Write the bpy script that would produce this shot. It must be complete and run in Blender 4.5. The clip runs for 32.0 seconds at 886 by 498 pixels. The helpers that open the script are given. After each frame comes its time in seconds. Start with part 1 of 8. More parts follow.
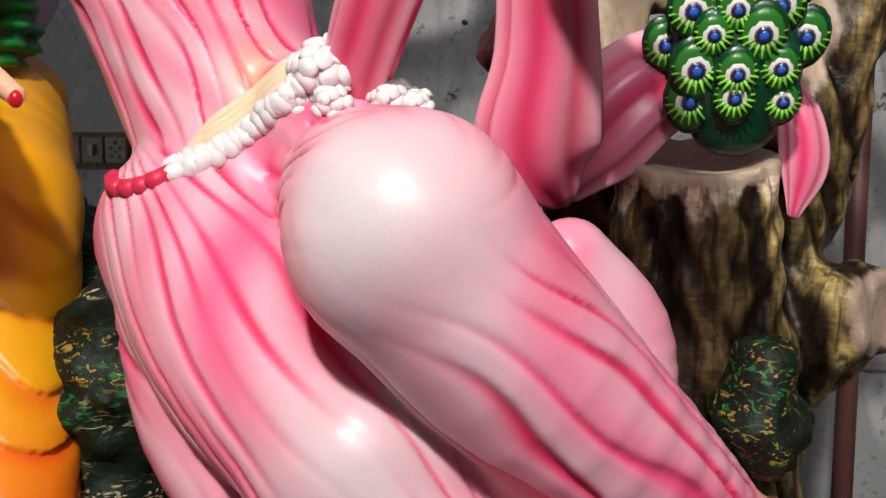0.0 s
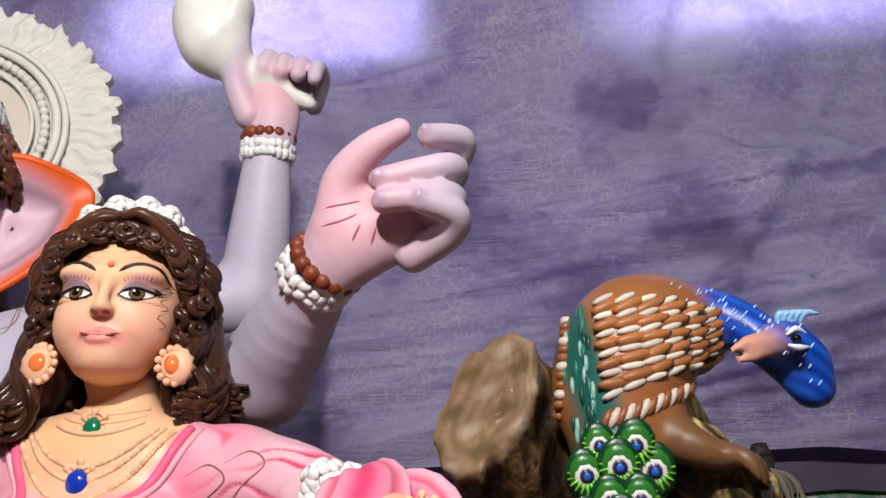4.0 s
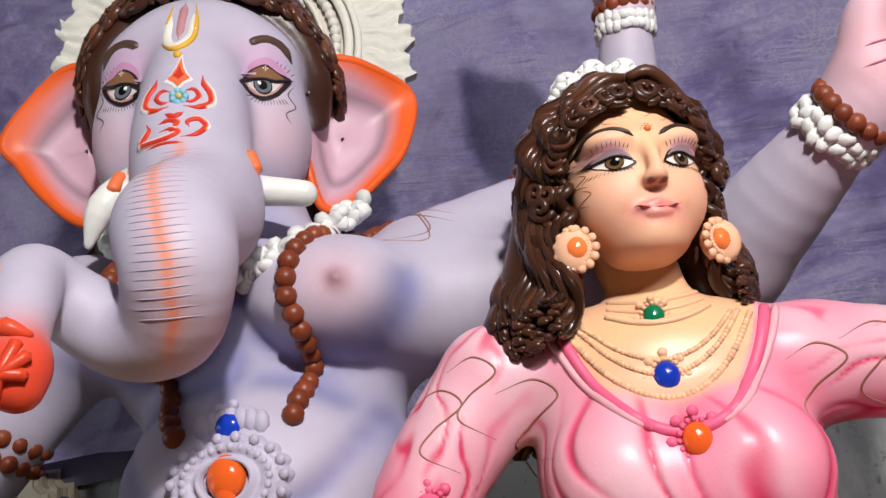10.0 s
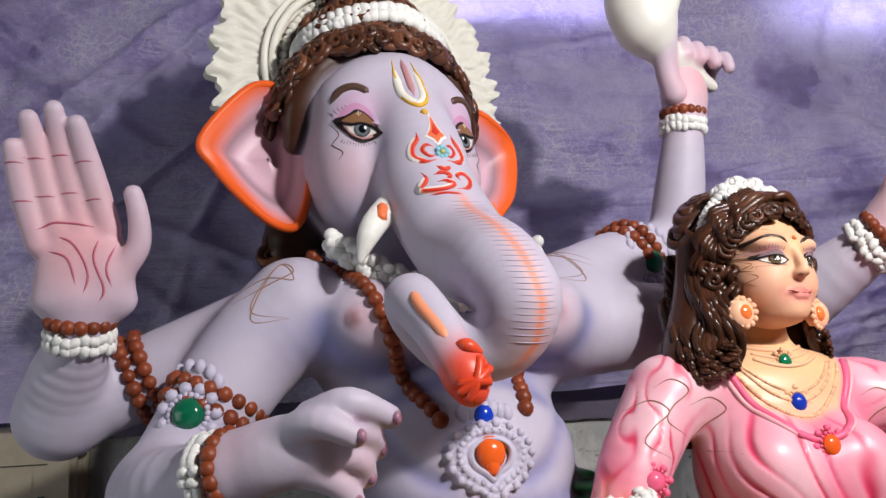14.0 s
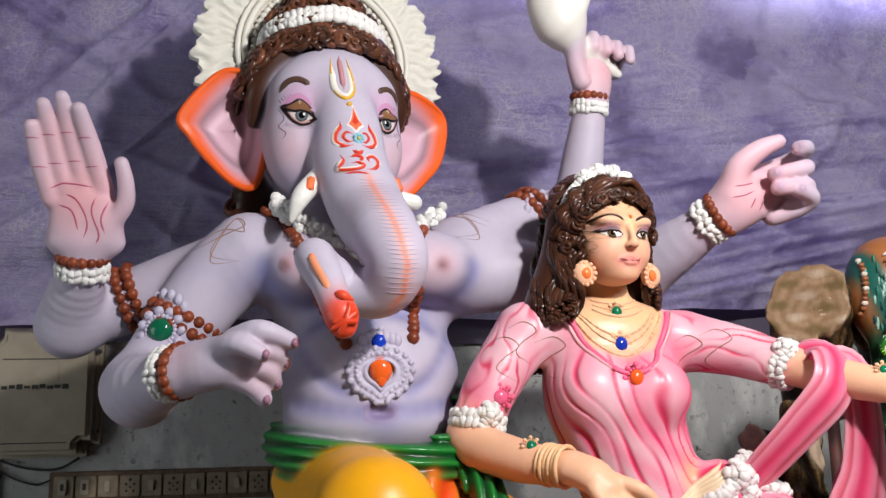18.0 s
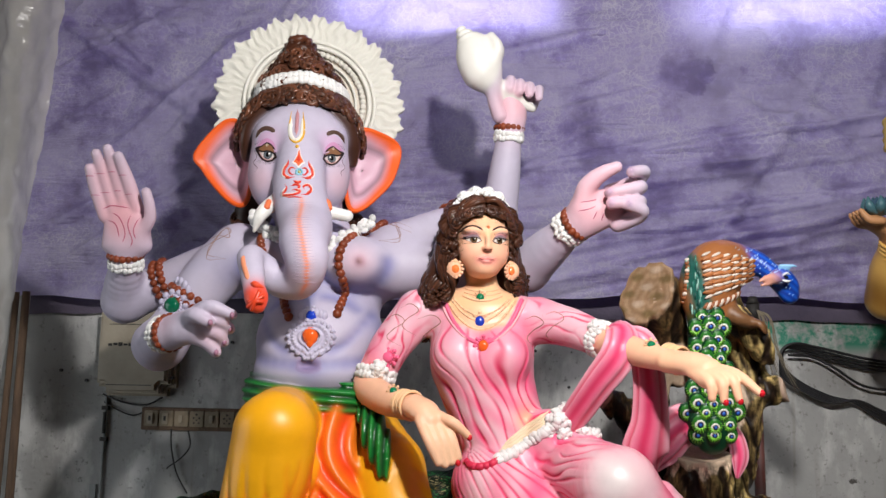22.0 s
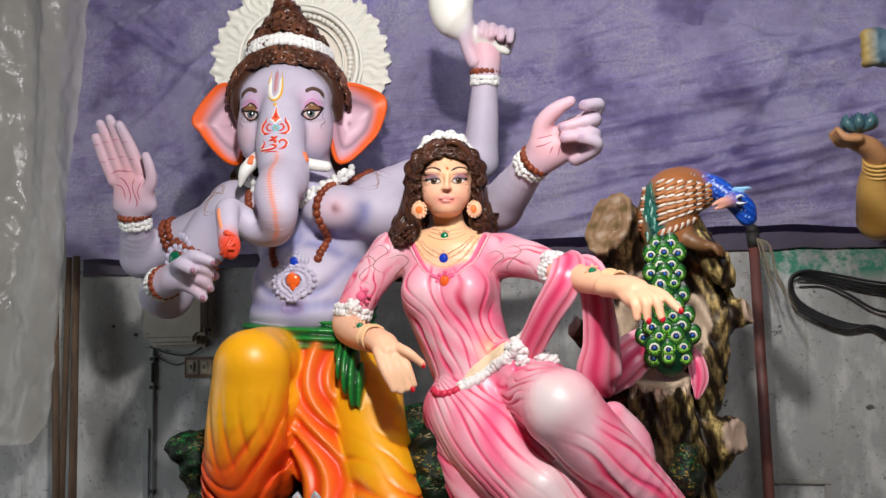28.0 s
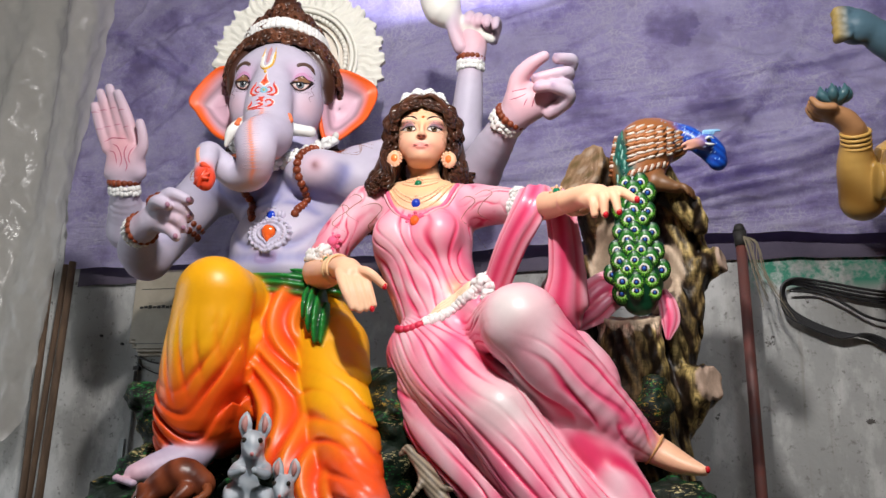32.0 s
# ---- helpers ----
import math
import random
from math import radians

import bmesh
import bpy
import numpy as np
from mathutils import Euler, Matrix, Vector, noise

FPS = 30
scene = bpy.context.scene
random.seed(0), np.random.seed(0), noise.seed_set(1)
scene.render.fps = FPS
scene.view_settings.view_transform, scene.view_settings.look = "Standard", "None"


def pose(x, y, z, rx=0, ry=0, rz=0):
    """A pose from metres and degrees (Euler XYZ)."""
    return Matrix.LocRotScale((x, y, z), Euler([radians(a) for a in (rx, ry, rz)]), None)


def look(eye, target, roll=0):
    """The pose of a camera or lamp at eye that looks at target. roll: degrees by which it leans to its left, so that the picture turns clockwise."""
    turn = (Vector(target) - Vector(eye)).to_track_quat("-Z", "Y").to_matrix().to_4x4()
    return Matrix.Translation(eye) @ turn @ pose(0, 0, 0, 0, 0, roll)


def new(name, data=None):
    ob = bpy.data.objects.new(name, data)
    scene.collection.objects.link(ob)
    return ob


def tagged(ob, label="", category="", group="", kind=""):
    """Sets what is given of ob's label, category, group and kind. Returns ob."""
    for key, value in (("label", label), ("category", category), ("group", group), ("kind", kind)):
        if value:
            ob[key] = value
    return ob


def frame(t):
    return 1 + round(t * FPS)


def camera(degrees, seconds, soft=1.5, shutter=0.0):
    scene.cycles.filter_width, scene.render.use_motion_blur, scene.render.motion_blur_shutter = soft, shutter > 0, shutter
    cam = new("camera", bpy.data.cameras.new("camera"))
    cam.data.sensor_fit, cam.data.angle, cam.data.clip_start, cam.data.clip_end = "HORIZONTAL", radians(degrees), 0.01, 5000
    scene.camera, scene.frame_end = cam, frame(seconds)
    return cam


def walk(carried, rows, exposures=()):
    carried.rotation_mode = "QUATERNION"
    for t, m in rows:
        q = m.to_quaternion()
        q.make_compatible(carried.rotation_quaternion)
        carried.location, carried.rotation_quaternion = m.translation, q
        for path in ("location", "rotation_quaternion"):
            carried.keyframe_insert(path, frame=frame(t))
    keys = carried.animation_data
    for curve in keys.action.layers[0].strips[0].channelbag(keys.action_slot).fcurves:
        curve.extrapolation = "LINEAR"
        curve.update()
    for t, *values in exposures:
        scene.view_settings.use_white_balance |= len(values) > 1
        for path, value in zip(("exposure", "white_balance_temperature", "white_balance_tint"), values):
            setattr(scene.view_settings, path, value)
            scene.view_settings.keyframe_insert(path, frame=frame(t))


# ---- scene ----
cam = camera(54.0, 32.0)
METRES, EYE, TILT, LEAN, TURN = 6.3, 1.33, -6.5, -0.4, 9.5
ROWS = [
    (0.0, 0.0, 0.0, 0.0, 0.0, 0.0, -0.0),
    (0.5, -0.0035, -0.0018, 0.0109, 3.45, 8.2, 0.51),
    (1.0, -0.0062, -0.0069, 0.0234, 6.64, 16.59, 0.76),
    (1.5, -0.0071, -0.0146, 0.0341, 8.83, 24.64, 0.26),
    (2.0, -0.007, -0.0223, 0.0415, 9.8, 29.79, -0.16),
    (2.5, -0.0044, -0.0209, 0.0416, 6.59, 29.88, 0.34),
    (3.0, 0.0009, -0.0192, 0.0412, 1.69, 29.7, 1.07),
    (3.5, 0.0073, -0.0195, 0.0399, -3.31, 29.1, 1.76),
    (5.5, 0.003, -0.0244, 0.0394, -2.55, 28.09, 0.41),
    (6.0, 0.0, -0.0262, 0.0401, -0.26, 28.03, 0.03),
    (6.5, -0.0051, -0.0277, 0.0404, 2.13, 28.16, -0.24),
    (7.0, -0.0146, -0.0268, 0.0409, 4.38, 28.4, -0.47),
    (7.5, -0.0316, -0.0242, 0.0415, 5.7, 28.48, -0.24),
    (8.0, -0.0506, -0.0197, 0.0423, 6.26, 28.53, 0.16),
    (8.5, -0.0639, -0.0095, 0.043, 6.86, 28.52, 0.69),
    (9.0, -0.0786, 0.0089, 0.045, 6.31, 28.36, 2.05),
    (9.5, -0.0966, 0.0202, 0.0456, 3.95, 27.5, 4.04),
    (10.0, -0.1201, 0.0208, 0.0449, -0.67, 25.45, 6.04),
    (10.5, -0.1494, 0.0179, 0.0451, -5.41, 23.73, 7.5),
    (11.0, -0.172, 0.0149, 0.048, -9.01, 23.27, 8.11),
    (11.5, -0.1992, 0.0167, 0.048, -12.93, 21.74, 8.16),
    (12.0, -0.2226, 0.0081, 0.0457, -17.14, 19.37, 7.8),
    (12.5, -0.2438, -0.0083, 0.0443, -20.46, 17.11, 7.25),
    (13.0, -0.2592, -0.0207, 0.0482, -20.66, 17.02, 7.07),
    (13.5, -0.2692, -0.0248, 0.0507, -20.56, 18.38, 6.83),
    (14.0, -0.274, -0.0268, 0.0521, -20.02, 21.1, 6.57),
    (14.5, -0.2741, -0.0285, 0.0536, -19.55, 24.8, 6.31),
    (16.5, -0.2598, -0.0564, 0.047, -18.55, 17.89, 3.76),
    (17.0, -0.2574, -0.0746, 0.0457, -18.03, 16.91, 3.41),
    (17.5, -0.2607, -0.0958, 0.0444, -17.83, 16.52, 3.29),
    (18.0, -0.2523, -0.1263, 0.0394, -18.01, 15.39, 3.32),
    (18.5, -0.2426, -0.1541, 0.0358, -18.06, 14.27, 3.23),
    (19.0, -0.2381, -0.1753, 0.0338, -18.0, 13.8, 3.2),
    (19.5, -0.2321, -0.2031, 0.0295, -16.49, 13.46, 2.74),
    (20.0, -0.2157, -0.2227, 0.0241, -13.67, 13.34, 2.02),
    (20.5, -0.187, -0.2392, 0.0206, -10.79, 14.82, 1.17),
    (21.0, -0.1705, -0.2601, 0.0176, -9.35, 16.87, 0.87),
    (21.5, -0.1557, -0.2809, 0.0129, -7.92, 16.48, 0.1),
    (22.0, -0.1384, -0.2906, 0.0115, -5.99, 14.25, 0.09),
    (22.5, -0.1201, -0.2937, 0.0088, -4.82, 12.7, -0.13),
    (23.0, -0.1132, -0.2946, 0.0067, -4.37, 11.14, 0.32),
    (23.5, -0.1155, -0.2944, 0.0095, -3.89, 8.56, 0.69),
    (24.0, -0.116, -0.2956, 0.0114, -3.39, 4.95, 0.6),
    (24.5, -0.1135, -0.2975, 0.0117, -3.42, 0.92, 0.6),
    (25.0, -0.1111, -0.302, 0.018, -3.17, 1.89, 1.37),
    (25.5, -0.108, -0.3092, 0.0246, -2.01, 9.55, 2.26),
    (27.5, -0.068, -0.3146, 0.0058, 1.55, 12.68, 2.01),
    (28.0, -0.0508, -0.3159, -0.0068, 2.07, 11.73, 1.33),
    (28.5, -0.0404, -0.2966, -0.0302, 2.25, 11.08, 0.45),
    (29.0, -0.0446, -0.2647, -0.0902, 2.06, 18.34, -0.33),
    (29.5, -0.0503, -0.2583, -0.1307, 2.0, 20.32, -0.55),
    (30.0, -0.0483, -0.2611, -0.1347, 2.06, 23.39, -0.69),
    (30.5, -0.0422, -0.2629, -0.1349, 2.1, 23.38, -0.62),
    (31.0, -0.0341, -0.2647, -0.1347, 2.15, 23.28, -0.65),
    (31.5, -0.0267, -0.2701, -0.1329, 2.73, 23.15, -0.96),
    (32.0, -0.0167, -0.2753, -0.1309, 3.45, 22.5, -1.33),
]
walk(cam, [(t, pose(0, 0, EYE, TILT, LEAN, TURN) @ pose(METRES * x, METRES * y, METRES * z, 90 + pitch, roll, yaw)) for t, x, y, z, yaw, pitch, roll in ROWS],
     [(0.0, 0.02), (2.0, -0.1), (3.5, -0.2), (7.0, -0.15), (10.0, -0.12), (12.0, -0.05), (14.0, -0.04), (19.0, -0.02), (24.0, 0.0), (25.0, 0.2), (26.0, 0.1), (28.0, -0.07), (29.0, 0.0), (30.0, 0.12), (32.0, 0.12)])

# ---- world and lamps ----
world = bpy.data.worlds.new("world")
scene.world = world
world.use_nodes = True
bg = world.node_tree.nodes["Background"]
sky = world.node_tree.nodes.new("ShaderNodeTexSky")
sky.sky_type, sky.sun_disc, sky.sun_elevation, sky.sun_rotation = "NISHITA", False, radians(45), radians(200)
world.node_tree.links.new(sky.outputs[0], bg.inputs[0])
bg.inputs[1].default_value = 0.1


def lamp(name, kind, eye, target, power, colour, size, wide=None):
    data = bpy.data.lights.new(name, kind)
    data.energy, data.color = power, colour
    if kind == "AREA":
        data.size = size
        if wide:
            data.shape, data.size_y = "RECTANGLE", wide
    else:
        data.shadow_soft_size = size
    ob = new(name, data)
    ob.matrix_world = look(eye, target)
    return ob


# a hanging flood lamp in front of the statues, an added fill strip further back, and daylight behind the high openings
flood = lamp("flood_lamp", "SPOT", (-0.2, -1.0, 3.12), (-0.3, 1.6, 1.9), 345, (1.0, 0.95, 0.92), 0.07)
flood.data.spot_size, flood.data.spot_blend = radians(165), 0.2
# unseen strip, added as fill to brighten the right side
fill_light = lamp("fill_strip", "AREA", (0.9, -2.2, 3.6), (1.2, 2.4, 1.9), 58, (0.98, 0.98, 1.0), 1.2, 0.12)
daylight = lamp("daylight_opening", "AREA", (0.2, 3.1, 3.75), (0.2, 2.4, 3.6), 95, (0.9, 0.95, 1.0), 3.6, 0.7)
# added side fill from the left, where no source is seen
side_light = lamp("side_fill", "AREA", (-4.95, 0.3, 1.5), (-2.6, 1.9, 1.5), 33, (0.9, 0.95, 1.0), 2.0, 2.4)

# ---- materials ----
def material(name, base=(0.5, 0.5, 0.5), rough=0.5, metal=0.0, scale=8.0, vary=0.25, bump=0.15, bump_scale=60.0,
             second=None, coat=0.0, attribute=False, translucent=0.0, stretch=(1, 1, 1), spec=0.5):
    """Principled paint or stuff with blotches at one scale and grain and relief at a finer one."""
    m = bpy.data.materials.new(name)
    m.use_nodes = True
    t = m.node_tree
    n, l = t.nodes, t.links
    p = n["Principled BSDF"]
    p.inputs["Roughness"].default_value, p.inputs["Metallic"].default_value = rough, metal
    p.inputs["Coat Weight"].default_value, p.inputs["Coat Roughness"].default_value = coat, 0.25
    p.inputs["Specular IOR Level"].default_value = spec
    where = n.new("ShaderNodeTexCoord")
    place = n.new("ShaderNodeMapping")
    place.inputs["Scale"].default_value = stretch
    l.new(where.outputs["Object"], place.inputs[0])
    big, fine = n.new("ShaderNodeTexNoise"), n.new("ShaderNodeTexNoise")
    big.inputs["Scale"].default_value, big.inputs["Detail"].default_value, big.inputs["Roughness"].default_value = scale, 6, 0.65
    fine.inputs["Scale"].default_value, fine.inputs["Detail"].default_value = bump_scale, 4
    l.new(place.outputs[0], big.inputs[0]), l.new(place.outputs[0], fine.inputs[0])
    ramp = n.new("ShaderNodeMapRange")
    ramp.inputs[1].default_value, ramp.inputs[2].default_value = 0.3, 0.7
    l.new(big.outputs[0], ramp.inputs[0])
    mix = n.new("ShaderNodeMix")
    mix.data_type = "RGBA"
    l.new(ramp.outputs[0], mix.inputs[0])
    if attribute:
        paint = n.new("ShaderNodeAttribute")
        paint.attribute_name = "paint"
        dim = n.new("ShaderNodeMix")
        dim.data_type, dim.blend_type = "RGBA", "MULTIPLY"
        dim.inputs[0].default_value = 1.0
        dim.inputs[7].default_value = (1 - vary, 1 - vary, 1 - vary, 1)
        l.new(paint.outputs["Color"], dim.inputs[6])
        l.new(paint.outputs["Color"], mix.inputs[7]), l.new(dim.outputs[2], mix.inputs[6])
        l.new(paint.outputs["Alpha"], p.inputs["Roughness"])
    else:
        c2 = second or [c * (1 - vary) for c in base]
        mix.inputs[6].default_value, mix.inputs[7].default_value = (*base, 1), (*c2, 1)
    l.new(mix.outputs[2], p.inputs["Base Color"])
    rise = n.new("ShaderNodeBump")
    rise.inputs["Strength"].default_value, rise.inputs["Distance"].default_value = bump, 0.01
    l.new(fine.outputs[0], rise.inputs["Height"]), l.new(rise.outputs[0], p.inputs["Normal"])
    if translucent:
        thin, both = n.new("ShaderNodeBsdfTranslucent"), n.new("ShaderNodeMixShader")
        l.new(mix.outputs[2], thin.inputs[0])
        both.inputs[0].default_value = translucent
        l.new(p.outputs[0], both.inputs[1]), l.new(thin.outputs[0], both.inputs[2])
        l.new(both.outputs[0], n["Material Output"].inputs[0])
    return m


PAINT = material("airbrushed_statue_paint", attribute=True, scale=14.0, vary=0.09, bump=0.05, bump_scale=240, spec=0.38)


# ---- clay: soft-joined solids turned into one skin ----
def vec(a):
    return np.asarray(a, dtype=np.float64)


def spline(pts, n):
    """A smooth curve through the points (any width of rows), n steps a span."""
    p = vec(pts)
    p = np.vstack([2 * p[0] - p[1], p, 2 * p[-1] - p[-2]])
    out = []
    for i in range(1, len(p) - 2):
        for s in np.arange(n) / n:
            a, b, c, d = p[i - 1:i + 3]
            out.append(0.5 * (2 * b + (c - a) * s + (2 * a - 5 * b + 4 * c - d) * s * s + (3 * b - a - 3 * c + d) * s ** 3))
    out.append(p[-2])
    return vec(out)


class Clay:
    def __init__(self, h):
        self.h, self.solids = h, []

    def add(self, f, lo, hi, col, k=0.02, rough=0.5, edge=0.006, cut=False):
        self.solids.append((f, vec(lo), vec(hi), col, k, rough, edge, cut))

    def limb(self, pts, radii, col, k=0.02, rough=0.5, n=4, wide=None, fold=None, edge=0.006, cut=False):
        """A tapered limb through pts. wide: (direction, factor) makes it broader along a direction; fold: f(P) pushes the skin out."""
        c = spline([(*p, r) for p, r in zip(pts, radii)], n)
        grow = 0.06 if fold else 0.0
        rmax = c[:, 3].max()
        if wide:
            u = vec(wide[0]) / np.linalg.norm(wide[0])

        def squash(v):
            return v - (1 - 1 / wide[1]) * (v @ u)[..., None] * u if wide else v

        cs = squash(c[:, :3])
        a0, ab, r0 = cs[:-1], np.diff(cs, axis=0), c[:-1, 3]
        dr = np.diff(c[:, 3])
        ab2, a_ab, a2 = np.maximum((ab * ab).sum(1), 1e-9), (a0 * ab).sum(1), (a0 * a0).sum(1)

        def f(P):
            Q = squash(P).reshape(-1, 3)
            d = np.empty(len(Q))
            for i in range(0, len(Q), 3000):
                q = Q[i:i + 3000]
                along = q @ ab.T - a_ab
                t = np.clip(along / ab2, 0, 1)
                e = (q * q).sum(1)[:, None] - 2 * (q @ a0.T) + a2 + t * (t * ab2 - 2 * along)
                d[i:i + 3000] = (np.sqrt(np.maximum(e, 0)) - r0 - dr * t).min(1)
            d = d.reshape(P.shape[:-1])
            return d - fold(P) if fold else d
        m = rmax * max(1.0, wide[1] if wide else 1.0) + grow
        self.add(f, c[:, :3].min(0) - m, c[:, :3].max(0) + m, col, k, rough, edge, cut)

    def egg(self, c, r, col, k=0.02, rough=0.5, turn=(0, 0, 0), fold=None, edge=0.006, cut=False):
        m = np.array(Euler([radians(a) for a in turn]).to_matrix())
        c, r = vec(c), vec(r)

        def f(P):
            q = (P - c) @ m
            k0 = np.sqrt(((q / r) ** 2).sum(-1))
            k1 = np.sqrt(((q / (r * r)) ** 2).sum(-1)) + 1e-9
            d = k0 * (k0 - 1) / k1
            return d - fold(P) if fold else d
        e = r.max() + (0.06 if fold else 0)
        self.add(f, c - e, c + e, col, k, rough, edge, cut)

    def dist(self, P):
        F = np.full(P.shape[:-1], 1.0)
        for f, lo, hi, col, k, rough, edge, cut in self.solids:
            s = np.all((P > lo - k - 0.05) & (P < hi + k + 0.05), axis=-1)
            if s.any():
                F[s] = self.join(F[s], f(P[s]), k, cut)
        return F

    @staticmethod
    def join(F, d, k, cut):
        if cut:
            h = np.clip(0.5 - 0.5 * (F + d) / k, 0, 1)
            return F + (-d - F) * h + k * h * (1 - h)
        h = np.clip(0.5 + 0.5 * (F - d) / k, 0, 1)
        return F + (d - F) * h - k * h * (1 - h)

    def paint(self, V):
        tot, col = np.zeros(len(V)), np.zeros((len(V), 4))
        for f, lo, hi, c, k, rough, edge, cut in self.solids:
            if cut and c is None:
                continue
            s = np.all((V > lo - 0.03) & (V < hi + 0.03), axis=-1)
            if not s.any():
                continue
            d = np.abs(f(V[s])) if cut else f(V[s])
            w = 1e6 * np.exp(np.clip(-d / (0.2 * edge), -60, 0)) + 1e-30 if cut else np.exp(np.clip(-d / edge, -60, 8)) + 1e-30
            rgb = c(V[s]) if callable(c) else np.tile(vec(c), (s.sum(), 1))
            col[s] += w[:, None] * np.hstack([rgb, np.full((len(rgb), 1), rough)])
            tot[s] += w
        return col / np.maximum(tot, 1e-30)[:, None]

    def skin(self, out):
        h = self.h
        lo = np.min([s[1] for s in self.solids if not s[7]], 0) - 3 * h
        hi = np.max([s[2] for s in self.solids if not s[7]], 0) + 3 * h
        B = 6
        nb = np.ceil((hi - lo) / (h * B)).astype(int)
        n = nb * B + 1
        mid = lo + h * B * (np.stack(np.meshgrid(*[np.arange(q) for q in nb], indexing="ij"), -1).reshape(-1, 3) + 0.5)
        far = self.dist(mid).reshape(nb)
        near = np.abs(far) < 0.866 * B * h * 1.3 + 0.016
        M, F = np.zeros(n, dtype=bool), np.empty(n, dtype=np.float32)
        up = np.where(far < 0, -1.0, 1.0).repeat(B, 0).repeat(B, 1).repeat(B, 2)
        F[:] = 1.0
        F[:-1, :-1, :-1] = up
        live = near.repeat(B, 0).repeat(B, 1).repeat(B, 2)
        for i in (0, 1):
            for j in (0, 1):
                for q in (0, 1):
                    M[i:n[0] - 1 + i, j:n[1] - 1 + j, q:n[2] - 1 + q] |= live
        F[M] = self.dist(lo + h * np.argwhere(M))
        S = F < 0
        acc = np.zeros([n[0] - 1, n[1] - 1, n[2] - 1], dtype=np.int8)
        for i in (0, 1):
            for j in (0, 1):
                for q in (0, 1):
                    acc += S[i:n[0] - 1 + i, j:n[1] - 1 + j, q:n[2] - 1 + q]
        cells = np.argwhere((acc > 0) & (acc < 8) & live)
        ident = np.full(acc.shape, -1, dtype=np.int32)
        ident[tuple(cells.T)] = np.arange(len(cells))
        pos, cnt = np.zeros((len(cells), 3)), np.zeros(len(cells))
        corners = [vec((i, j, q)).astype(int) for i in (0, 1) for j in (0, 1) for q in (0, 1)]
        for a in corners:
            for axis in range(3):
                if a[axis]:
                    continue
                b = a.copy()
                b[axis] = 1
                fa, fb = F[tuple((cells + a).T)], F[tuple((cells + b).T)]
                s = (fa < 0) != (fb < 0)
                t = fa[s] / (fa[s] - fb[s])
                pos[s] += a + t[:, None] * (b - a)
                cnt[s] += 1
        V = lo + h * (cells + pos / cnt[:, None])
        quads = []
        for axis in range(3):
            u, w = (axis + 1) % 3, (axis + 2) % 3
            a = [slice(None)] * 3
            b = [slice(None)] * 3
            a[axis], b[axis] = slice(0, -1), slice(1, None)
            A, B = S[tuple(a)], S[tuple(b)]
            e = np.argwhere(A != B)
            e = e[(e[:, u] > 0) & (e[:, w] > 0) & (e[:, u] < n[u] - 1) & (e[:, w] < n[w] - 1)]
            out_ward = A[tuple(e.T)]
            du, dw = np.eye(3, dtype=int)[u], np.eye(3, dtype=int)[w]
            q = np.stack([ident[tuple((e - du - dw).T)], ident[tuple((e - dw).T)], ident[tuple(e.T)], ident[tuple((e - du).T)]], 1)
            q[~out_ward] = q[~out_ward][:, ::-1]
            quads.append(q)
        quads = np.vstack(quads)
        out.put(V, quads[(quads >= 0).all(1)], self.paint(V))

    def meet(self, P, way, reach=1.2):
        """Where rays from the points P in the direction way first touch the clay."""
        way = vec(way) / np.linalg.norm(way)
        return self.march(vec(P), np.tile(way, (len(P), 1)), reach)[0]

    def march(self, P, ways, reach, far=0.12):
        """Steps along the ways until the clay is met: the places and how far it went."""
        P, gone = P.copy(), np.zeros(len(P))
        go = np.arange(len(P))
        for _ in range(40):
            d = np.minimum(self.dist(P[go]), far) * 0.88
            P[go] += d[:, None] * ways[go]
            gone[go] += d
            go = go[(np.abs(d) > 1e-4) & (gone[go] <= reach)]
            if not len(go):
                break
        return P, gone


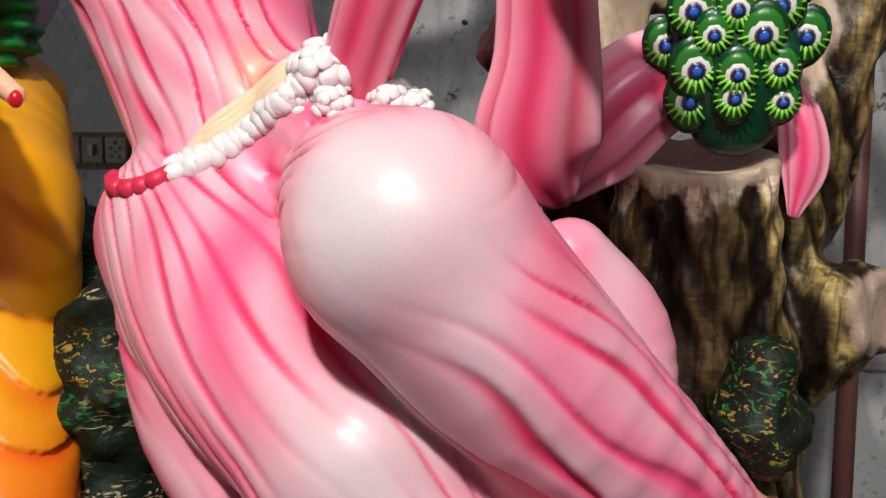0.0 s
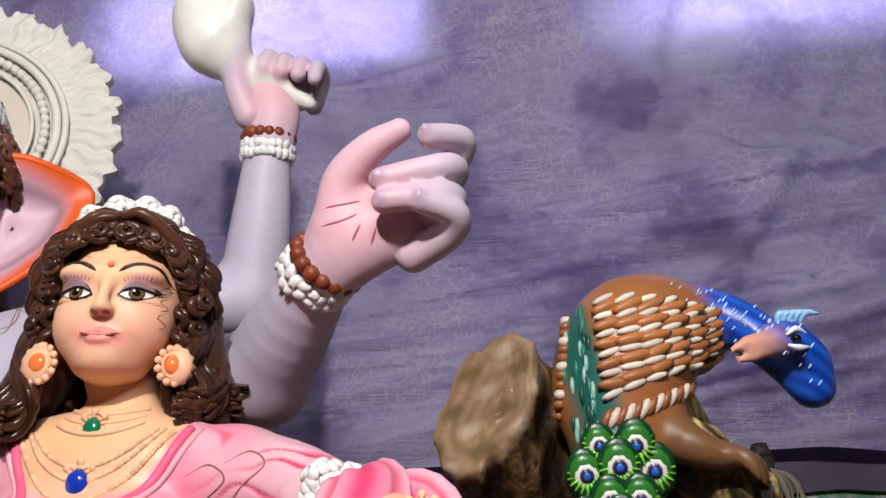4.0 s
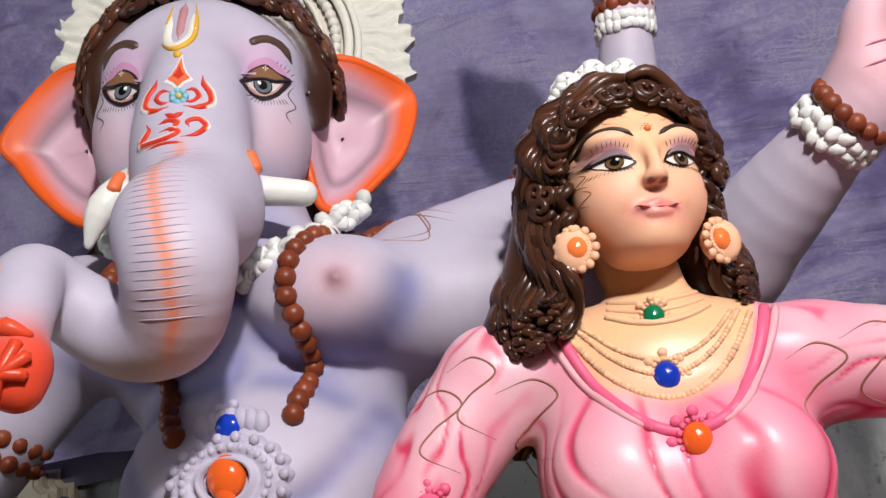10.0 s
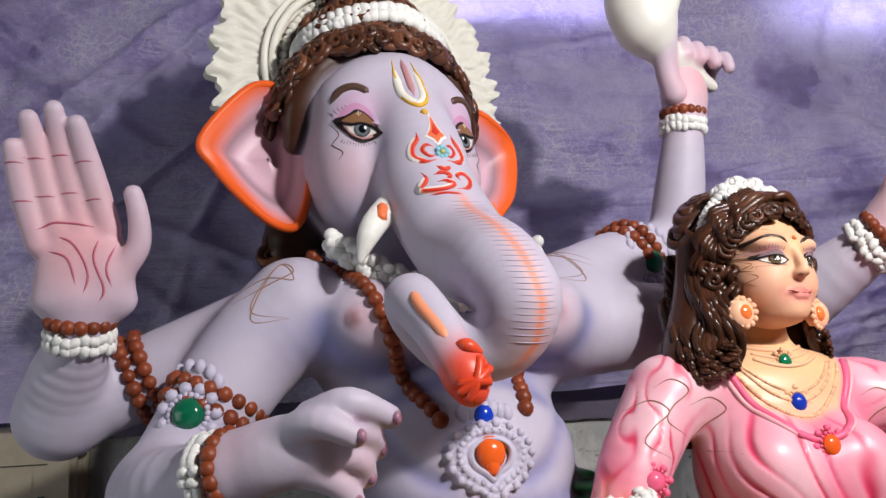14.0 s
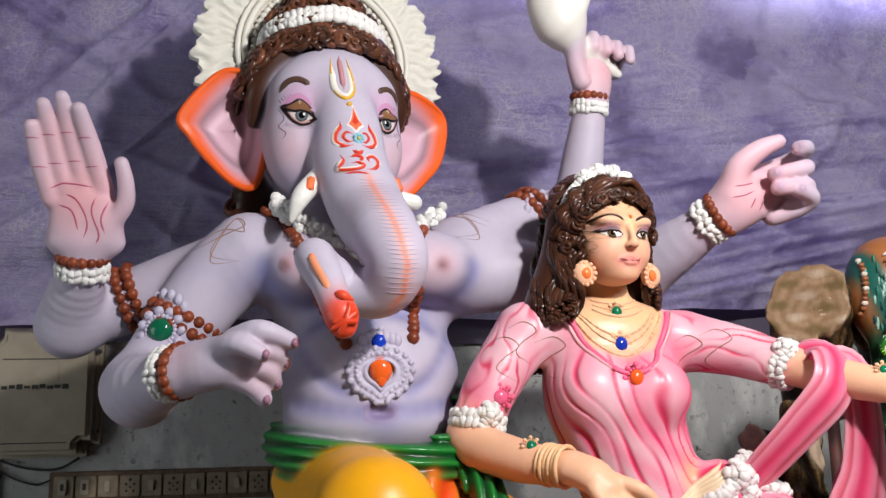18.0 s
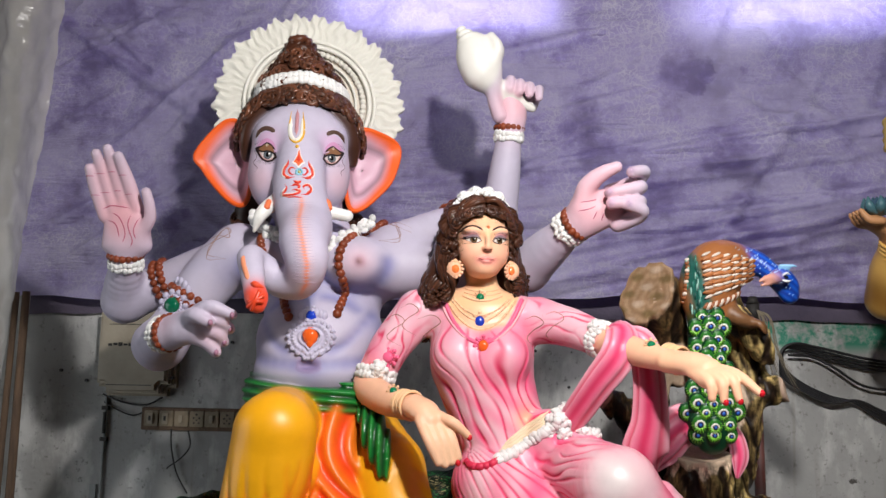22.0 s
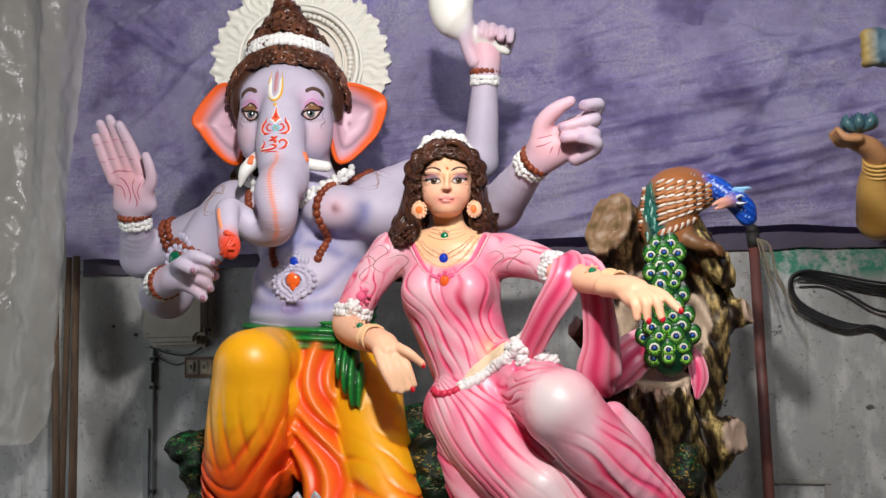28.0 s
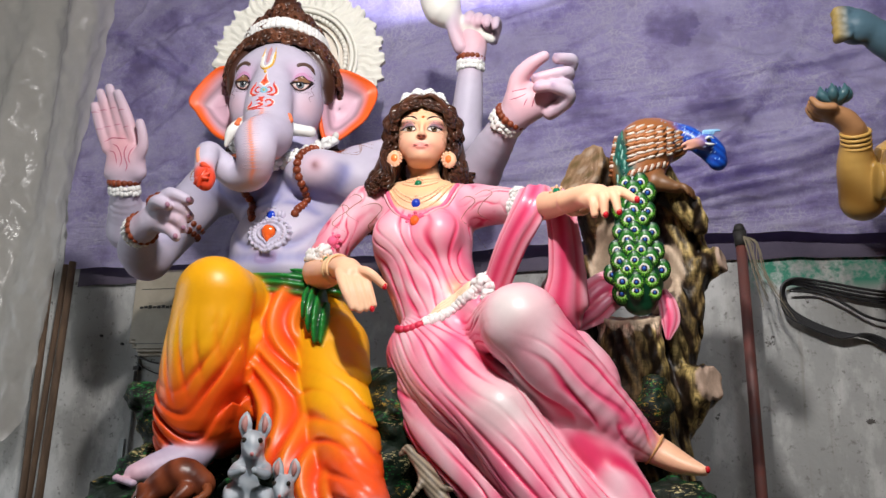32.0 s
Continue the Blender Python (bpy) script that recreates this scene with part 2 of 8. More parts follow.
class Skin:
    """Gathers corners, faces and paint for one mesh."""
    def __init__(self):
        self.v, self.f, self.c, self.n = [], [], [], 0

    def put(self, V, F, C):
        V = vec(V)
        C = vec(C)
        if C.ndim == 1:
            C = np.tile(C if len(C) == 4 else (*C, 0.5), (len(V), 1))
        elif C.shape[1] == 3:
            C = np.hstack([C, np.full((len(C), 1), 0.5)])
        self.v.append(V), self.c.append(C)
        self.f.extend((np.asarray(F) + self.n).tolist())
        self.n += len(V)

    def ball(self, c, r, col, seg=10, rings=6, turn=None):
        r = vec(r) * np.ones(3)
        a, b = np.meshgrid(np.arange(seg) * 2 * math.pi / seg, np.linspace(-math.pi / 2, math.pi / 2, rings + 1), indexing="ij")
        V = np.stack([np.cos(a) * np.cos(b), np.sin(a) * np.cos(b), np.sin(b)], -1).reshape(-1, 3) * r
        if turn is not None:
            V = V @ np.array(turn).T
        F = [(i * (rings + 1) + j, ((i + 1) % seg) * (rings + 1) + j, ((i + 1) % seg) * (rings + 1) + j + 1, i * (rings + 1) + j + 1)
             for i in range(seg) for j in range(rings)]
        self.put(V + vec(c), F, col)

    def tube(self, pts, radii, col, n=8, smooth=3, flat=None, ends=True, ridge=None):
        """A tube through pts. flat: (direction, factor) for a band; ridge: f(angle, along) scales the radius; col may be f(along, angle)."""
        pts = vec(pts)
        radii = np.full(len(pts), radii) if np.isscalar(radii) else vec(radii)
        c = spline(np.hstack([pts, radii[:, None]]), smooth) if smooth > 1 else np.hstack([pts, radii[:, None]])
        p, r = c[:, :3], np.maximum(c[:, 3], 1e-4)
        tan = np.gradient(p, axis=0)
        tan /= np.linalg.norm(tan, axis=1)[:, None] + 1e-9
        up = vec(flat[0]) if flat else vec((0.3, 0.2, 1)) if abs(tan[0][2]) < 0.9 else vec((1, 0.2, 0.1))
        V, ang = [], np.arange(n) * 2 * math.pi / n
        for i in range(len(p)):
            if not flat and i:
                up = u
            s = np.cross(tan[i], up)
            s /= np.linalg.norm(s) + 1e-9
            u = np.cross(s, tan[i])
            k = flat[1] if flat else 1.0
            g = ridge(ang, i / (len(p) - 1)) if ridge else 1.0
            V.append(p[i] + r[i] * ((np.cos(ang) * g)[:, None] * s + (k * np.sin(ang) * g)[:, None] * u))
        V = np.vstack(V)
        F = [(i * n + j, i * n + (j + 1) % n, (i + 1) * n + (j + 1) % n, (i + 1) * n + j) for i in range(len(p) - 1) for j in range(n)]
        if callable(col):
            C = np.array([col(i / (len(p) - 1), a) for i in range(len(p)) for a in ang])
        else:
            C = col
        if ends:
            F.append(tuple(range(n))[::-1]) if False else None
            m = len(V)
            V = np.vstack([V, p[0] - tan[0] * r[0] * 0.5, p[-1] + tan[-1] * r[-1] * 0.5])
            F += [(m, (j + 1) % n, j, j) for j in range(n)] + [(m + 1, m - n + j, m - n + (j + 1) % n, m - n + (j + 1) % n) for j in range(n)]
            if callable(col):
                C = np.vstack([C, C[:1], C[-1:]])
        self.put(V, F, C)

    def patch(self, P, col):
        """A fan over an outline of points that already lie on the skin."""
        P = vec(P)
        V = np.vstack([P.mean(0), P])
        k = len(P)
        self.put(V, [(0, 1 + i, 1 + (i + 1) % k, 1 + (i + 1) % k) for i in range(k)], col)

    def object(self, name, mat, label="", category="", kind="", group="", parent=None):
        mesh = bpy.data.meshes.new(name)
        mesh.from_pydata(np.vstack(self.v).tolist(), [], [f if len(f) < 4 or f[2] != f[3] else f[:3] for f in self.f])
        col = mesh.color_attributes.new("paint", "FLOAT_COLOR", "POINT")
        col.data.foreach_set("color", np.vstack(self.c).astype(np.float32).ravel())
        mesh.polygons.foreach_set("use_smooth", [True] * len(mesh.polygons))
        mesh.materials.append(mat)
        ob = new(name, mesh)
        if parent:
            ob.parent = parent
        return tagged(ob, label, category, group, kind)


# ---- hard things ----
def box(bm, lo, hi, turn=None):
    g = bmesh.ops.create_cube(bm, size=1)["verts"]
    m = Matrix.Translation((vec(lo) + vec(hi)) / 2) @ Matrix.Diagonal((*(vec(hi) - vec(lo)), 1))
    bmesh.ops.transform(bm, matrix=(turn or Matrix()) @ m, verts=g)
    return g


def part(name, bm, mat, parent=None, label="", bevel=0.0, smooth=False):
    if bevel:
        bmesh.ops.bevel(bm, geom=bm.edges[:], offset=bevel, segments=2, affect="EDGES", clamp_overlap=True)
    mesh = bpy.data.meshes.new(name)
    bm.to_mesh(mesh)
    bm.free()
    if smooth:
        mesh.polygons.foreach_set("use_smooth", [True] * len(mesh.polygons))
    mesh.materials.append(mat)
    ob = new(name, mesh)
    if parent:
        ob.parent = parent
    if label:
        ob["label"] = label
    return ob


def boxed(name, lo, hi, mat, parent=None, label="", bevel=0.0):
    bm = bmesh.new()
    box(bm, lo, hi)
    return part(name, bm, mat, parent, label, bevel)


def rod(bm, a, b, r1, r2=None, seg=14):
    a, b = Vector(a), Vector(b)
    g = bmesh.ops.create_cone(bm, cap_ends=True, segments=seg, radius1=r1, radius2=r1 if r2 is None else r2, depth=(b - a).length)["verts"]
    bmesh.ops.transform(bm, matrix=Matrix.Translation((a + b) / 2) @ (b - a).to_track_quat("Z", "Y").to_matrix().to_4x4(), verts=g)
    return g

# ---- room ----
WALL = 2.575


def wall_material():
    """Old grey-white distemper: blotches, drips, flaked spots, and a worn green painted border."""
    m = material("old_distemper_wall", (0.36, 0.365, 0.355), 0.85, scale=1.1, second=(0.25, 0.255, 0.25), bump=0.35, bump_scale=28)
    t = m.node_tree
    n, l = t.nodes, t.links
    p = n["Principled BSDF"]
    base = p.inputs["Base Color"].links[0].from_socket
    where = n.new("ShaderNodeTexCoord")
    drip = n.new("ShaderNodeMapping")
    drip.inputs["Scale"].default_value = (2.2, 1, 1.1)
    streak, fleck = n.new("ShaderNodeTexNoise"), n.new("ShaderNodeTexNoise")
    l.new(where.outputs["Object"], drip.inputs[0]), l.new(drip.outputs[0], streak.inputs[0]), l.new(where.outputs["Object"], fleck.inputs[0])
    streak.inputs["Scale"].default_value, streak.inputs["Detail"].default_value, streak.inputs["Roughness"].default_value = 2.6, 8, 0.6
    fleck.inputs["Scale"].default_value, fleck.inputs["Detail"].default_value, fleck.inputs["Roughness"].default_value = 7, 9, 0.7

    def level(src, lo, hi):
        r = n.new("ShaderNodeMapRange")
        r.inputs[1].default_value, r.inputs[2].default_value = lo, hi
        l.new(src, r.inputs[0])
        return r.outputs[0]

    def over(a, col, fac):
        x = n.new("ShaderNodeMix")
        x.data_type = "RGBA"
        l.new(fac, x.inputs[0]), l.new(a, x.inputs[6])
        x.inputs[7].default_value = (*col, 1)
        return x.outputs[2]

    def times(a, b):
        x = n.new("ShaderNodeMath")
        x.operation = "MULTIPLY"
        l.new(a, x.inputs[0]), l.new(b, x.inputs[1])
        return x.outputs[0]

    sep = n.new("ShaderNodeSeparateXYZ")
    l.new(where.outputs["Object"], sep.inputs[0])
    c = over(base, (0.47, 0.475, 0.465), level(streak.outputs[0], 0.5, 0.62))
    speck = n.new("ShaderNodeTexNoise")
    speck.inputs["Scale"].default_value, speck.inputs["Detail"].default_value, speck.inputs["Roughness"].default_value = 34, 3, 0.6
    l.new(where.outputs["Object"], speck.inputs[0])
    c = over(c, (0.2, 0.2, 0.19), level(speck.outputs[0], 0.6, 0.72))
    runs, thin = n.new("ShaderNodeTexNoise"), n.new("ShaderNodeMapping")
    thin.inputs["Scale"].default_value = (14, 1, 0.5)
    runs.inputs["Scale"].default_value, runs.inputs["Detail"].default_value = 2.0, 4
    l.new(where.outputs["Object"], thin.inputs[0]), l.new(thin.outputs[0], runs.inputs[0])
    c = over(c, (0.22, 0.2, 0.17), times(level(runs.outputs[0], 0.6, 0.8), level(sep.outputs[2], 2.3, 0.2)))
    c = over(c, (0.07, 0.065, 0.06), level(fleck.outputs[0], 0.64, 0.67))
    rim = times(times(level(sep.outputs[2], 1.70, 1.76), level(sep.outputs[0], 0.66, 0.72)), level(fleck.outputs[0], 0.58, 0.45))
    c = over(c, (0.03, 0.2, 0.13), rim)
    l.new(c, p.inputs["Base Color"])
    return m


def tarp_material():
    """Thin violet plastic cloth: crackled white rub marks, dusty patches, light showing through."""
    m = material("violet_tarpaulin", (0.32, 0.25, 0.66), 0.4, scale=1.3, second=(0.52, 0.45, 0.82), bump=0.5, bump_scale=16, translucent=0.4)
    t = m.node_tree
    n, l = t.nodes, t.links
    p = n["Principled BSDF"]
    base = p.inputs["Base Color"].links[0].from_socket
    where = n.new("ShaderNodeTexCoord")
    crack = n.new("ShaderNodeTexVoronoi")
    crack.feature = "DISTANCE_TO_EDGE"
    crack.inputs["Scale"].default_value = 34
    bend, dust = n.new("ShaderNodeTexNoise"), n.new("ShaderNodeTexNoise")
    bend.inputs["Scale"].default_value, bend.inputs["Detail"].default_value = 9, 5
    dust.inputs["Scale"].default_value, dust.inputs["Detail"].default_value, dust.inputs["Roughness"].default_value = 2.4, 8, 0.7
    l.new(where.outputs["Object"], bend.inputs[0]), l.new(where.outputs["Object"], dust.inputs[0])
    mixv = n.new("ShaderNodeMix")
    mixv.data_type = "VECTOR"
    mixv.inputs[0].default_value = 0.12
    l.new(where.outputs["Object"], mixv.inputs[4]), l.new(bend.outputs["Color"], mixv.inputs[5]), l.new(mixv.outputs[1], crack.inputs[0])
    line, patch, both = n.new("ShaderNodeMapRange"), n.new("ShaderNodeMapRange"), n.new("ShaderNodeMath")
    line.inputs[1].default_value, line.inputs[2].default_value = 0.1, 0.0
    patch.inputs[1].default_value, patch.inputs[2].default_value = 0.4, 0.62
    l.new(crack.outputs["Distance"], line.inputs[0]), l.new(dust.outputs[0], patch.inputs[0])
    both.operation = "MULTIPLY"
    l.new(line.outputs[0], both.inputs[0]), l.new(patch.outputs[0], both.inputs[1])
    a, b = n.new("ShaderNodeMix"), n.new("ShaderNodeMix")
    a.data_type = b.data_type = "RGBA"
    a.inputs[7].default_value, b.inputs[7].default_value = (0.54, 0.50, 0.74, 1), (0.85, 0.83, 0.92, 1)
    half = n.new("ShaderNodeMath")
    half.operation = "MULTIPLY"
    half.inputs[1].default_value = 0.75
    l.new(patch.outputs[0], half.inputs[0])
    l.new(half.outputs[0], a.inputs[0]), l.new(base, a.inputs[6]), l.new(both.outputs[0], b.inputs[0]), l.new(a.outputs[2], b.inputs[6])
    streaks, turned = n.new("ShaderNodeTexNoise"), n.new("ShaderNodeMapping")
    turned.inputs["Rotation"].default_value, turned.inputs["Scale"].default_value = (0, radians(-19), 0), (0.7, 1, 4.5)
    streaks.inputs["Scale"].default_value, streaks.inputs["Detail"].default_value, streaks.inputs["Roughness"].default_value = 2.2, 9, 0.72
    l.new(where.outputs["Object"], turned.inputs[0]), l.new(turned.outputs[0], streaks.inputs[0])
    band, c = n.new("ShaderNodeMapRange"), n.new("ShaderNodeMix")
    band.inputs[1].default_value, band.inputs[2].default_value, band.inputs[4].default_value = 0.48, 0.66, 0.8
    c.data_type = "RGBA"
    c.inputs[7].default_value = (0.6, 0.56, 0.8, 1)
    l.new(streaks.outputs[0], band.inputs[0]), l.new(band.outputs[0], c.inputs[0]), l.new(b.outputs[2], c.inputs[6])
    smudge, d = n.new("ShaderNodeMapRange"), n.new("ShaderNodeMix")
    smudge.inputs[1].default_value, smudge.inputs[2].default_value, smudge.inputs[4].default_value = 0.5, 0.36, 0.65
    d.data_type = "RGBA"
    d.inputs[7].default_value = (0.13, 0.11, 0.17, 1)
    l.new(dust.outputs[0], smudge.inputs[0]), l.new(smudge.outputs[0], d.inputs[0]), l.new(c.outputs[2], d.inputs[6])
    # crisp pale patches, painting in the light that shows through folded cloth
    worn, crisp, pale = n.new("ShaderNodeTexNoise"), n.new("ShaderNodeMapRange"), n.new("ShaderNodeMix")
    worn.inputs["Scale"].default_value, worn.inputs["Detail"].default_value, worn.inputs["Roughness"].default_value, worn.inputs["Distortion"].default_value = 1.5, 7, 0.55, 0.6
    crisp.inputs[1].default_value, crisp.inputs[2].default_value, crisp.inputs[4].default_value = 0.535, 0.55, 0.42
    pale.data_type = "RGBA"
    pale.inputs[7].default_value = (0.64, 0.6, 0.84, 1)
    l.new(where.outputs["Object"], worn.inputs[0]), l.new(worn.outputs[0], crisp.inputs[0]), l.new(crisp.outputs[0], pale.inputs[0]), l.new(d.outputs[2], pale.inputs[6])
    rub, few, marks, rubbed = n.new("ShaderNodeTexNoise"), n.new("ShaderNodeMapRange"), n.new("ShaderNodeMath"), n.new("ShaderNodeMix")
    rub.inputs["Scale"].default_value, rub.inputs["Detail"].default_value, rub.inputs["Roughness"].default_value, rub.inputs["Distortion"].default_value = 38, 6, 0.68, 1.5
    few.inputs[1].default_value, few.inputs[2].default_value, few.inputs[4].default_value = 0.53, 0.6, 0.75
    marks.operation = "MULTIPLY"
    rubbed.data_type = "RGBA"
    rubbed.inputs[7].default_value = (0.74, 0.71, 0.88, 1)
    l.new(where.outputs["Object"], rub.inputs[0]), l.new(rub.outputs[0], few.inputs[0]), l.new(few.outputs[0], marks.inputs[0]), l.new(patch.outputs[0], marks.inputs[1])
    l.new(marks.outputs[0], rubbed.inputs[0]), l.new(pale.outputs[2], rubbed.inputs[6])
    l.new(rubbed.outputs[2], p.inputs["Base Color"])
    relief, rise = n.new("ShaderNodeBump"), p.inputs["Normal"].links[0].from_node
    relief.inputs["Strength"].default_value, relief.inputs["Distance"].default_value = 1.0, 0.05
    cross, slant, both_ways = n.new("ShaderNodeTexNoise"), n.new("ShaderNodeMapping"), n.new("ShaderNodeMath")
    slant.inputs["Rotation"].default_value, slant.inputs["Scale"].default_value = (0, radians(41), 0), (0.5, 1, 4.5)
    cross.inputs["Scale"].default_value, cross.inputs["Detail"].default_value = 1.7, 5
    both_ways.operation = "ADD"
    l.new(where.outputs["Object"], slant.inputs[0]), l.new(slant.outputs[0], cross.inputs[0])
    l.new(streaks.outputs[0], both_ways.inputs[0]), l.new(cross.outputs[0], both_ways.inputs[1])
    l.new(both_ways.outputs[0], relief.inputs["Height"]), l.new(relief.outputs[0], rise.inputs["Normal"])
    return m


M_WALL, M_TARP = wall_material(), tarp_material()
M_PLAIN = material("grimy_plaster", (0.3, 0.29, 0.27), 0.9, scale=2, bump=0.3, bump_scale=30)
M_FLOOR = material("earth_floor", (0.10, 0.085, 0.07), 0.9, scale=3, second=(0.05, 0.042, 0.036), bump=0.6, bump_scale=25)
M_CEIL = material("unseen_ceiling", (0.22, 0.21, 0.2), 0.9, scale=2, bump=0.2)
floor = tagged(boxed("floor", (-5.2, -6.2, -0.2), (5.2, WALL + 0.3, 0), M_FLOOR), "dark trodden earth and concrete floor", "floor", kind="structure")
# north wall with two high openings behind the cloth
bm = bmesh.new()
for lo, hi in (((-5.2, 0), (5.2, 3.42)), ((-5.2, 3.42), (-1.45, 4.05)), ((-0.28, 3.42), (0.44, 4.05)), ((1.55, 3.42), (5.2, 4.05)), ((-5.2, 4.05), (5.2, 4.5))):
    box(bm, (lo[0], WALL, lo[1]), (hi[0], WALL + 0.2, hi[1]))
wall_north = tagged(part("wall_north", bm, M_WALL), "dirty grey whitewashed wall with flaked spots and green border", "wall", kind="structure")
# unseen walls and ceiling, added to bounce light and keep out the sky
wall_south = tagged(boxed("wall_south", (-5.2, -6.2, 0), (5.2, -6, 4.5), M_PLAIN), "unseen plain wall closing the room", "wall", kind="structure")
# unseen west wall; its opening is added to let the side fill in
bm = bmesh.new()
for lo, hi in (((-6, 0), (-0.7, 4.5)), ((1.3, 0), (WALL, 4.5)), ((-0.7, 2.7), (1.3, 4.5))):
    box(bm, (-5.2, lo[0], lo[1]), (-5, hi[0], hi[1]))
wall_west = tagged(part("wall_west", bm, M_PLAIN), "unseen plain wall with an added opening for the side fill", "wall", kind="structure")
wall_east = tagged(boxed("wall_east", (5, -6, 0), (5.2, WALL, 4.5), M_PLAIN), "unseen plain wall closing the room", "wall", kind="structure")
ceiling = tagged(boxed("ceiling", (-5.2, -6.2, 4.5), (5.2, WALL + 0.2, 4.6), M_CEIL), "unseen dark ceiling closing the room", "ceiling", kind="structure")
# window bars in the openings
M_BAR = material("dark_iron", (0.05, 0.05, 0.055), 0.6, 0.6)
for k, (a, b) in enumerate(((-1.45, -0.28), (0.44, 1.55))):
    win = tagged(new("window_%d" % (k + 1)), "high barred window opening behind the violet cloth", "window", kind="structure")
    for x in (a + 0.02, a + 0.22, (a + b) / 2, b - 0.25):
        boxed("window_bar", (x - 0.018, WALL + 0.07, 3.42), (x + 0.018, WALL + 0.11, 4.05), M_BAR, win)


def cloth(name, mat, x0, x1, nx, nz, y, low, high, label, category="tarpaulin", amp=1.0, thick=0.0):
    """A hanging sheet with diagonal sags, gathers and crumples."""
    V, F = [], []
    pick = random.Random(5)
    ridges = [(pick.uniform(-2.8, 2.6), pick.uniform(2.0, 3.9), pick.choice((0.25, 0.35, -0.5, -0.9, 0.7, 1.1)) + pick.uniform(-.15, .15), pick.uniform(0.012, 0.05), pick.uniform(-0.03, 0.045), pick.uniform(0.25, 0.9)) for _ in range(80)]
    ridges += [(pick.uniform(-0.6, 1.6), pick.uniform(2.05, 2.9), pick.uniform(0.08, 0.24), pick.uniform(0.01, 0.026), pick.uniform(0.016, 0.042), pick.uniform(0.5, 1.2)) for _ in range(40)]
    ridges += [(pick.uniform(-2.9, -1.6), pick.uniform(2.1, 3.4), pick.choice((1.25, 0.6, -0.7)) + pick.uniform(-.2, .2), pick.uniform(0.01, 0.03), pick.uniform(0.01, 0.035), pick.uniform(0.2, 0.6)) for _ in range(24)]
    for j in range(nz + 1):
        for i in range(nx + 1):
            x = x0 + (x1 - x0) * i / nx
            z0 = low(x)
            z = z0 + (high - z0) * j / nz
            p = Vector((x * 1.1, z * 1.6, 3.0))
            d = 0.09 * noise.noise(Vector((x * 0.7 - z * 0.3, z * 1.9 - x * 0.5, 1.0))) + 0.04 * noise.noise(Vector((x * 1.6 - z, z * 6 - x * 1.6, 5.0)))
            d += 0.012 * abs(noise.noise(Vector((x * 5, z * 5, 9.0)))) + 0.006 * noise.noise(Vector((x * 13, z * 13, 2.0)))
            s = z - (2.06 + (x + 0.3) * 0.21 + 0.03 * math.sin(x * 2))
            if x > -0.7:
                d += (0.045 * math.exp(-(s / 0.035) ** 2) - 0.02 * math.exp(-((s + 0.07) / 0.03) ** 2)) * min(1, (x + 0.7) * 2)
            for c in (-0.12, -0.2, -0.27):
                d += 0.014 * math.exp(-((s - c * (0.6 + 0.2 * x)) / 0.016) ** 2) * (x > -0.9)
            V.append((x, y - amp * d, z))
    V = vec(V)
    for cx, cz, tilt, wide, deep, far in ridges:
        u, v = (V[:, 0] - cx) * math.cos(tilt) + (V[:, 2] - cz) * math.sin(tilt), (V[:, 2] - cz) * math.cos(tilt) - (V[:, 0] - cx) * math.sin(tilt)
        V[:, 1] -= amp * deep * np.exp(-np.minimum((v / wide) ** 2 + (u / far) ** 2, 60))
    for j in range(nz):
        for i in range(nx):
            a = j * (nx + 1) + i
            F.append((a, a + 1, a + nx + 2, a + nx + 1))
    mesh = bpy.data.meshes.new(name)
    mesh.from_pydata(V.tolist(), [], F)
    mesh.polygons.foreach_set("use_smooth", [True] * len(F))
    mesh.materials.append(mat)
    return tagged(new(name, mesh), label, category)


def tarp_low(x):
    return 1.955 + 0.012 * math.sin(x * 3.1) + 0.02 * math.sin(x * 1.3 + 1) + 0.012 * noise.noise(Vector((x * 4, 0, 0)))


cloth("tarpaulin", M_TARP, -3.13, 3.2, 420, 190, 2.46, tarp_low, 4.48, "crumpled violet plastic tarpaulin hung high over the wall")
# lower cloth layer, its colour darkened for the shadow under the tarpaulin
M_BAND = material("shadow_dark_cloth", (0.055, 0.045, 0.075), 0.8, scale=3, second=(0.085, 0.07, 0.1), bump=0.4, bump_scale=40)
cloth("under_cloth", M_BAND, -3.05, 3.2, 160, 8, 2.55, lambda x: 1.86 + 0.012 * math.sin(x * 2.3) + 0.01 * noise.noise(Vector((x * 6, 4, 0))), 2.4, "purple strip of cloth coloured dark as the shadow band below the tarpaulin", "cloth", 0.12)

# seam batten, pole, poles of the left frame
M_GREYPAINT = material("grey_painted_metal", (0.25, 0.27, 0.27), 0.5, 0.2, scale=6, bump=0.1)
M_RUST = material("red_oxide_pole", (0.17, 0.045, 0.035), 0.55, scale=9, second=(0.1, 0.05, 0.045), bump=0.2, bump_scale=50)
M_WOOD = material("weathered_wood", (0.16, 0.10, 0.06), 0.8, scale=6, second=(0.07, 0.045, 0.03), bump=0.4, bump_scale=60, stretch=(6, 6, 1))
M_BLACK = material("black_rubber", (0.015, 0.015, 0.017), 0.45, scale=20, bump=0.05)
M_CREAM = material("yellowed_plastic", (0.33, 0.29, 0.22), 0.4, scale=5, second=(0.22, 0.19, 0.14), bump=0.08, bump_scale=90)
M_DARK = material("dark_grime", (0.02, 0.018, 0.016), 0.7, scale=20)

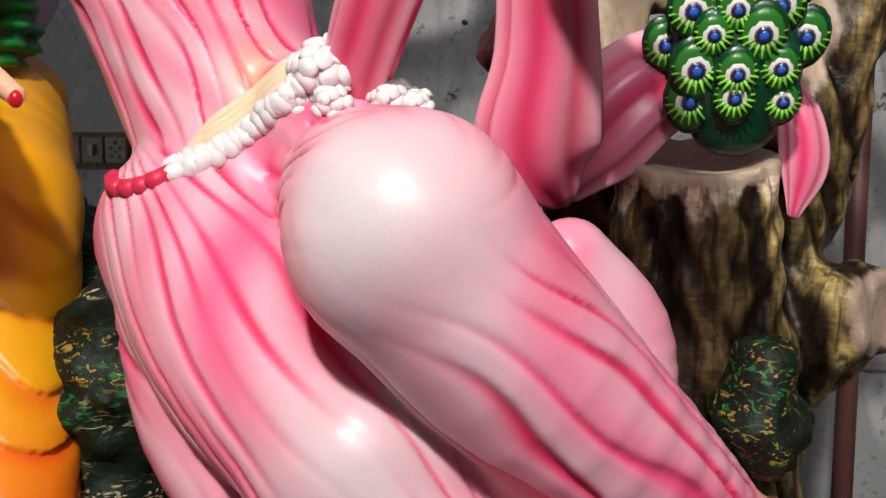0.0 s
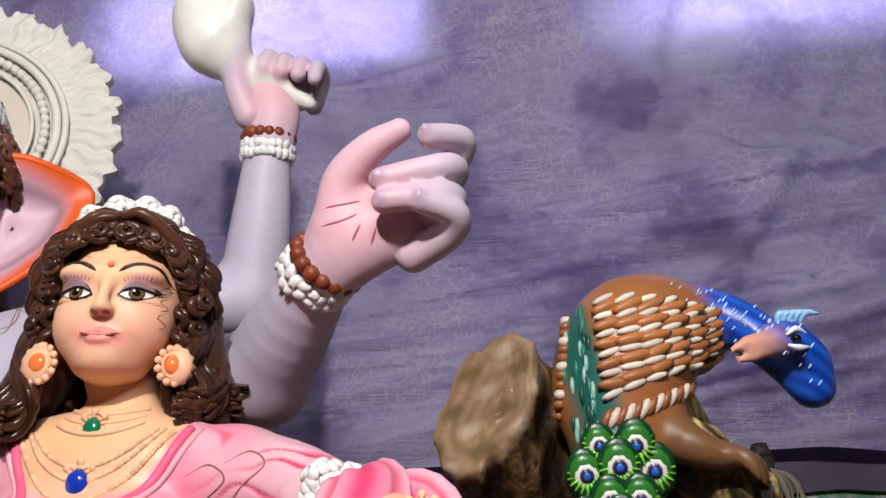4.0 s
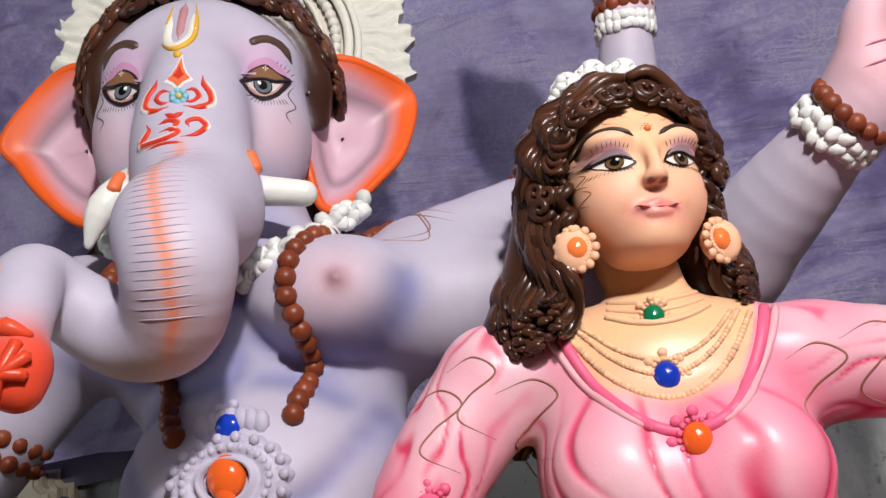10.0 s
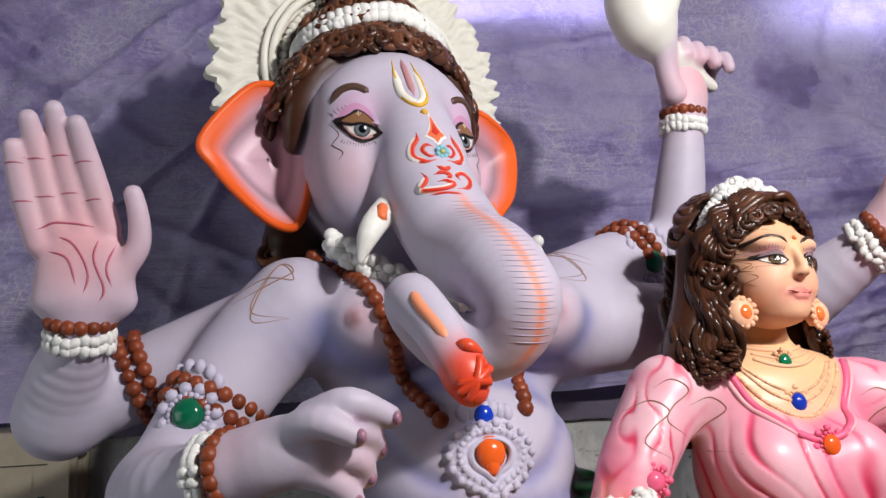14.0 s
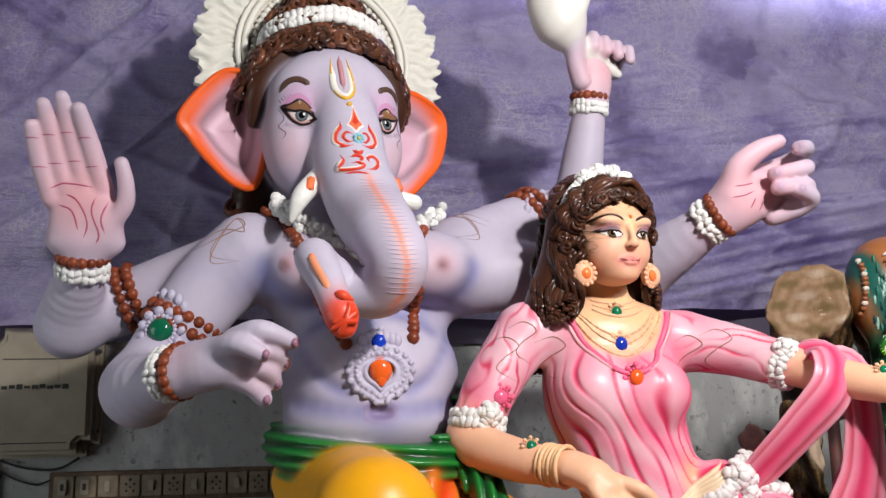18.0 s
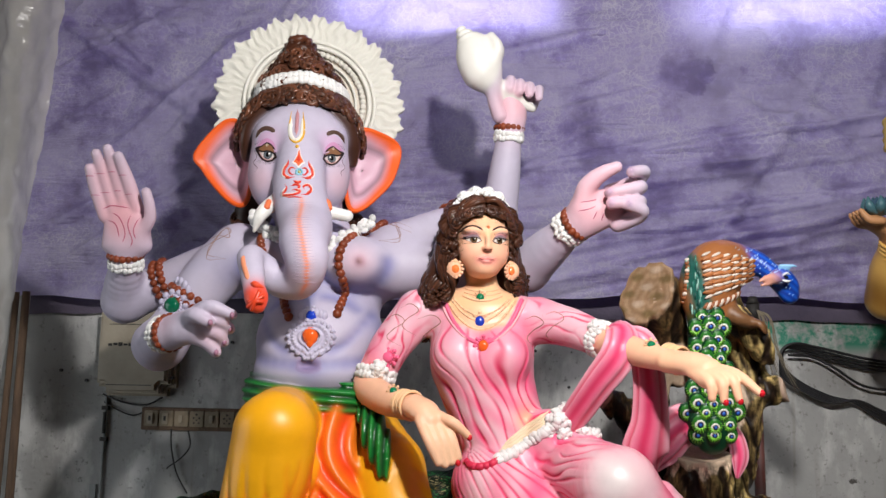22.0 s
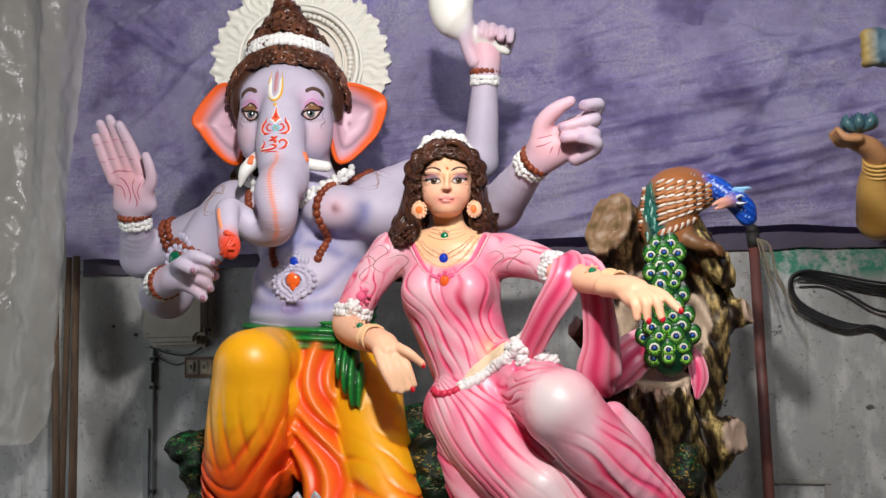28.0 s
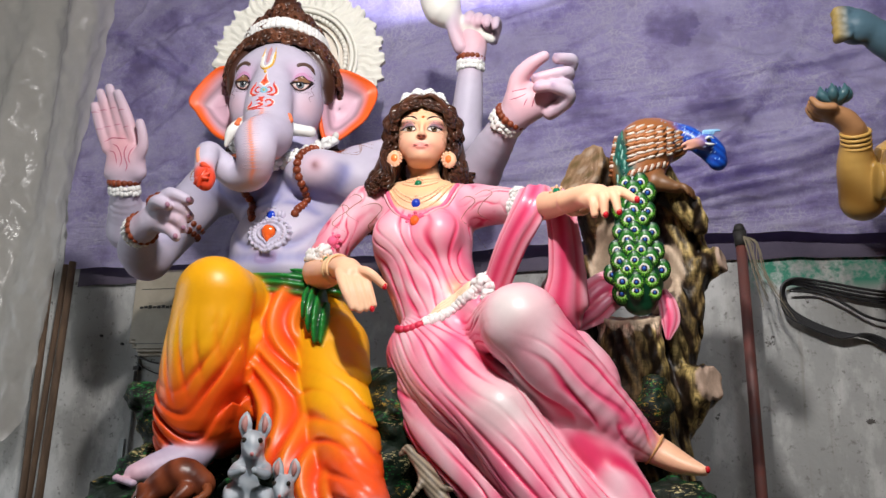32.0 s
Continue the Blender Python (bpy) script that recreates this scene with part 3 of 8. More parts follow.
pole = tagged(new("pole"), "red oxide painted pole with frayed rope at its top", "pole")
bm = bmesh.new()
rod(bm, (0.66, 2.27, 0), (0.645, 2.27, 1.86), 0.026, 0.024, 18)
part("shaft", bm, M_RUST, pole, smooth=True)
bm = bmesh.new()
rod(bm, (0.645, 2.27, 1.86), (0.642, 2.27, 1.93), 0.027, 0.031, 12)
rod(bm, (0.642, 2.27, 1.93), (0.642, 2.275, 1.965), 0.031, 0.02, 12)
part("wrapping", bm, M_DARK, pole, "dark cloth wrapping", smooth=True)
M_FIBRE = material("frayed_fibre", (0.2, 0.17, 0.12), 0.9, scale=30)
for i in range(14):
    f_sk = Skin()
    a = random.uniform(-1.2, 1.2)
    L = random.uniform(0.12, 0.4)
    f_sk.tube([(0.655, 2.245, 1.9), (0.66 + 0.04 * math.sin(a) + 0.02, 2.23, 1.86), (0.67 + 0.1 * L * (1 + a), 2.22, 1.88 - 0.5 * L), (0.68 + 0.22 * L * (1 + a), 2.22, 1.88 - L)], [0.003, 0.0025, 0.002, 0.001], (0.2, 0.17, 0.12, 0.8), 5, 4)
    f_sk.object("fibre", M_FIBRE, parent=pole)

frame_poles = ((-2.99, 2.4, 0.02, 0.0), (-3.1, 2.45, 0.016, 0.03), (-3.06, 2.38, 0.018, -0.05))
for k, (x, y, r, lean) in enumerate(frame_poles):
    p = tagged(new("wooden_post"), "rough weathered wooden post behind the plastic sheet", "post", group="posts of the side frame")
    bm = bmesh.new()
    rod(bm, (x, y, 0), (x + lean, y, 1.96), r * 1.2, r, 9)
    part("shaft", bm, M_WOOD, p, smooth=True)

conduit = tagged(new("conduit"), "thin dark electrical conduit clipped to the wall", "conduit")
bm = bmesh.new()
rod(bm, (-2.6, WALL - 0.012, 0.0), (-2.6, WALL - 0.012, 1.46), 0.008, seg=8)
part("pipe", bm, M_GREYPAINT, conduit)
for z in (0.62, 1.2, 1.36):
    bm = bmesh.new()
    box(bm, (-2.618, WALL - 0.024, z), (-2.582, WALL, z + 0.02))
    part("clip", bm, M_DARK, conduit)
bm = bmesh.new()
rod(bm, (-2.6, WALL - 0.022, 1.24), (-2.6, WALL - 0.022, 1.35), 0.009, seg=8)
part("splice", bm, M_BLACK, conduit, "black taped splice")
batten = tagged(boxed("wall_batten", (-2.66, WALL - 0.012, 0.35), (-2.625, WALL, 0.98), M_GREYPAINT, bevel=0.003), "pale flaking strip beside the conduit", "batten")

# fuse box
fuse = tagged(new("fuse_box"), "yellowed plastic fuse box with closed lid on the wall", "fuse box")


def rounded_box(name, lo, hi, mat, parent, r, label=""):
    bm = bmesh.new()
    box(bm, lo, hi)
    bmesh.ops.bevel(bm, geom=[e for e in bm.edges if abs(e.verts[0].co.y - e.verts[1].co.y) > 1e-4], offset=r, segments=5, affect="EDGES")
    bmesh.ops.bevel(bm, geom=[e for e in bm.edges if max(v.co.y for v in e.verts) < lo[1] + 1e-4], offset=r * 0.35, segments=3, affect="EDGES")
    return part(name, bm, mat, parent, label)


rounded_box("back_box", (-2.635, WALL - 0.05, 1.435), (-2.225, WALL, 1.925), M_CREAM, fuse, 0.045)
lid = rounded_box("lid", (-2.625, WALL - 0.10, 1.45), (-2.25, WALL - 0.05, 1.915), M_CREAM, fuse, 0.05)
for lo, hi in (((-2.57, 1.49), (-2.33, 1.494)), ((-2.57, 1.80), (-2.33, 1.804))):
    boxed("groove", (lo[0], WALL - 0.102, lo[1]), (hi[0], WALL - 0.097, hi[1]), M_DARK, lid)
boxed("label_plate", (-2.53, WALL - 0.103, 1.72), (-2.37, WALL - 0.097, 1.78), M_CREAM, lid, bevel=0.002)
for i in range(9):
    boxed("print_bar", (-2.57 + 0.027 * i, WALL - 0.1035, 1.69 + 0.003 * (i % 2)), (-2.55 + 0.027 * i, WALL - 0.098, 1.703 + 0.003 * (i % 3)), M_DARK, lid)
for z in (1.53, 1.83):
    bm = bmesh.new()
    rod(bm, (-2.237, WALL - 0.075, z), (-2.237, WALL - 0.05, z), 0.009, seg=10)
    part("screw", bm, M_BAR, fuse)

# switchboard
board = tagged(new("switch_board"), "grimy long switch board with sockets and rocker switches", "switch board")
boxed("backing", (-2.405, WALL - 0.02, 1.262), (-1.42, WALL, 1.378), M_WOOD, board, "dark wooden backing", 0.004)
M_SWITCH = material("grimy_switch_plastic", (0.26, 0.21, 0.14), 0.55, scale=14, second=(0.14, 0.11, 0.07), bump=0.15, bump_scale=80)
for i in range(12):
    x = -2.385 + 0.08 * i
    plate = boxed("plate", (x, WALL - 0.034, 1.283), (x + 0.074, WALL - 0.02, 1.362), M_SWITCH, board, bevel=0.003)
    if i in (0, 1):
        boxed("fuse_holder", (x + 0.018, WALL - 0.046, 1.295), (x + 0.05, WALL - 0.034, 1.35), M_CREAM, plate, bevel=0.003)
        boxed("slot", (x + 0.028, WALL - 0.048, 1.312), (x + 0.04, WALL - 0.045, 1.336), M_DARK, plate)
    elif i % 2 == 0:
        boxed("rocker", (x + 0.024, WALL - 0.044, 1.303), (x + 0.046, WALL - 0.034, 1.342), M_CREAM, plate, bevel=0.003)
    else:
        for dx, dz, r in ((0.037, 0.062, 0.006), (0.022, 0.045, 0.005), (0.052, 0.045, 0.005), (0.024, 0.02, 0.0045), (0.05, 0.02, 0.0045), (0.037, 0.034, 0.004)):
            bm = bmesh.new()
            rod(bm, (x + dx, WALL - 0.036, 1.283 + dz), (x + dx, WALL - 0.03, 1.283 + dz), r, seg=8)
            part("socket_hole", bm, M_DARK, plate)


def wire(name, pts, r, label, smooth=8, category="cable", group=""):
    s = Skin()
    s.tube(pts, r, (0.02, 0.02, 0.022, 0.45), 7, smooth)
    return s.object(name, M_BLACK, label, category, group=group)


wire("wire", [(-2.62, 2.56, 1.44), (-2.5, 2.55, 1.40), (-2.38, 2.55, 1.39), (-2.3, 2.555, 1.43)], 0.005, "slack black wire below the fuse box")
wire("wire", [(-2.61, 2.56, 1.40), (-2.52, 2.555, 1.355), (-2.45, 2.555, 1.335), (-2.4, 2.56, 1.35)], 0.004, "slack black wire below the fuse box")
wire("wire", [(-2.24, 2.55, 1.27), (-2.235, 2.555, 1.17), (-2.2, 2.55, 1.05), (-2.14, 2.55, 0.95)], 0.004, "loose wire hanging below the switch board")
wire("wire", [(-2.15, 2.55, 1.26), (-2.13, 2.53, 1.19), (-2.17, 2.53, 1.13), (-2.24, 2.54, 1.08), (-2.25, 2.55, 1.07)], 0.004, "loose wire hanging below the switch board")
for k in range(4):
    e = 0.013 * k
    wire("cable", [(1.9, 2.53 - 0.01 * k, 1.60 + e), (1.5, 2.54 - 0.01 * k, 1.62 + e), (1.25, 2.54 - 0.01 * k, 1.64 + 1.2 * e), (1.02, 2.54 - 0.01 * k, 1.70 + e), (0.9, 2.53 - 0.01 * k, 1.735 + 0.5 * e),
                  (0.855 - 0.4 * e, 2.53 - 0.01 * k, 1.71), (0.87 - 0.5 * e, 2.54 - 0.01 * k, 1.63 - e), (0.95, 2.54 - 0.01 * k, 1.56 - e), (1.08, 2.54 - 0.01 * k, 1.50 - 0.8 * e), (1.2, 2.54 - 0.01 * k, 1.47 + 0.3 * e),
                  (1.33, 2.54 - 0.01 * k, 1.39 + e), (1.6, 2.55, 1.3 + e)], 0.007, "black cable slung in loops on the wall", group="looped cables")
wire("cable", [(0.88, 2.52, 1.70), (1.0, 2.53, 1.69), (1.1, 2.52, 1.64), (1.25, 2.52, 1.55), (1.5, 2.53, 1.53)], 0.007, "black cable slung in loops on the wall", group="looped cables")

# nails and scuffs on the wall
for x, z in ((-2.86, 1.56), (-2.72, 1.51), (-1.95, 1.72), (-0.37, 1.7), (-0.2, 1.52), (-2.95, 1.93)):
    bm = bmesh.new()
    rod(bm, (x, WALL - 0.012, z), (x + 0.004, WALL + 0.01, z), 0.008, seg=7)
    tagged(part("nail", bm, M_BAR), "dark nail stub in the wall", "nail", group="nails in the wall")
# shallow wall niche at floor level
niche = tagged(new("panel_frame"), "grey cemented panel edge low on the wall", "panel")
boxed("rail", (0.72, WALL - 0.02, 0.72), (0.98, WALL, 0.745), M_PLAIN, niche, bevel=0.006)
boxed("stile", (0.955, WALL - 0.02, 0.0), (0.98, WALL, 0.72), M_PLAIN, niche, bevel=0.006)

# ---- statue helpers ----
class Frame:
    """Places given as right, forward and up from an origin that faces yaw degrees off -y."""
    def __init__(self, o, yaw):
        a = radians(yaw)
        self.o, self.f, self.r = vec(o), vec((math.sin(a), -math.cos(a), 0)), vec((math.cos(a), math.sin(a), 0))

    def at(self, u, f, v):
        return self.o + u * self.r + f * self.f + vec((0, 0, v))


def mixed(a, b, t):
    t = np.clip(t, 0, 1)[..., None]
    return vec(a) * (1 - t) + vec(b) * t


def airbrush(base, *spots):
    """Paint with sprayed soft spots: (centre, radius, colour, strength)."""
    def f(P):
        c = np.tile(vec(base), (len(P), 1))
        for o, r, col, s in spots:
            w = s * np.exp(-((P - vec(o)) ** 2).sum(-1) / (r * r))
            c = mixed_rows(c, col, w)
        return c
    return f


def mixed_rows(c, col, w):
    w = np.clip(w, 0, 1)[:, None]
    return c * (1 - w) + vec(col) * w


def ring_points(c, axis, r, n, r2=None):
    axis = Vector(axis).normalized()
    m = np.array(axis.to_track_quat("Z", "Y").to_matrix())
    a = np.arange(n) * 2 * math.pi / n
    return vec(c) + np.stack([r * np.cos(a), (r2 or r) * np.sin(a), 0 * a], 1) @ m.T


def bead_ring(sk, c, axis, r, n, bead, col, r2=None, rough=0.45):
    for p in ring_points(c, axis, r, n, r2):
        sk.ball(p, bead * random.uniform(0.92, 1.08), (*vec(col) * random.uniform(0.8, 1.15), rough), 9, 6)


def rose(sk, c, way, r, col=(0.78, 0.78, 0.76)):
    """A small moulded rosette of turned petals."""
    m = np.array(Vector(way).normalized().to_track_quat("Z", "Y").to_matrix())
    sk.ball(c, (r * 0.9, r * 0.9, r * 0.55), (*col, 0.5), 10, 5, m)
    for k, (n, rad) in enumerate(((3, 0.3), (5, 0.62), (6, 0.92))):
        for i in range(n):
            a = 2 * math.pi * (i + 0.4 * k) / n
            o = vec((math.cos(a) * rad * r, math.sin(a) * rad * r, r * (0.55 - 0.28 * k)))
            q = m @ np.array(Euler((0, 0.5 + 0.35 * k, a)).to_matrix())
            q = m @ np.array((Matrix.Rotation(a, 3, "Z") @ Matrix.Rotation(0.5 + 0.3 * k, 3, "Y")))
            sk.ball(vec(c) + m @ o, (r * 0.36, r * 0.4, r * 0.16), (*vec(col) * random.uniform(0.93, 1.04), 0.5), 8, 4, q)


def petal_ring(sk, c, axis, r, n, size, col=(0.78, 0.78, 0.76), r2=None):
    """A garland band of small lumpy moulded petals."""
    pts = ring_points(c, axis, r, n, r2)
    for i, p in enumerate(pts):
        out = p - vec(c)
        q = np.array(Vector(out).to_track_quat("Z", "Y").to_matrix()) @ np.array(Euler((random.uniform(-.6, .6), random.uniform(-.6, .6), random.uniform(0, 3))).to_matrix())
        for s in (-1, 1):
            off = vec(Vector(axis).normalized()) * size * 0.55 * s * random.uniform(0.6, 1.2)
            sk.ball(p + off, (size * 0.9, size * 0.6, size * 0.5), (*vec(col) * random.uniform(0.9, 1.05), 0.55), 7, 5, q)


def gem(sk, c, way, r, col, setting, petals=9, tall=1.0):
    """A domed paste stone in a moulded setting."""
    m = np.array(Vector(way).normalized().to_track_quat("Z", "Y").to_matrix())
    sk.ball(c, (r, r * tall, r * 0.6), (*col, 0.15), 14, 8, m)
    for i in range(petals * 2):
        a = math.pi * i / petals
        o = m @ vec((math.cos(a) * r * 1.15, math.sin(a) * r * 1.15 * tall, -0.1 * r))
        sk.ball(vec(c) + o, r * 0.22, (*setting, 0.5), 6, 4)
    for i in range(petals):
        a = 2 * math.pi * i / petals
        o = m @ vec((math.cos(a) * r * 1.6, math.sin(a) * r * 1.6 * tall, -0.25 * r))
        sk.ball(vec(c) + o, (r * 0.42, r * 0.42, r * 0.3), (*setting, 0.5), 8, 5, m)


def string_of(sk, clay, pts, way, bead, col, lift=0.3, gap=1.75, rough=0.4, steps=40):
    """Beads in a line over the clay."""
    c = spline(pts, steps)
    c = clay.meet(c - 0.25 * vec(way), way, 0.6) - lift * bead * vec(way)
    run = np.concatenate([[0], np.cumsum(np.linalg.norm(np.diff(c, axis=0), axis=1))])
    n = max(2, int(run[-1] / (bead * gap)))
    for s in np.linspace(0, run[-1], n):
        p = vec([np.interp(s, run, c[:, i]) for i in range(3)])
        sk.ball(p, bead * random.uniform(0.93, 1.07), (*vec(col) * random.uniform(0.8, 1.15), rough), 9, 6)


def brush(sk, clay, pts, way, r, col, rough=0.45, steps=8, lift=0.0, taper=True, back=0.25):
    """A raised brush stroke on the clay, seen along way."""
    way = vec(way) / np.linalg.norm(way)
    c = spline(pts, steps)
    c = clay.meet(c - back * way, way, back + 0.9) - lift * way
    t = np.linspace(0, 1, len(c))
    w = np.clip(np.minimum(t, 1 - t) * 5, 0.25, 1) if taper else np.ones(len(c))
    sk.tube(c, r * w, (*col, rough), 6, 1)


def blot(sk, clay, outline, way, col, rough=0.4, lift=0.002, n=6, back=0.25):
    """A filled painted shape on the clay: nested outlines laid on the skin."""
    way = vec(way) / np.linalg.norm(way)
    o = vec(outline)
    mid = o.mean(0)
    rings = np.vstack([mid + (o - mid) * s for s in (0.02, 0.35, 0.7, 1.0)])
    p = clay.meet(rings - back * way, way, back + 0.9) - lift * way
    k = len(o)
    F = [(a * k + i, a * k + (i + 1) % k, (a + 1) * k + (i + 1) % k, (a + 1) * k + i) for a in range(3) for i in range(k)]
    sk.put(p, F, (*col, rough))


def lock(sk, pts, r, col=(0.045, 0.016, 0.008), n=7, smooth=4, rough=0.32):
    """A moulded lock of hair, thick in the middle."""
    k = len(pts)
    radii = [r * (0.55 + 0.45 * math.sin(math.pi * (i + 0.3) / k)) for i in range(k)]
    c = vec(col) * random.uniform(0.7, 1.5)
    sk.tube(pts, radii, (*c, rough), n, smooth)


def tress(sk, pts, r, col, n=6, smooth=3, rough=0.32):
    """A wavy strand that thins out to a point."""
    k = len(pts) - 1
    sk.tube(pts, [r * (0.7 + 0.5 * math.sin(2.2 * i / k)) * (1 - 0.6 * (i / k) ** 5) for i in range(k + 1)], (*vec(col), rough), n, smooth)


def curl(sk, c, way, r, turns, col=(0.045, 0.016, 0.008), thick=0.3, rough=0.32):
    """A snail curl of hair lying on a surface that faces way."""
    m = np.array(Vector(way).normalized().to_track_quat("Z", "Y").to_matrix())
    a0, s = random.uniform(0, 6.28), random.choice((-1, 1))
    n = int(7 * turns) + 2
    pts, rad = [], []
    for i in range(n):
        t = i / (n - 1)
        a = a0 + s * 2 * math.pi * turns * t
        q = r * (1 - 0.8 * t)
        pts.append(vec(c) + m @ vec((q * math.cos(a), q * math.sin(a), r * (0.1 + 0.55 * t))))
        rad.append(r * thick * (0.5 + 0.6 * math.sin(math.pi * min(1, t + 0.15))))
    sk.tube(pts, rad, (*vec(col) * random.uniform(0.7, 1.7), rough), 6, 2)


def finger(clay, pts, r, col, k=0.012):
    clay.limb(pts, [r, r * 0.95, r * 0.72] if len(pts) == 3 else [r * (1 - 0.28 * i / (len(pts) - 1)) for i in range(len(pts))], col, k, 0.5, 4)


def pleats(a, b, n, twist, seed=0.0, sharp=0.34):
    """Narrow creases that run along the axis from a to b: 0 on the ridges, 1 in the valleys."""
    a, b = vec(a), vec(b)
    ax = (b - a) / np.linalg.norm(b - a)
    e1 = np.cross(ax, (0.0, 1.0, 0.1))
    e1 /= np.linalg.norm(e1)
    e2 = np.cross(ax, e1)
    size = np.linalg.norm(b - a)

    def f(P):
        q = P - a
        t, ang = (q @ ax) / size, np.arctan2(q @ e2, q @ e1)
        ph = n * ang + twist * t + 1.9 * np.sin(2 * ang + 5 * t + seed) + 1.1 * np.sin(5 * ang - 8 * t + seed) + 1.1 * np.sin(3 * ang + 15 * t + 2 * seed) + 0.5 * np.sin(9 * ang + 11 * t) + 1.2 * np.sin(7 * t + ang + seed)
        wide = sharp * (1 + 0.45 * np.sin(4 * ang + 3 * t + seed) * np.sin(7 * ang - 5 * t))
        keep = 0.52 + 0.48 * np.sin(round(n * 0.37) * ang + 4.5 * t + 1.7 * seed) * np.cos(round(n * 0.21) * ang - 6 * t + seed) + 0.2 * np.sin(2 * ang + 9 * t)
        return np.exp(-(np.sin(ph / 2) / wide) ** 2) * np.clip(keep, 0.05, 1)
    return f


HAIR = (0.05, 0.018, 0.009)
WHITE = (0.78, 0.78, 0.76)
BEAD = (0.22, 0.045, 0.015)

# ---- elephant-headed statue ----
LILAC = (0.5, 0.46, 0.572)
ROSY = (0.74, 0.38, 0.42)
DUSK = (0.17, 0.18, 0.42)
G = Frame((-1.40, 1.60, 2.45), 13.3)
# rosy blush on palms and cheeks; dusky spots spray shade into the hollows
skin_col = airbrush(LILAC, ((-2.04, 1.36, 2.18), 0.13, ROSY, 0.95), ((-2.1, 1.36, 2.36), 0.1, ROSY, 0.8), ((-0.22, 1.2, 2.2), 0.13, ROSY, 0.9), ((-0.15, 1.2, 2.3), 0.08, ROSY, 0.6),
                    ((-0.5, 1.62, 2.7), 0.11, ROSY, 0.8), ((-1.55, 1.02, 1.70), 0.07, ROSY, 0.35), ((-1.72, 1.1, 1.73), 0.06, ROSY, 0.4),
                    (G.at(0.15, 0.2, -0.12), 0.07, ROSY, 0.45), (G.at(-0.15, 0.2, -0.12), 0.07, ROSY, 0.45),
                    (G.at(0.12, 0.24, 0.03), 0.05, (0.6, 0.3, 0.5), 0.5), (G.at(-0.12, 0.24, 0.03), 0.05, (0.6, 0.3, 0.5), 0.5),
                    ((-1.46, 1.3, 2.0), 0.07, ROSY, 0.4), ((-1.09, 1.29, 2.0), 0.07, ROSY, 0.4),
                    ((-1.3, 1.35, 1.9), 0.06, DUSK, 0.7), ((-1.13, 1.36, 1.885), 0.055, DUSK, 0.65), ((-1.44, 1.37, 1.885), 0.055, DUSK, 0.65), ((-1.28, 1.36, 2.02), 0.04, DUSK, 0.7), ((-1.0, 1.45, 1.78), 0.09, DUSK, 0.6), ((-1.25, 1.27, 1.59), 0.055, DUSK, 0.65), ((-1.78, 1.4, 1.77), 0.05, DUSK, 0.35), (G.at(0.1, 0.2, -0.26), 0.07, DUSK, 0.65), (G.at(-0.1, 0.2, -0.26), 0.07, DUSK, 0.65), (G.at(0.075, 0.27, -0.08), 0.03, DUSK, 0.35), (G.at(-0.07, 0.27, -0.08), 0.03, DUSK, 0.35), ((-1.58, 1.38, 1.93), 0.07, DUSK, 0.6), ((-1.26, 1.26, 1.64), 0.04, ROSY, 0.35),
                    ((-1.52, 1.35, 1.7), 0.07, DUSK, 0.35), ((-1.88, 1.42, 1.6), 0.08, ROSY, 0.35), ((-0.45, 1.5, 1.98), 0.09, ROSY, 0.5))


# lines where dusky shade is painted under breasts, belly and down the breastbone
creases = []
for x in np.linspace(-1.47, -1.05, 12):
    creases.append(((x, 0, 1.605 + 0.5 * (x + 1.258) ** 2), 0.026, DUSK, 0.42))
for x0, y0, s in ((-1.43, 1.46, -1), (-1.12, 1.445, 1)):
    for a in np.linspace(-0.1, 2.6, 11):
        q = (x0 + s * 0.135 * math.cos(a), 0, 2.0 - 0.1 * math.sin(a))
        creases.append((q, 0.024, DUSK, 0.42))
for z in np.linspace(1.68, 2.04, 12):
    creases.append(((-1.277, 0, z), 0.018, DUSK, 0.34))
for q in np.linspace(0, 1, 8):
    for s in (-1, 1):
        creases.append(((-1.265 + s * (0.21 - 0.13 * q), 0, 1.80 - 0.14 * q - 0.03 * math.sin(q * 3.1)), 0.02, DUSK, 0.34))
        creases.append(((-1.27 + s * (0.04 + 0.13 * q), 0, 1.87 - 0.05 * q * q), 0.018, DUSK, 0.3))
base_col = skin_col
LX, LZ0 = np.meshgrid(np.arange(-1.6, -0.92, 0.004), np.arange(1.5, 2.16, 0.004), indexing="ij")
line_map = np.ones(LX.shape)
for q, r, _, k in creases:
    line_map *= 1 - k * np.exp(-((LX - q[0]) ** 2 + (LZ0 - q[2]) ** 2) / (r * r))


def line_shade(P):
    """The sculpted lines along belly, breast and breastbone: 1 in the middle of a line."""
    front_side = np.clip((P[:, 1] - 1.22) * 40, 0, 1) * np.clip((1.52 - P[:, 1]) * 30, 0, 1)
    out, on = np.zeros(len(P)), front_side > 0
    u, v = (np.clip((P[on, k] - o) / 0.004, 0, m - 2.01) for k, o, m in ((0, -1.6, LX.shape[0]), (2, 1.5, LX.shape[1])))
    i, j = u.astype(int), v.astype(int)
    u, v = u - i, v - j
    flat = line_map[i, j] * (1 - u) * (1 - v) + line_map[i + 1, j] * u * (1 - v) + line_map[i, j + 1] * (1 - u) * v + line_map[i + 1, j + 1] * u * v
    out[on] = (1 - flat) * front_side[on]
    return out


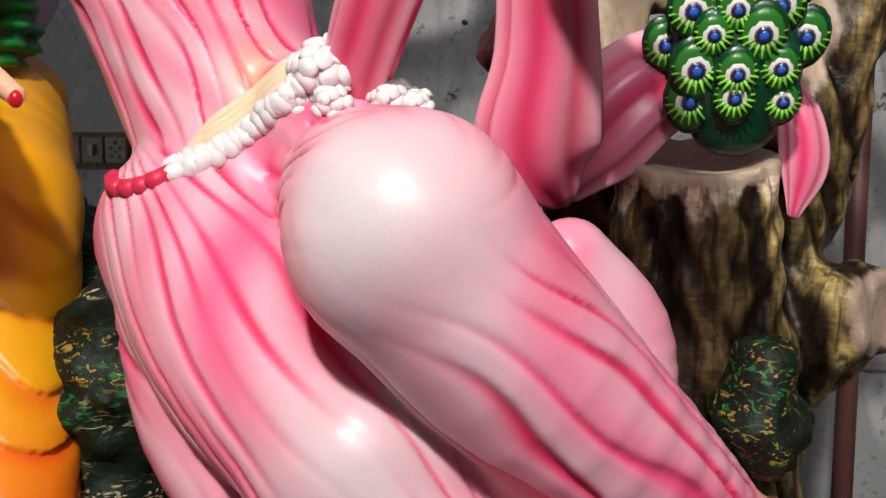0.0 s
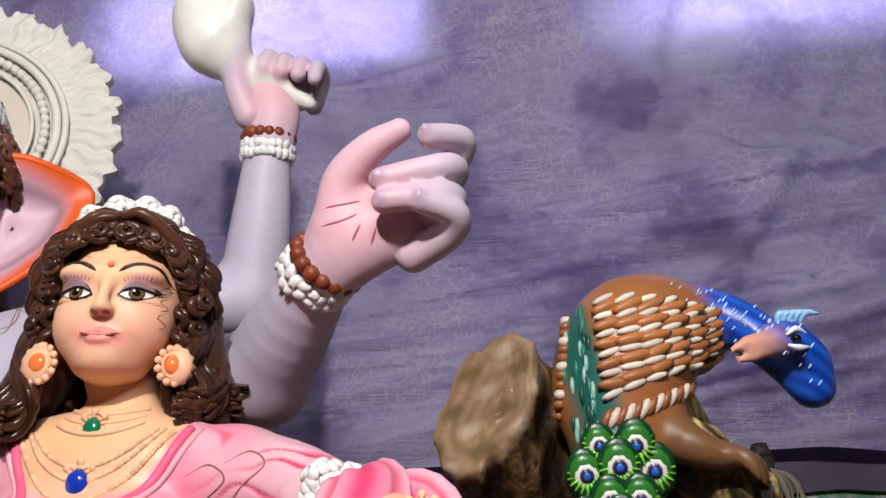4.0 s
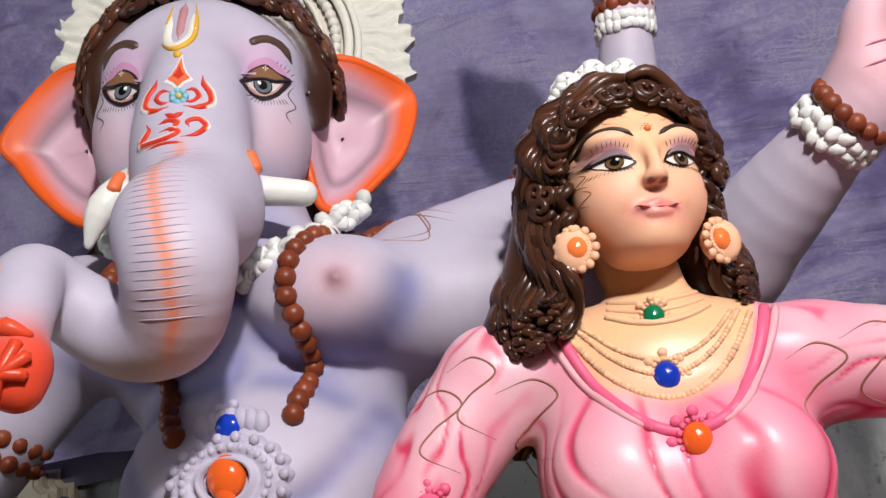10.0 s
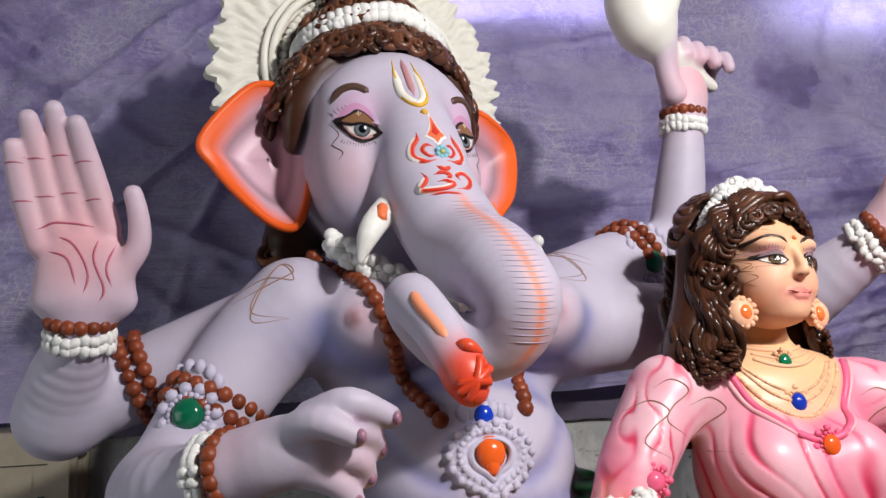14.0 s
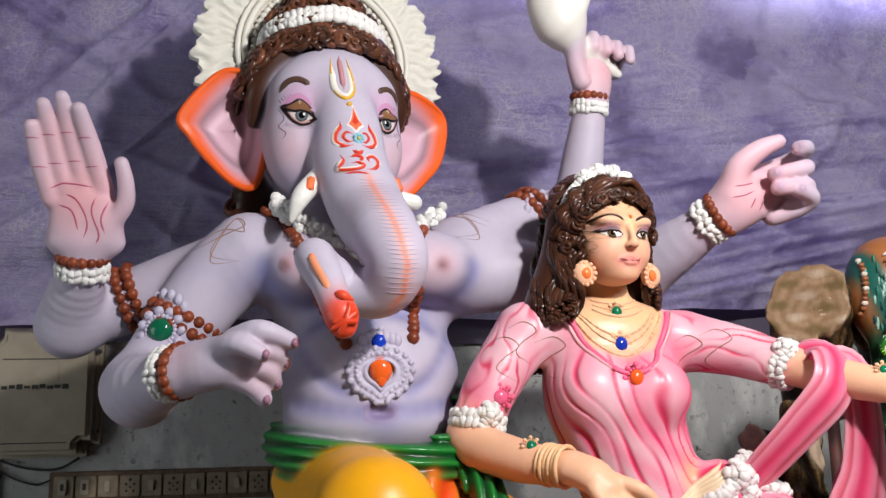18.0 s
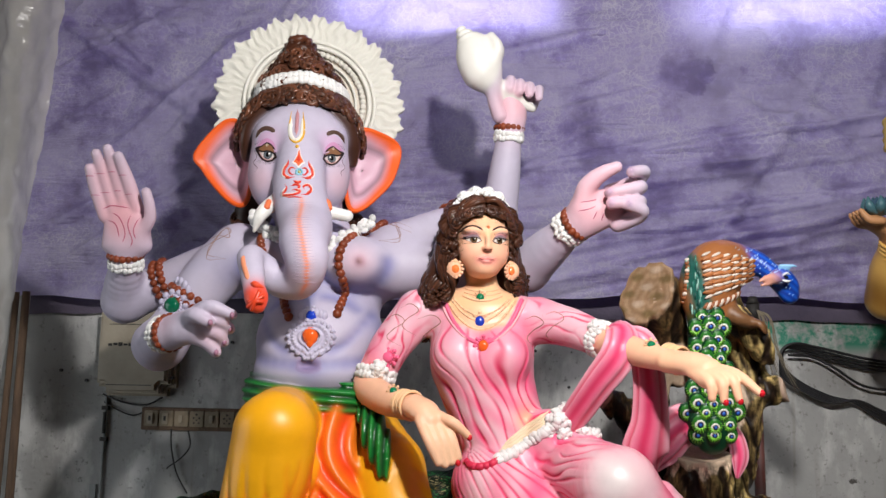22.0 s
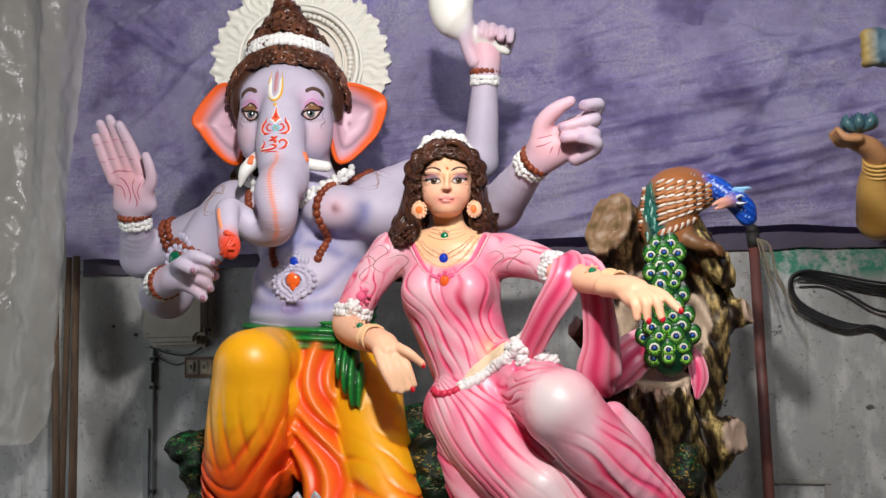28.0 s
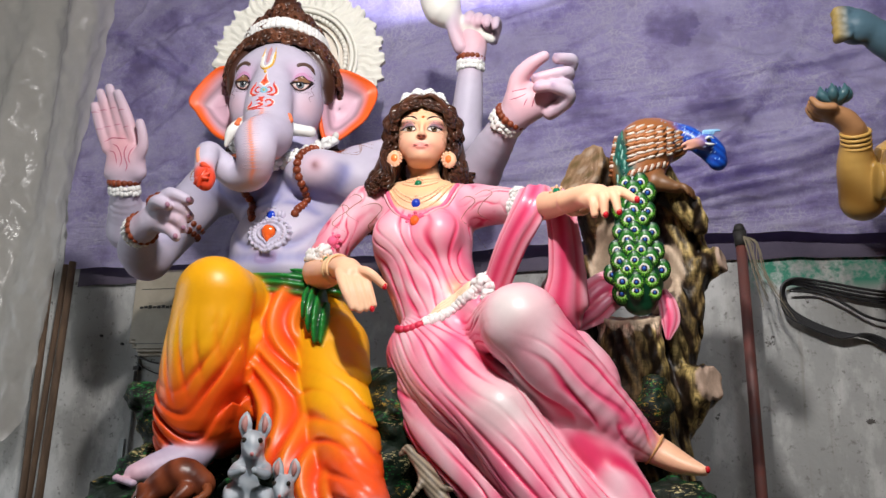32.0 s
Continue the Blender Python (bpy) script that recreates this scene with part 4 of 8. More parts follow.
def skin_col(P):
    """The sprayed skin, with dusky paint put as shade into the sculpted lines."""
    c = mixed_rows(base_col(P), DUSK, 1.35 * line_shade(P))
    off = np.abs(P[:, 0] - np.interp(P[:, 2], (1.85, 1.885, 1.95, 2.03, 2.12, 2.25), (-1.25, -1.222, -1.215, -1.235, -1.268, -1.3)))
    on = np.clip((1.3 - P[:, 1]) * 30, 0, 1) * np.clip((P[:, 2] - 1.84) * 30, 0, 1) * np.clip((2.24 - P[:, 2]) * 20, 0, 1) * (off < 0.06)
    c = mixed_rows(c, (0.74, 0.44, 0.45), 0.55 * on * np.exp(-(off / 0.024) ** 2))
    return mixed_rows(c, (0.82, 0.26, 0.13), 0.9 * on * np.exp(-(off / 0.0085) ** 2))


groove = lambda P: 0.004 - 0.017 * line_shade(P.reshape(-1, 3)).reshape(P.shape[:-1])
g = Clay(0.0062)
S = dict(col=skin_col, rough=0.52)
# head
g.egg(G.at(0, 0.0, -0.03), (0.2, 0.23, 0.22), k=0.04, turn=(0, 0, 13), **S)
for s in (-1, 1):
    g.egg(G.at(0.082 * s, 0.115, 0.07), (0.11, 0.115, 0.10), k=0.04, turn=(0, 0, 13), **S)
    g.egg(G.at(0.105 * s, 0.125, -0.08), (0.098, 0.112, 0.15), k=0.05, turn=(0, 0, 13), **S)
g.egg(G.at(0, 0.085, 0.115), (0.15, 0.135, 0.108), k=0.04, turn=(0, 0, 13), **S)
g.egg(G.at(0, 0.13, 0.105), (0.125, 0.105, 0.1), k=0.04, turn=(0, 0, 13), **S)
# trunk
g.limb([G.at(0.004, 0.195, 0.04), G.at(0.004, 0.255, -0.09), G.at(0.006, 0.288, -0.19), (-1.284, 1.25, 2.125), (-1.256, 1.10, 2.04), (-1.232, 1.055, 1.965), (-1.265, 1.10, 1.905),
        (-1.34, 1.125, 1.905), (-1.405, 1.10, 1.95), (-1.43, 1.05, 1.975), (-1.405, 0.99, 1.92), (-1.385, 0.95, 1.86)],
       [0.085, 0.097, 0.102, 0.10, 0.086, 0.075, 0.068, 0.06, 0.053, 0.048, 0.042, 0.036], k=0.035, n=5, **S)
g.limb([(-1.387, 0.955, 1.868), (-1.372, 0.935, 1.832), (-1.365, 0.93, 1.805)], [0.03, 0.04, 0.03], (0.75, 0.07, 0.03), 0.01, 0.4, 4)
# tusks
IVORY = (0.78, 0.78, 0.74)
g.limb([(-1.42, 1.33, 2.24), (-1.465, 1.285, 2.175), (-1.49, 1.285, 2.11)], [0.028, 0.026, 0.008], IVORY, 0.006, 0.3)
g.limb([(-1.24, 1.36, 2.2), (-1.15, 1.375, 2.185)], [0.027, 0.023], IVORY, 0.006, 0.3)
body_from = len(g.solids)
# body
g.limb([(-1.36, 1.6, 2.25), (-1.30, 1.58, 2.06)], [0.14, 0.15], k=0.04, **S)
g.egg((-1.28, 1.57, 1.97), (0.3, 0.19, 0.21), k=0.06, **S)
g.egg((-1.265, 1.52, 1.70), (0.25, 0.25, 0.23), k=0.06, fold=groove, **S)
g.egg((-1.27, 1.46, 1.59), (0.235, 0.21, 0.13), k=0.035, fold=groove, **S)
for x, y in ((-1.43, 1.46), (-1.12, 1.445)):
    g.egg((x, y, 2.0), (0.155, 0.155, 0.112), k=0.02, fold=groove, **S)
for x, y in ((-1.50, 1.325), (-1.085, 1.30)):
    g.egg((x, y, 2.0), (0.018, 0.01, 0.018), (0.5, 0.27, 0.33), 0.012)
    g.egg((x, y - 0.006, 2.0), (0.011, 0.012, 0.011), (0.2, 0.08, 0.08), 0.006)
g.egg((-1.255, 1.255, 1.605), (0.03, 0.02, 0.012), (0.25, 0.2, 0.36), 0.015, cut=True)
body_to = len(g.solids)
# forward right arm
g.limb([(-1.61, 1.51, 2.05), (-1.72, 1.51, 1.95), (-1.84, 1.47, 1.76), (-1.88, 1.42, 1.68)], [0.125, 0.112, 0.095, 0.095], k=0.05, **S)
g.limb([(-1.885, 1.42, 1.675), (-1.85, 1.3, 1.68), (-1.745, 1.145, 1.71)], [0.098, 0.086, 0.055], k=0.03, **S)
g.limb([(-1.74, 1.14, 1.712), (-1.67, 1.09, 1.728), (-1.60, 1.065, 1.738)], [0.05, 0.05, 0.046], k=0.02, wide=((0, 0.1, 1), 1.25), **S)
for a in (((-1.61, 1.05, 1.785), (-1.55, 1.005, 1.80), (-1.48, 1.025, 1.775)), ((-1.60, 1.05, 1.755), (-1.53, 1.03, 1.757), (-1.5, 1.075, 1.728)),
          ((-1.60, 1.06, 1.725), (-1.54, 1.045, 1.715), (-1.52, 1.078, 1.683)), ((-1.61, 1.07, 1.695), (-1.57, 1.06, 1.678), (-1.543, 1.067, 1.646)),
          ((-1.66, 1.07, 1.76), (-1.60, 1.0, 1.77), (-1.545, 0.985, 1.745))):
    finger(g, a, 0.027, skin_col)
# raised right arm
arm_from = len(g.solids)
g.limb([(-1.66, 1.62, 2.04), (-1.96, 1.62, 1.93), (-2.11, 1.6, 1.865)], [0.11, 0.09, 0.09], k=0.04, **S)
g.limb([(-2.115, 1.6, 1.86), (-2.085, 1.52, 1.93), (-2.045, 1.43, 2.0), (-2.04, 1.41, 2.06)], [0.09, 0.078, 0.056, 0.056], k=0.03, **S)
g.limb([(-2.035, 1.405, 2.07), (-2.04, 1.395, 2.16), (-2.06, 1.39, 2.22)], [0.058, 0.05, 0.04], k=0.025, wide=((1, 0, 0), 1.75), **S)
g.egg((-1.985, 1.375, 2.12), (0.035, 0.03, 0.055), k=0.03, **S)
for a in (((-1.99, 1.375, 2.21), (-2.018, 1.335, 2.315), (-2.04, 1.285, 2.40)), ((-2.04, 1.375, 2.22), (-2.068, 1.335, 2.335), (-2.083, 1.28, 2.428)),
          ((-2.085, 1.375, 2.21), (-2.113, 1.335, 2.325), (-2.13, 1.285, 2.41)), ((-2.12, 1.378, 2.18), (-2.148, 1.34, 2.28), (-2.16, 1.3, 2.355)),
          ((-1.98, 1.38, 2.10), (-1.93, 1.355, 2.16), (-1.925, 1.335, 2.215), (-1.935, 1.32, 2.265))):
    finger(g, a, 0.0265, skin_col)
# left arm with the conch
g.limb([(-0.98, 1.58, 2.06), (-0.74, 1.68, 2.2), (-0.565, 1.74, 2.25)], [0.13, 0.088, 0.075], k=0.05, **S)
g.limb([(-0.565, 1.74, 2.24), (-0.54, 1.70, 2.42), (-0.52, 1.66, 2.6)], [0.078, 0.068, 0.05], k=0.03, **S)
g.limb([(-0.518, 1.655, 2.61), (-0.515, 1.65, 2.68), (-0.53, 1.64, 2.75)], [0.05, 0.056, 0.045], k=0.02, wide=((1, 0, 0), 1.2), **S)
# reaching left arm
g.limb([(-0.98, 1.52, 2.0), (-0.7, 1.52, 2.0), (-0.45, 1.5, 2.0)], [0.12, 0.095, 0.088], k=0.05, **S)
g.limb([(-0.45, 1.5, 2.0), (-0.38, 1.41, 2.06), (-0.285, 1.29, 2.135)], [0.09, 0.08, 0.055], k=0.03, **S)
# dhoti
YELLOW, ORANGE = (0.80, 0.37, 0.006), (0.84, 0.085, 0.008)


def swag(P):
    """Nested U-shaped folds under the knee: sharp valleys between full ridges."""
    x, z = P[..., 0], P[..., 2]
    dx = x + 1.375 - 0.18 * (1.1 - z)
    u = z - 5.2 * dx ** 2 - 0.008 * np.sin(dx * 26 + z * 5)
    ph = u * 84 + 0.7 * np.sin(dx * 19 + z * 8)
    keep = np.clip((1.12 - z) * 4.5 + np.abs(dx + 0.03) * 6 - 0.25, 0, 1) * np.clip((1.33 - z) * 5, 0, 1)
    hang = np.exp(-(np.sin(dx * 48 + 1.4 * np.sin(z * 7)) / 0.45) ** 2) * np.clip((1.33 - z) * 6, 0, 1) * np.clip((z - 0.95) * 6, 0, 1)
    deep = np.exp(-(np.sin(ph / 2) / 0.5) ** 2) * (0.7 + 0.3 * np.sin(dx * 21 + z * 17))
    return deep * keep + 0.5 * hang * np.clip(1.0 - keep, 0, 0.7)


def right_fold(P):
    return 0.006 - 0.023 * swag(P)


def left_wave(P):
    x, z = P[..., 0], P[..., 2]
    s = z + 0.5 * x + 2.2 * (x + 0.82 - 0.45 * (0.95 - z)) ** 2
    a = s * 96 + 1.3 * np.sin(x * 14 + z * 10) + 0.7 * np.sin(z * 31 - x * 12)
    return np.exp(-(np.sin(a / 2) / 0.42) ** 2) * (0.62 + 0.38 * np.sin(x * 27 + z * 21)) * np.clip((1.2 - z) * 4, 0, 1)


def left_fold(P):
    return 0.004 - 0.012 * left_wave(P)


def dhoti_col(P):
    x, z = P[:, 0], P[:, 2]
    low = np.clip((1.21 - z) * 5.0, 0, 1) + np.clip((np.abs(x + 1.345) - 0.1) * 7, 0, 1) * np.clip((1.34 - z) * 6, 0, 1)
    c = mixed(YELLOW, ORANGE, np.clip(low + 0.85 * swag(P) - 0.08, 0, 1))
    return mixed_rows(c, (0.45, 0.03, 0.006), 0.85 * np.clip(swag(P) * 1.5 - 0.55, 0, 1))


def left_col(P):
    z = P[:, 2]
    low = np.clip((1.02 - z) * 4.5, 0, 1)
    c = mixed(YELLOW, ORANGE, np.clip(low + 0.65 * left_wave(P), 0, 1))
    return mixed_rows(c, (0.5, 0.04, 0.006), 0.5 * np.clip(left_wave(P) * 1.5 - 0.7, 0, 1) * np.clip(low + 0.3, 0, 1))


D = dict(rough=0.38)
g.egg((-1.27, 1.5, 1.42), (0.27, 0.25, 0.14), dhoti_col, 0.03, **D)
g.limb([(-1.36, 1.42, 1.34), (-1.32, 1.15, 1.395), (-1.292, 0.945, 1.402)], [0.165, 0.135, 0.117], dhoti_col, 0.03, **D)
g.limb([(-1.292, 0.95, 1.385), (-1.315, 0.965, 1.2), (-1.36, 1.02, 1.0), (-1.395, 1.06, 0.9)], [0.117, 0.125, 0.128, 0.11], dhoti_col, 0.03, fold=right_fold, wide=((1, 0, 0), 1.12), **D)
g.limb([(-1.30, 1.15, 1.2), (-1.3, 1.16, 1.0), (-1.36, 1.15, 0.9)], [0.14, 0.12, 0.09], dhoti_col, 0.04, fold=right_fold, **D)
g.limb([(-1.1, 1.42, 1.34), (-0.96, 1.27, 1.24)], [0.17, 0.135], left_col, 0.03, **D)
g.limb([(-0.96, 1.27, 1.23), (-0.89, 1.16, 1.05), (-0.80, 1.03, 0.88), (-0.715, 0.92, 0.735), (-0.675, 0.87, 0.68)], [0.135, 0.13, 0.115, 0.088, 0.082], left_col, 0.03, fold=left_fold, **D)


def middle_wave(P):
    return np.sin((P[..., 0] * 0.9 + P[..., 2] * 0.42) * 85 + 5 * np.sin(P[..., 2] * 11))


g.limb([(-1.17, 1.24, 1.4), (-1.13, 1.15, 1.15), (-1.05, 1.08, 0.95), (-0.92, 0.95, 0.76), (-0.84, 0.89, 0.67)], [0.08, 0.082, 0.085, 0.085, 0.06],
       lambda P: mixed((0.8, 0.06, 0.008), (0.8, 0.17, 0.01), 0.5 + 0.5 * middle_wave(P)), 0.025, fold=lambda P: 0.009 * middle_wave(P), wide=((1, 0, 0), 1.25), **D)
# green sash


def sash_wave(P):
    return np.sin(P[..., 2] * 190 + P[..., 0] * 14)


GREEN = (0.006, 0.13, 0.02)
green = lambda P: mixed((0.003, 0.05, 0.012), (0.012, 0.2, 0.03), 0.5 + 0.5 * sash_wave(P))
g.limb([(-1.52, 1.52, 1.52), (-1.47, 1.36, 1.495), (-1.36, 1.25, 1.475), (-1.2, 1.215, 1.47), (-1.07, 1.27, 1.49), (-1.0, 1.42, 1.53)],
       [0.045, 0.048, 0.045, 0.045, 0.045, 0.04], green, 0.012, 0.28, fold=lambda P: 0.006 * sash_wave(P), wide=((0, 0, 1), 1.35))
g.limb([(-1.03, 1.23, 1.46), (-1.0, 1.17, 1.4), (-0.975, 1.13, 1.33), (-0.95, 1.1, 1.24)], [0.03, 0.05, 0.045, 0.015],
       lambda P: mixed((0.003, 0.05, 0.012), (0.012, 0.2, 0.03), 0.5 + 0.5 * np.sin(P[:, 0] * 200)), 0.01, 0.28, fold=lambda P: 0.006 * np.sin(P[..., 0] * 200))
g.limb([(-1.05, 1.5, 1.66), (-1.0, 1.4, 1.6), (-0.99, 1.35, 1.5)], [0.03, 0.05, 0.04], green, 0.01, 0.28, fold=lambda P: 0.006 * sash_wave(P))
# feet
FOOT = airbrush((0.5, 0.42, 0.55), ((-1.48, 0.85, 0.755), 0.07, ROSY, 0.6))
g.limb([(-1.34, 1.07, 0.9), (-1.36, 1.02, 0.83), (-1.43, 0.93, 0.785), (-1.475, 0.87, 0.76)], [0.06, 0.066, 0.05, 0.034], FOOT, 0.015, wide=((0.6, -0.4, 0), 1.2))
g.limb([(-0.68, 0.88, 0.69), (-0.645, 0.835, 0.645), (-0.57, 0.745, 0.615), (-0.53, 0.705, 0.598)], [0.056, 0.056, 0.046, 0.034], FOOT, 0.015, wide=((1, 0.4, 0), 1.3))
for i in range(5):
    g.egg((-1.525 + 0.022 * i, 0.845 - 0.012 * i, 0.745 - 0.004 * i), (0.013 + 0.002 * (i == 4), 0.02, 0.013), FOOT, 0.008)
    g.egg((-0.568 + 0.025 * i, 0.672 + 0.008 * i, 0.585), (0.016, 0.025, 0.014), FOOT, 0.008)
# hair mass
g.egg(G.at(0, -0.065, 0.085), (0.205, 0.18, 0.195), HAIR, 0.01, 0.35, turn=(0, 0, 13))
for s in (-1, 1):
    g.limb([G.at(0.218 * s, 0.02, 0.01), G.at(0.215 * s, 0.06, 0.09), G.at(0.15 * s, 0.095, 0.195), G.at(0, 0.11, 0.24)], [0.024, 0.034, 0.042, 0.042], HAIR, 0.015, 0.35)
    g.limb([G.at(0.15 * s, -0.11, -0.1), G.at(0.19 * s, -0.12, -0.22), G.at(0.19 * s, -0.11, -0.29)], [0.09, 0.075, 0.04], HAIR, 0.015, 0.35)
sk = Skin()
g.skin(sk)
bust = Clay(g.h)
bust.solids = g.solids[body_from:body_to + 2] + g.solids[arm_from:arm_from + 2] + g.solids[arm_from + 9:arm_from + 15]

# fingers of the reaching hand and of the conch hand
h = Clay(0.0068)
H = dict(col=skin_col, rough=0.5)
h.limb([(-0.285, 1.29, 2.135), (-0.23, 1.27, 2.18), (-0.15, 1.27, 2.21)], [0.053, 0.064, 0.055], k=0.02, wide=((0.3, 0, -1), 1.25), **H)
h.limb([(-0.255, 1.25, 2.20), (-0.24, 1.225, 2.27), (-0.19, 1.2, 2.315), (-0.137, 1.185, 2.338)], [0.042, 0.036, 0.029, 0.021], k=0.02, **H)
for a in (((-0.15, 1.285, 2.265), (-0.06, 1.255, 2.30), (-0.035, 1.215, 2.328), (-0.085, 1.17, 2.315)), ((-0.13, 1.28, 2.245), (-0.055, 1.23, 2.268), (-0.065, 1.182, 2.262), (-0.165, 1.168, 2.238)),
          ((-0.13, 1.275, 2.205), (-0.058, 1.225, 2.213), (-0.07, 1.178, 2.21), (-0.16, 1.165, 2.198)), ((-0.125, 1.265, 2.14), (-0.06, 1.225, 2.16), (-0.048, 1.188, 2.18), (-0.098, 1.162, 2.193))):
    finger(h, spline(a, 2), 0.0295, skin_col, 0.005)
for c in ((-0.168, 1.148, 2.24), (-0.162, 1.146, 2.2), (-0.1, 1.143, 2.197), (-0.09, 1.15, 2.32)):
    h.egg(c, (0.009, 0.006, 0.011), (0.4, 0.28, 0.42), 0.002, 0.3)
h.limb([(-0.56, 1.62, 2.66), (-0.585, 1.6, 2.72), (-0.59, 1.575, 2.78), (-0.575, 1.565, 2.84)], [0.035, 0.03, 0.026, 0.02], k=0.02, **H)
for i in range(4):
    x, z = -0.525 + 0.04 * i, 2.80 - 0.014 * i
    finger(h, spline([(x - 0.02, 1.69, z - 0.04), (x + 0.004, 1.665, z + 0.012), (x + 0.008, 1.61, z + 0.012), (x + 0.006, 1.59, z - 0.03)], 2), 0.025 - 0.002 * (i == 3), skin_col, 0.008)
# conch shell
SHELL = (0.74, 0.73, 0.68)
h.egg((-0.655, 1.575, 2.885), (0.088, 0.085, 0.125), SHELL, 0.02, 0.35, turn=(0, -18, 0))
h.limb([(-0.64, 1.58, 2.83), (-0.58, 1.61, 2.78), (-0.5, 1.63, 2.735), (-0.425, 1.65, 2.70)], [0.07, 0.04, 0.03, 0.017], SHELL, 0.03, 0.35)
h.limb([(-0.6, 1.56, 2.98), (-0.575, 1.55, 2.92), (-0.585, 1.56, 2.85)], [0.02, 0.03, 0.02], SHELL, 0.02, 0.35, wide=((0, 1, 0), 1.8))
for i in range(3):
    h.egg((-0.70 - 0.014 * i, 1.565, 2.975 + 0.02 * i), (0.05 - 0.013 * i, 0.05 - 0.013 * i, 0.016), SHELL, 0.006, 0.35, turn=(0, -25, 0))
h.skin(sk)

# ears
for s in (-1, 1):
    tip_v = 0.105 if s > 0 else 0.02
    rim = spline([(0.185, 0.05, 0.10), (0.24, 0.035, 0.15), (0.32, 0.01, 0.15), (0.425, -0.045 * (s > 0) - 0.01, tip_v), (0.395, -0.02, -0.04), (0.335, 0.0, -0.12),
                  (0.265, 0.02, -0.185), (0.215, 0.04, -0.19), (0.19, 0.06, -0.1), (0.182, 0.06, 0.0), (0.185, 0.05, 0.10)], 6)[:-1]
    o = vec((0.265, -0.035, -0.01))
    V, C, m = [], [], len(rim)
    levels = (0.03, 0.25, 0.45, 0.6, 0.72, 0.84, 0.93, 1.0)
    for q in levels:
        for p in rim:
            w = o + (p - o) * q
            w[1] = o[1] * (1 - q ** 1.6) + p[1] * q ** 1.6 - 0.022 * math.sin(math.pi * min(1, q * 1.25)) * (q < 0.8)
            V.append(G.at(s * w[0], w[1], w[2]))
            edge = np.clip((q - 0.72) * 4 + (p[0] - 0.29) * 4, 0, 1)
            # dark ring painted as the shade of an inner ear fold
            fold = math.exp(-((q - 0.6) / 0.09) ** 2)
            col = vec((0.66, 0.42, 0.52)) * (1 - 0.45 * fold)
            C.append((*(col * (1 - edge) + vec((0.85, 0.12, 0.015)) * edge), 0.42))
    F = [(a * m + i, a * m + (i + 1) % m, (a + 1) * m + (i + 1) % m, (a + 1) * m + i) for a in range(len(levels) - 1) for i in range(m)]
    back = [v - 0.022 * G.f for v in V]
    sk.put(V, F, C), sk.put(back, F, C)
    sk.tube([G.at(s * p[0], p[1] - 0.01, p[2]) for p in (*rim, rim[0])], 0.0105, (0.85, 0.12, 0.015, 0.42), 8, 1)

# halo of pleated moulding
hub = vec((0.035, -0.14, 0.30))
V, C, nang, nrad = [], [], 360, 12
for j in range(nrad):
    q = j / (nrad - 1)
    for i in range(nang):
        a = 2 * math.pi * i / nang
        rr = 0.262 + q * (0.148 + 0.012 * math.sin(a * 26) + 0.007 * math.sin(a * 61 + 1))
        sway = a + 0.03 * math.sin(q * 9 + 2 * math.sin(a * 7))
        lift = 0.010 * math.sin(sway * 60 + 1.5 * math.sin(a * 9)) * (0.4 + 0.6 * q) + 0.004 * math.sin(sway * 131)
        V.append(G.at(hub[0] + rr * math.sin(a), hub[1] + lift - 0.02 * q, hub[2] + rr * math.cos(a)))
        # shading put into the cream: lighter on raised pleats, darker between them
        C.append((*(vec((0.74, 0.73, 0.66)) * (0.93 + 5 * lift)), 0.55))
F = [(j * nang + i, j * nang + (i + 1) % nang, (j + 1) * nang + (i + 1) % nang, (j + 1) * nang + i) for j in range(nrad - 1) for i in range(nang)]
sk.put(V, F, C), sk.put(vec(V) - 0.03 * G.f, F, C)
e = (nrad - 1) * nang
sk.put(np.vstack([V[e:], vec(V[e:]) - 0.03 * G.f]), [(i, (i + 1) % nang, nang + (i + 1) % nang, nang + i) for i in range(nang)], np.vstack([C[e:], C[e:]]))
for rr, thick in ((0.262, 0.012), (0.284, 0.009), (0.2, 0.006)):
    sk.tube([G.at(hub[0] + rr * math.sin(a), hub[1] + 0.012, hub[2] + rr * math.cos(a)) for a in np.linspace(0, 2 * math.pi, 90)], thick, (*vec((0.74, 0.73, 0.66)), 0.5), 8, 1)
for i in range(64):
    a = 2 * math.pi * i / 64
    sk.ball(G.at(hub[0] + 0.232 * math.sin(a), hub[1] + 0.012, hub[2] + 0.232 * math.cos(a)), (0.0135, 0.0135, 0.0135), (0.74, 0.72, 0.65, 0.5), 8, 6)
plate = [G.at(hub[0] + 0.26 * math.sin(a), hub[1] - 0.005, hub[2] + 0.26 * math.cos(a)) for a in np.linspace(0, 2 * math.pi, 60)[:-1]]
sk.patch(plate, (0.66, 0.6, 0.52, 0.6))

# curls, head garland, topknot
for i in range(360):
    a = random.uniform(-1.75, 1.75)
    q = random.random()
    low = 0.218 - 0.02 * math.sin(a * 1.2) ** 2 - 0.18 * max(0, abs(a) - 0.8)
    v = low + (0.31 - low) * q
    bulge = math.cos((v - 0.10) / 0.26 * 1.25)
    rr = 0.245 * max(0.45, bulge)
    p = G.at(1.03 * rr * math.sin(a), -0.015 + 0.242 * max(0.56, bulge) * math.cos(a), v)
    curl(sk, p, G.f * math.cos(a) + G.r * math.sin(a) + vec((0, 0, 0.25 + 0.5 * q)), random.uniform(0.017, 0.038), random.uniform(1.0, 1.9), vec(HAIR) * random.uniform(0.6, 2.4), 0.3)
